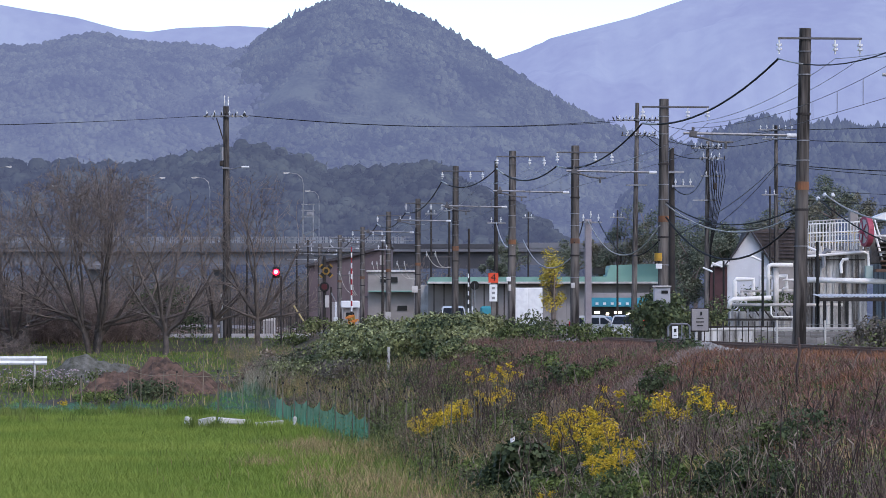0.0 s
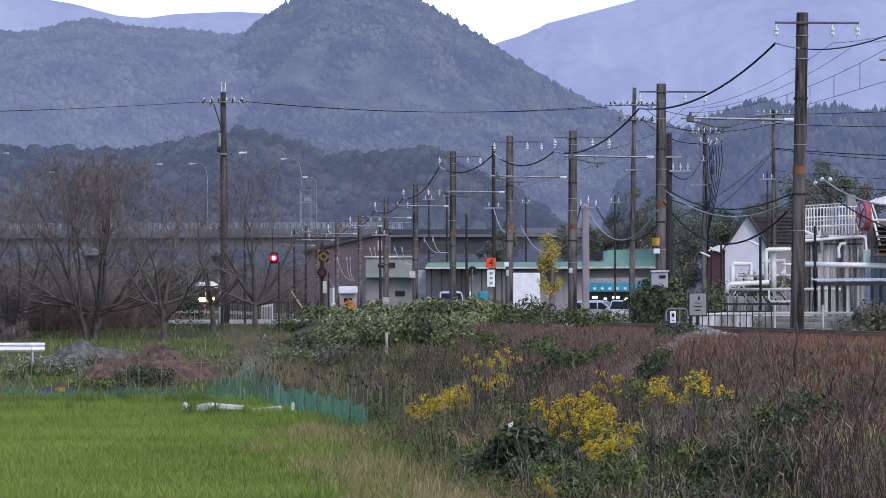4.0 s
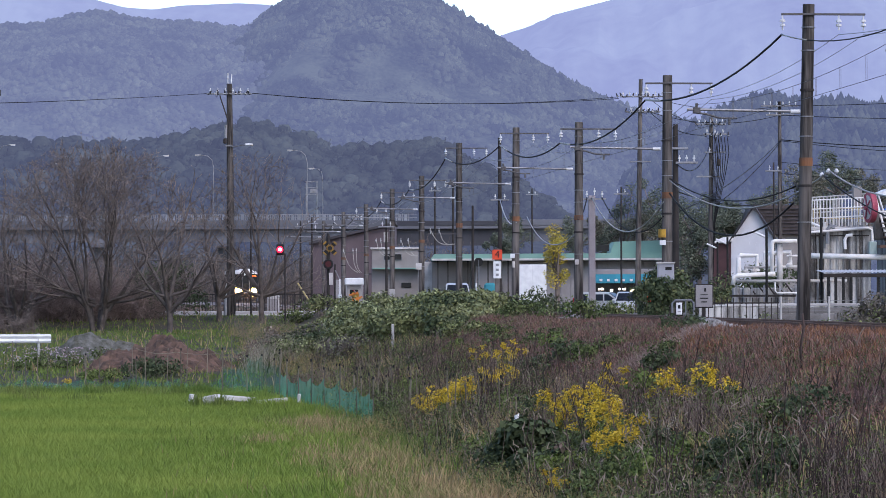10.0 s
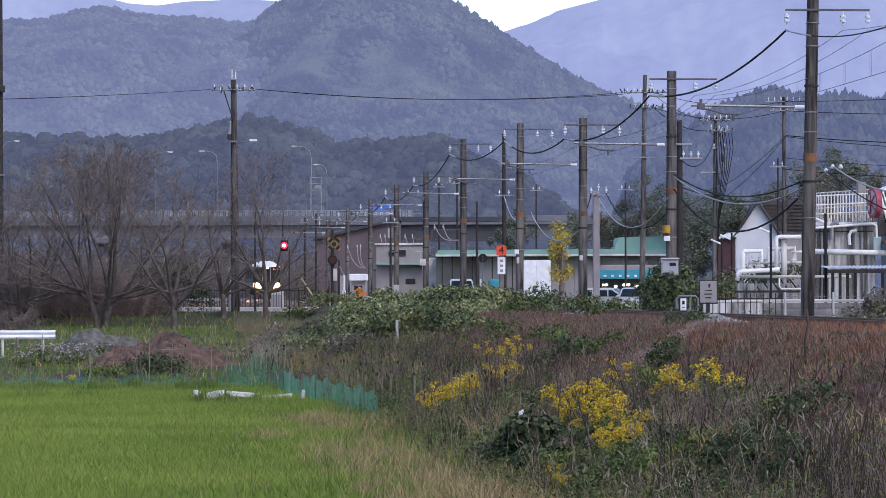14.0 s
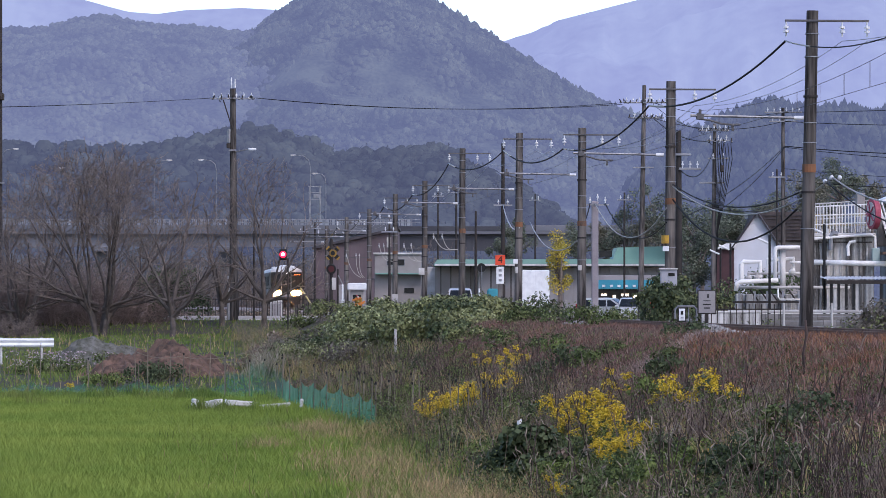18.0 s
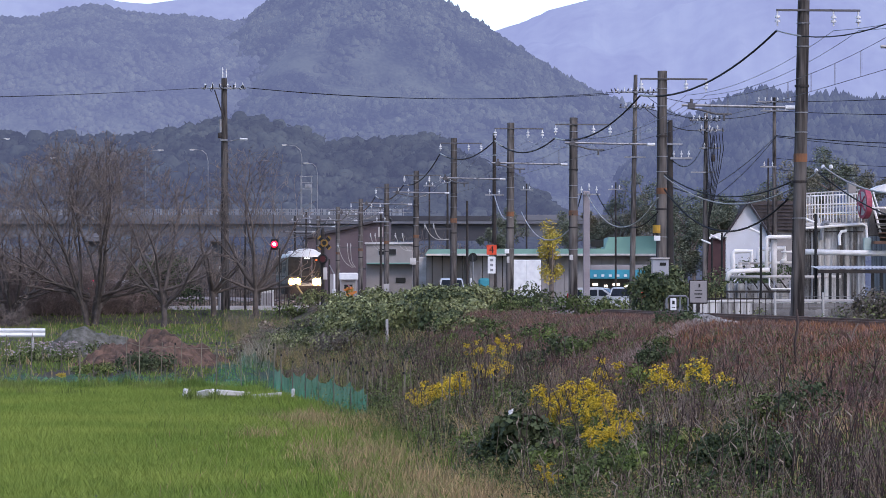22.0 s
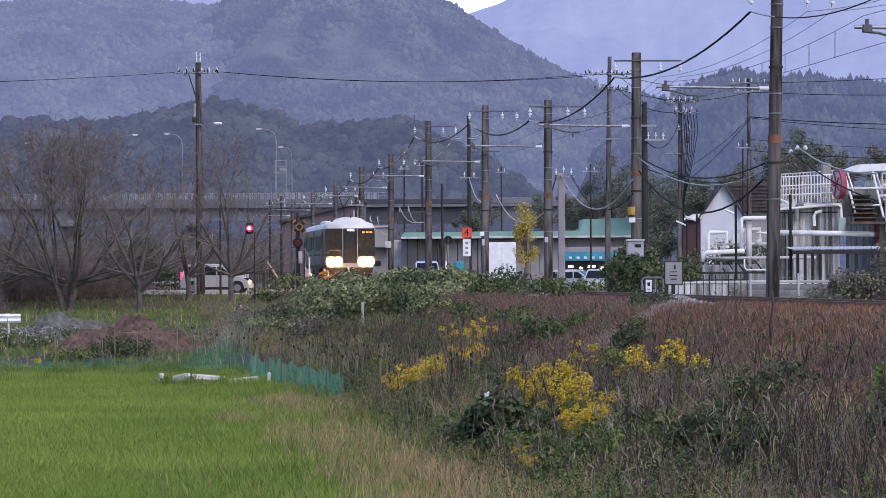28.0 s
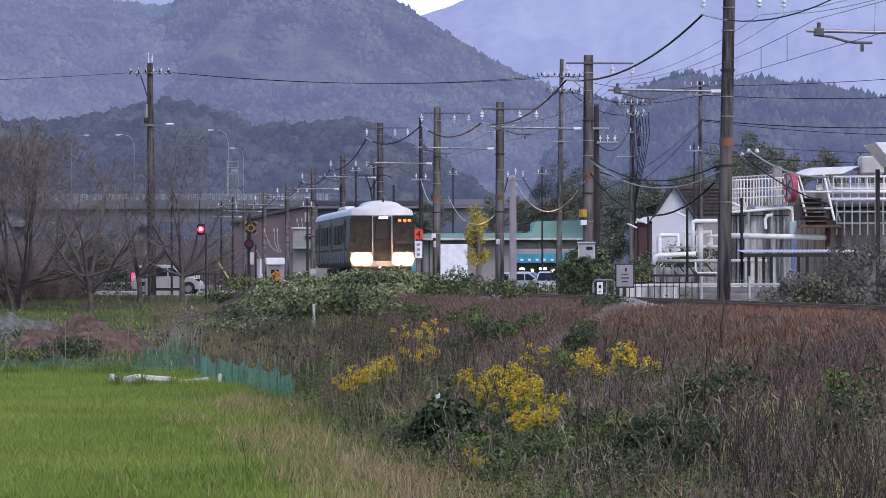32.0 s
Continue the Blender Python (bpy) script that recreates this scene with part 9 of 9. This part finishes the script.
def box_truck(name, label, cab_paint, box_paint, length=5.4, width=2.1, height=2.9):
    t = thing(name, (0, 0, 0), 0, label, "truck")
    part("cargo_box", Shape().box((-0.75, 0, height * 0.5 + 0.42), (length - 1.6, width, height - 0.85), 0.04), box_paint, t)
    part("cab", Shape().prism([(length / 2 - 1.5, 0.45), (length / 2 - 0.02, 0.45), (length / 2, 1.2), (length / 2 - 0.3, 2.15), (length / 2 - 1.5, 2.2)], -width * 0.46, width * 0.46), cab_paint, t)
    part("windscreen", Shape().box((length / 2 - 0.1, 0, 1.65), (0.06, width * 0.8, 0.75), 0.02, ry=-17), GLASS_DARK, t)
    part("chassis", Shape().box((-0.3, 0, 0.55), (length - 0.6, 0.9, 0.2), 0.02), STEEL_DARK, t)
    for s in (-1, 1):
        part("side_window", Shape().box((length / 2 - 0.75, s * width * 0.46, 1.65), (0.7, 0.04, 0.6), 0.01), GLASS_DARK, t)
        part("rear_door", Shape().box((-0.75 - (length - 1.6) / 2 - 0.01, s * width * 0.25, height * 0.5 + 0.42), (0.04, width * 0.47, height - 0.95), 0.01), box_paint, t)
        part("white_stripe", Shape().box((-0.75, s * (width / 2 + 0.005), height * 0.55), (length - 1.9, 0.02, 0.35)), WHITE, t)
        for x in (-length / 2 + 1.0, length / 2 - 0.9):
            w = part("wheel", Shape().rod((x, s * (width / 2 - 0.3), 0.4), (x, s * (width / 2 - 0.04), 0.4), 0.4, n=18), TYRE, t)
            part("rim", Shape().rod((x, s * (width / 2 - 0.04), 0.4), (x, s * (width / 2 - 0.02), 0.4), 0.22, n=12), STEEL, w)
    return t


TRUCK = box_truck("box_truck", "blue-sided box truck driving along the viaduct", PAINT_WHITE, BLUE_BOX)
van = box_truck("delivery_truck", "white box truck parked with its rear doors shut", PAINT_WHITE, WHITE, 5.2, 1.95, 3.3)
van.matrix_world = pose(5.61, 245.5, 1.78, 0, 0, 90)

# ---- key the moving things ----
def motions():
    rows = []
    for k in range(0, 17):
        s = k * 2.0
        y = 160 + 12.3 * (32 - s)
        rows.append((s, pose(track_x(y), y, RAIL_Z, 0, 0, TRACK_TURN + (2.4 * min(1, max(0, y - 440) / 100)))))
    walk(TRAIN, rows)
    # the people carrier rolls up to the crossing and waits; x of its nose
    nose = [(0.0, -110.0), (12.0, -60.5), (18.0, -34.5), (20.5, -23.3), (22.3, -14.55), (22.6, -13.25), (23.0, -12.0), (23.3, -11.15), (23.6, -10.45), (24.0, -9.7), (24.4, -9.4), (24.8, -9.3), (28.0, -9.3), (32.0, -9.3)]
    walk(CAR, [(s, pose(x - 1.97, 207.3, ROAD_Z + 0.015, 0, 0, -4)) for s, x in nose])
    walk(TRUCK, [(s, pose(11.7 - 19.3 * (s - 12.8), VY - 2.6, 13.3, 0, 0, 180)) for s in (0.0, 8.0, 16.0, 24.0, 32.0)])
    # barrier arms come down along the rails
    for arm, z, way in ((ARM_1, 0.95, 1), (ARM_2, 0.95, -1)):
        walk(arm, [(s, pose(0, 0, z, way * a)) for s, a in ((0.0, 4), (0.6, 28), (1.1, 50), (1.6, 68), (2.2, 86), (2.6, 88.5), (16.0, 88.5), (32.0, 88.5))])


motions()
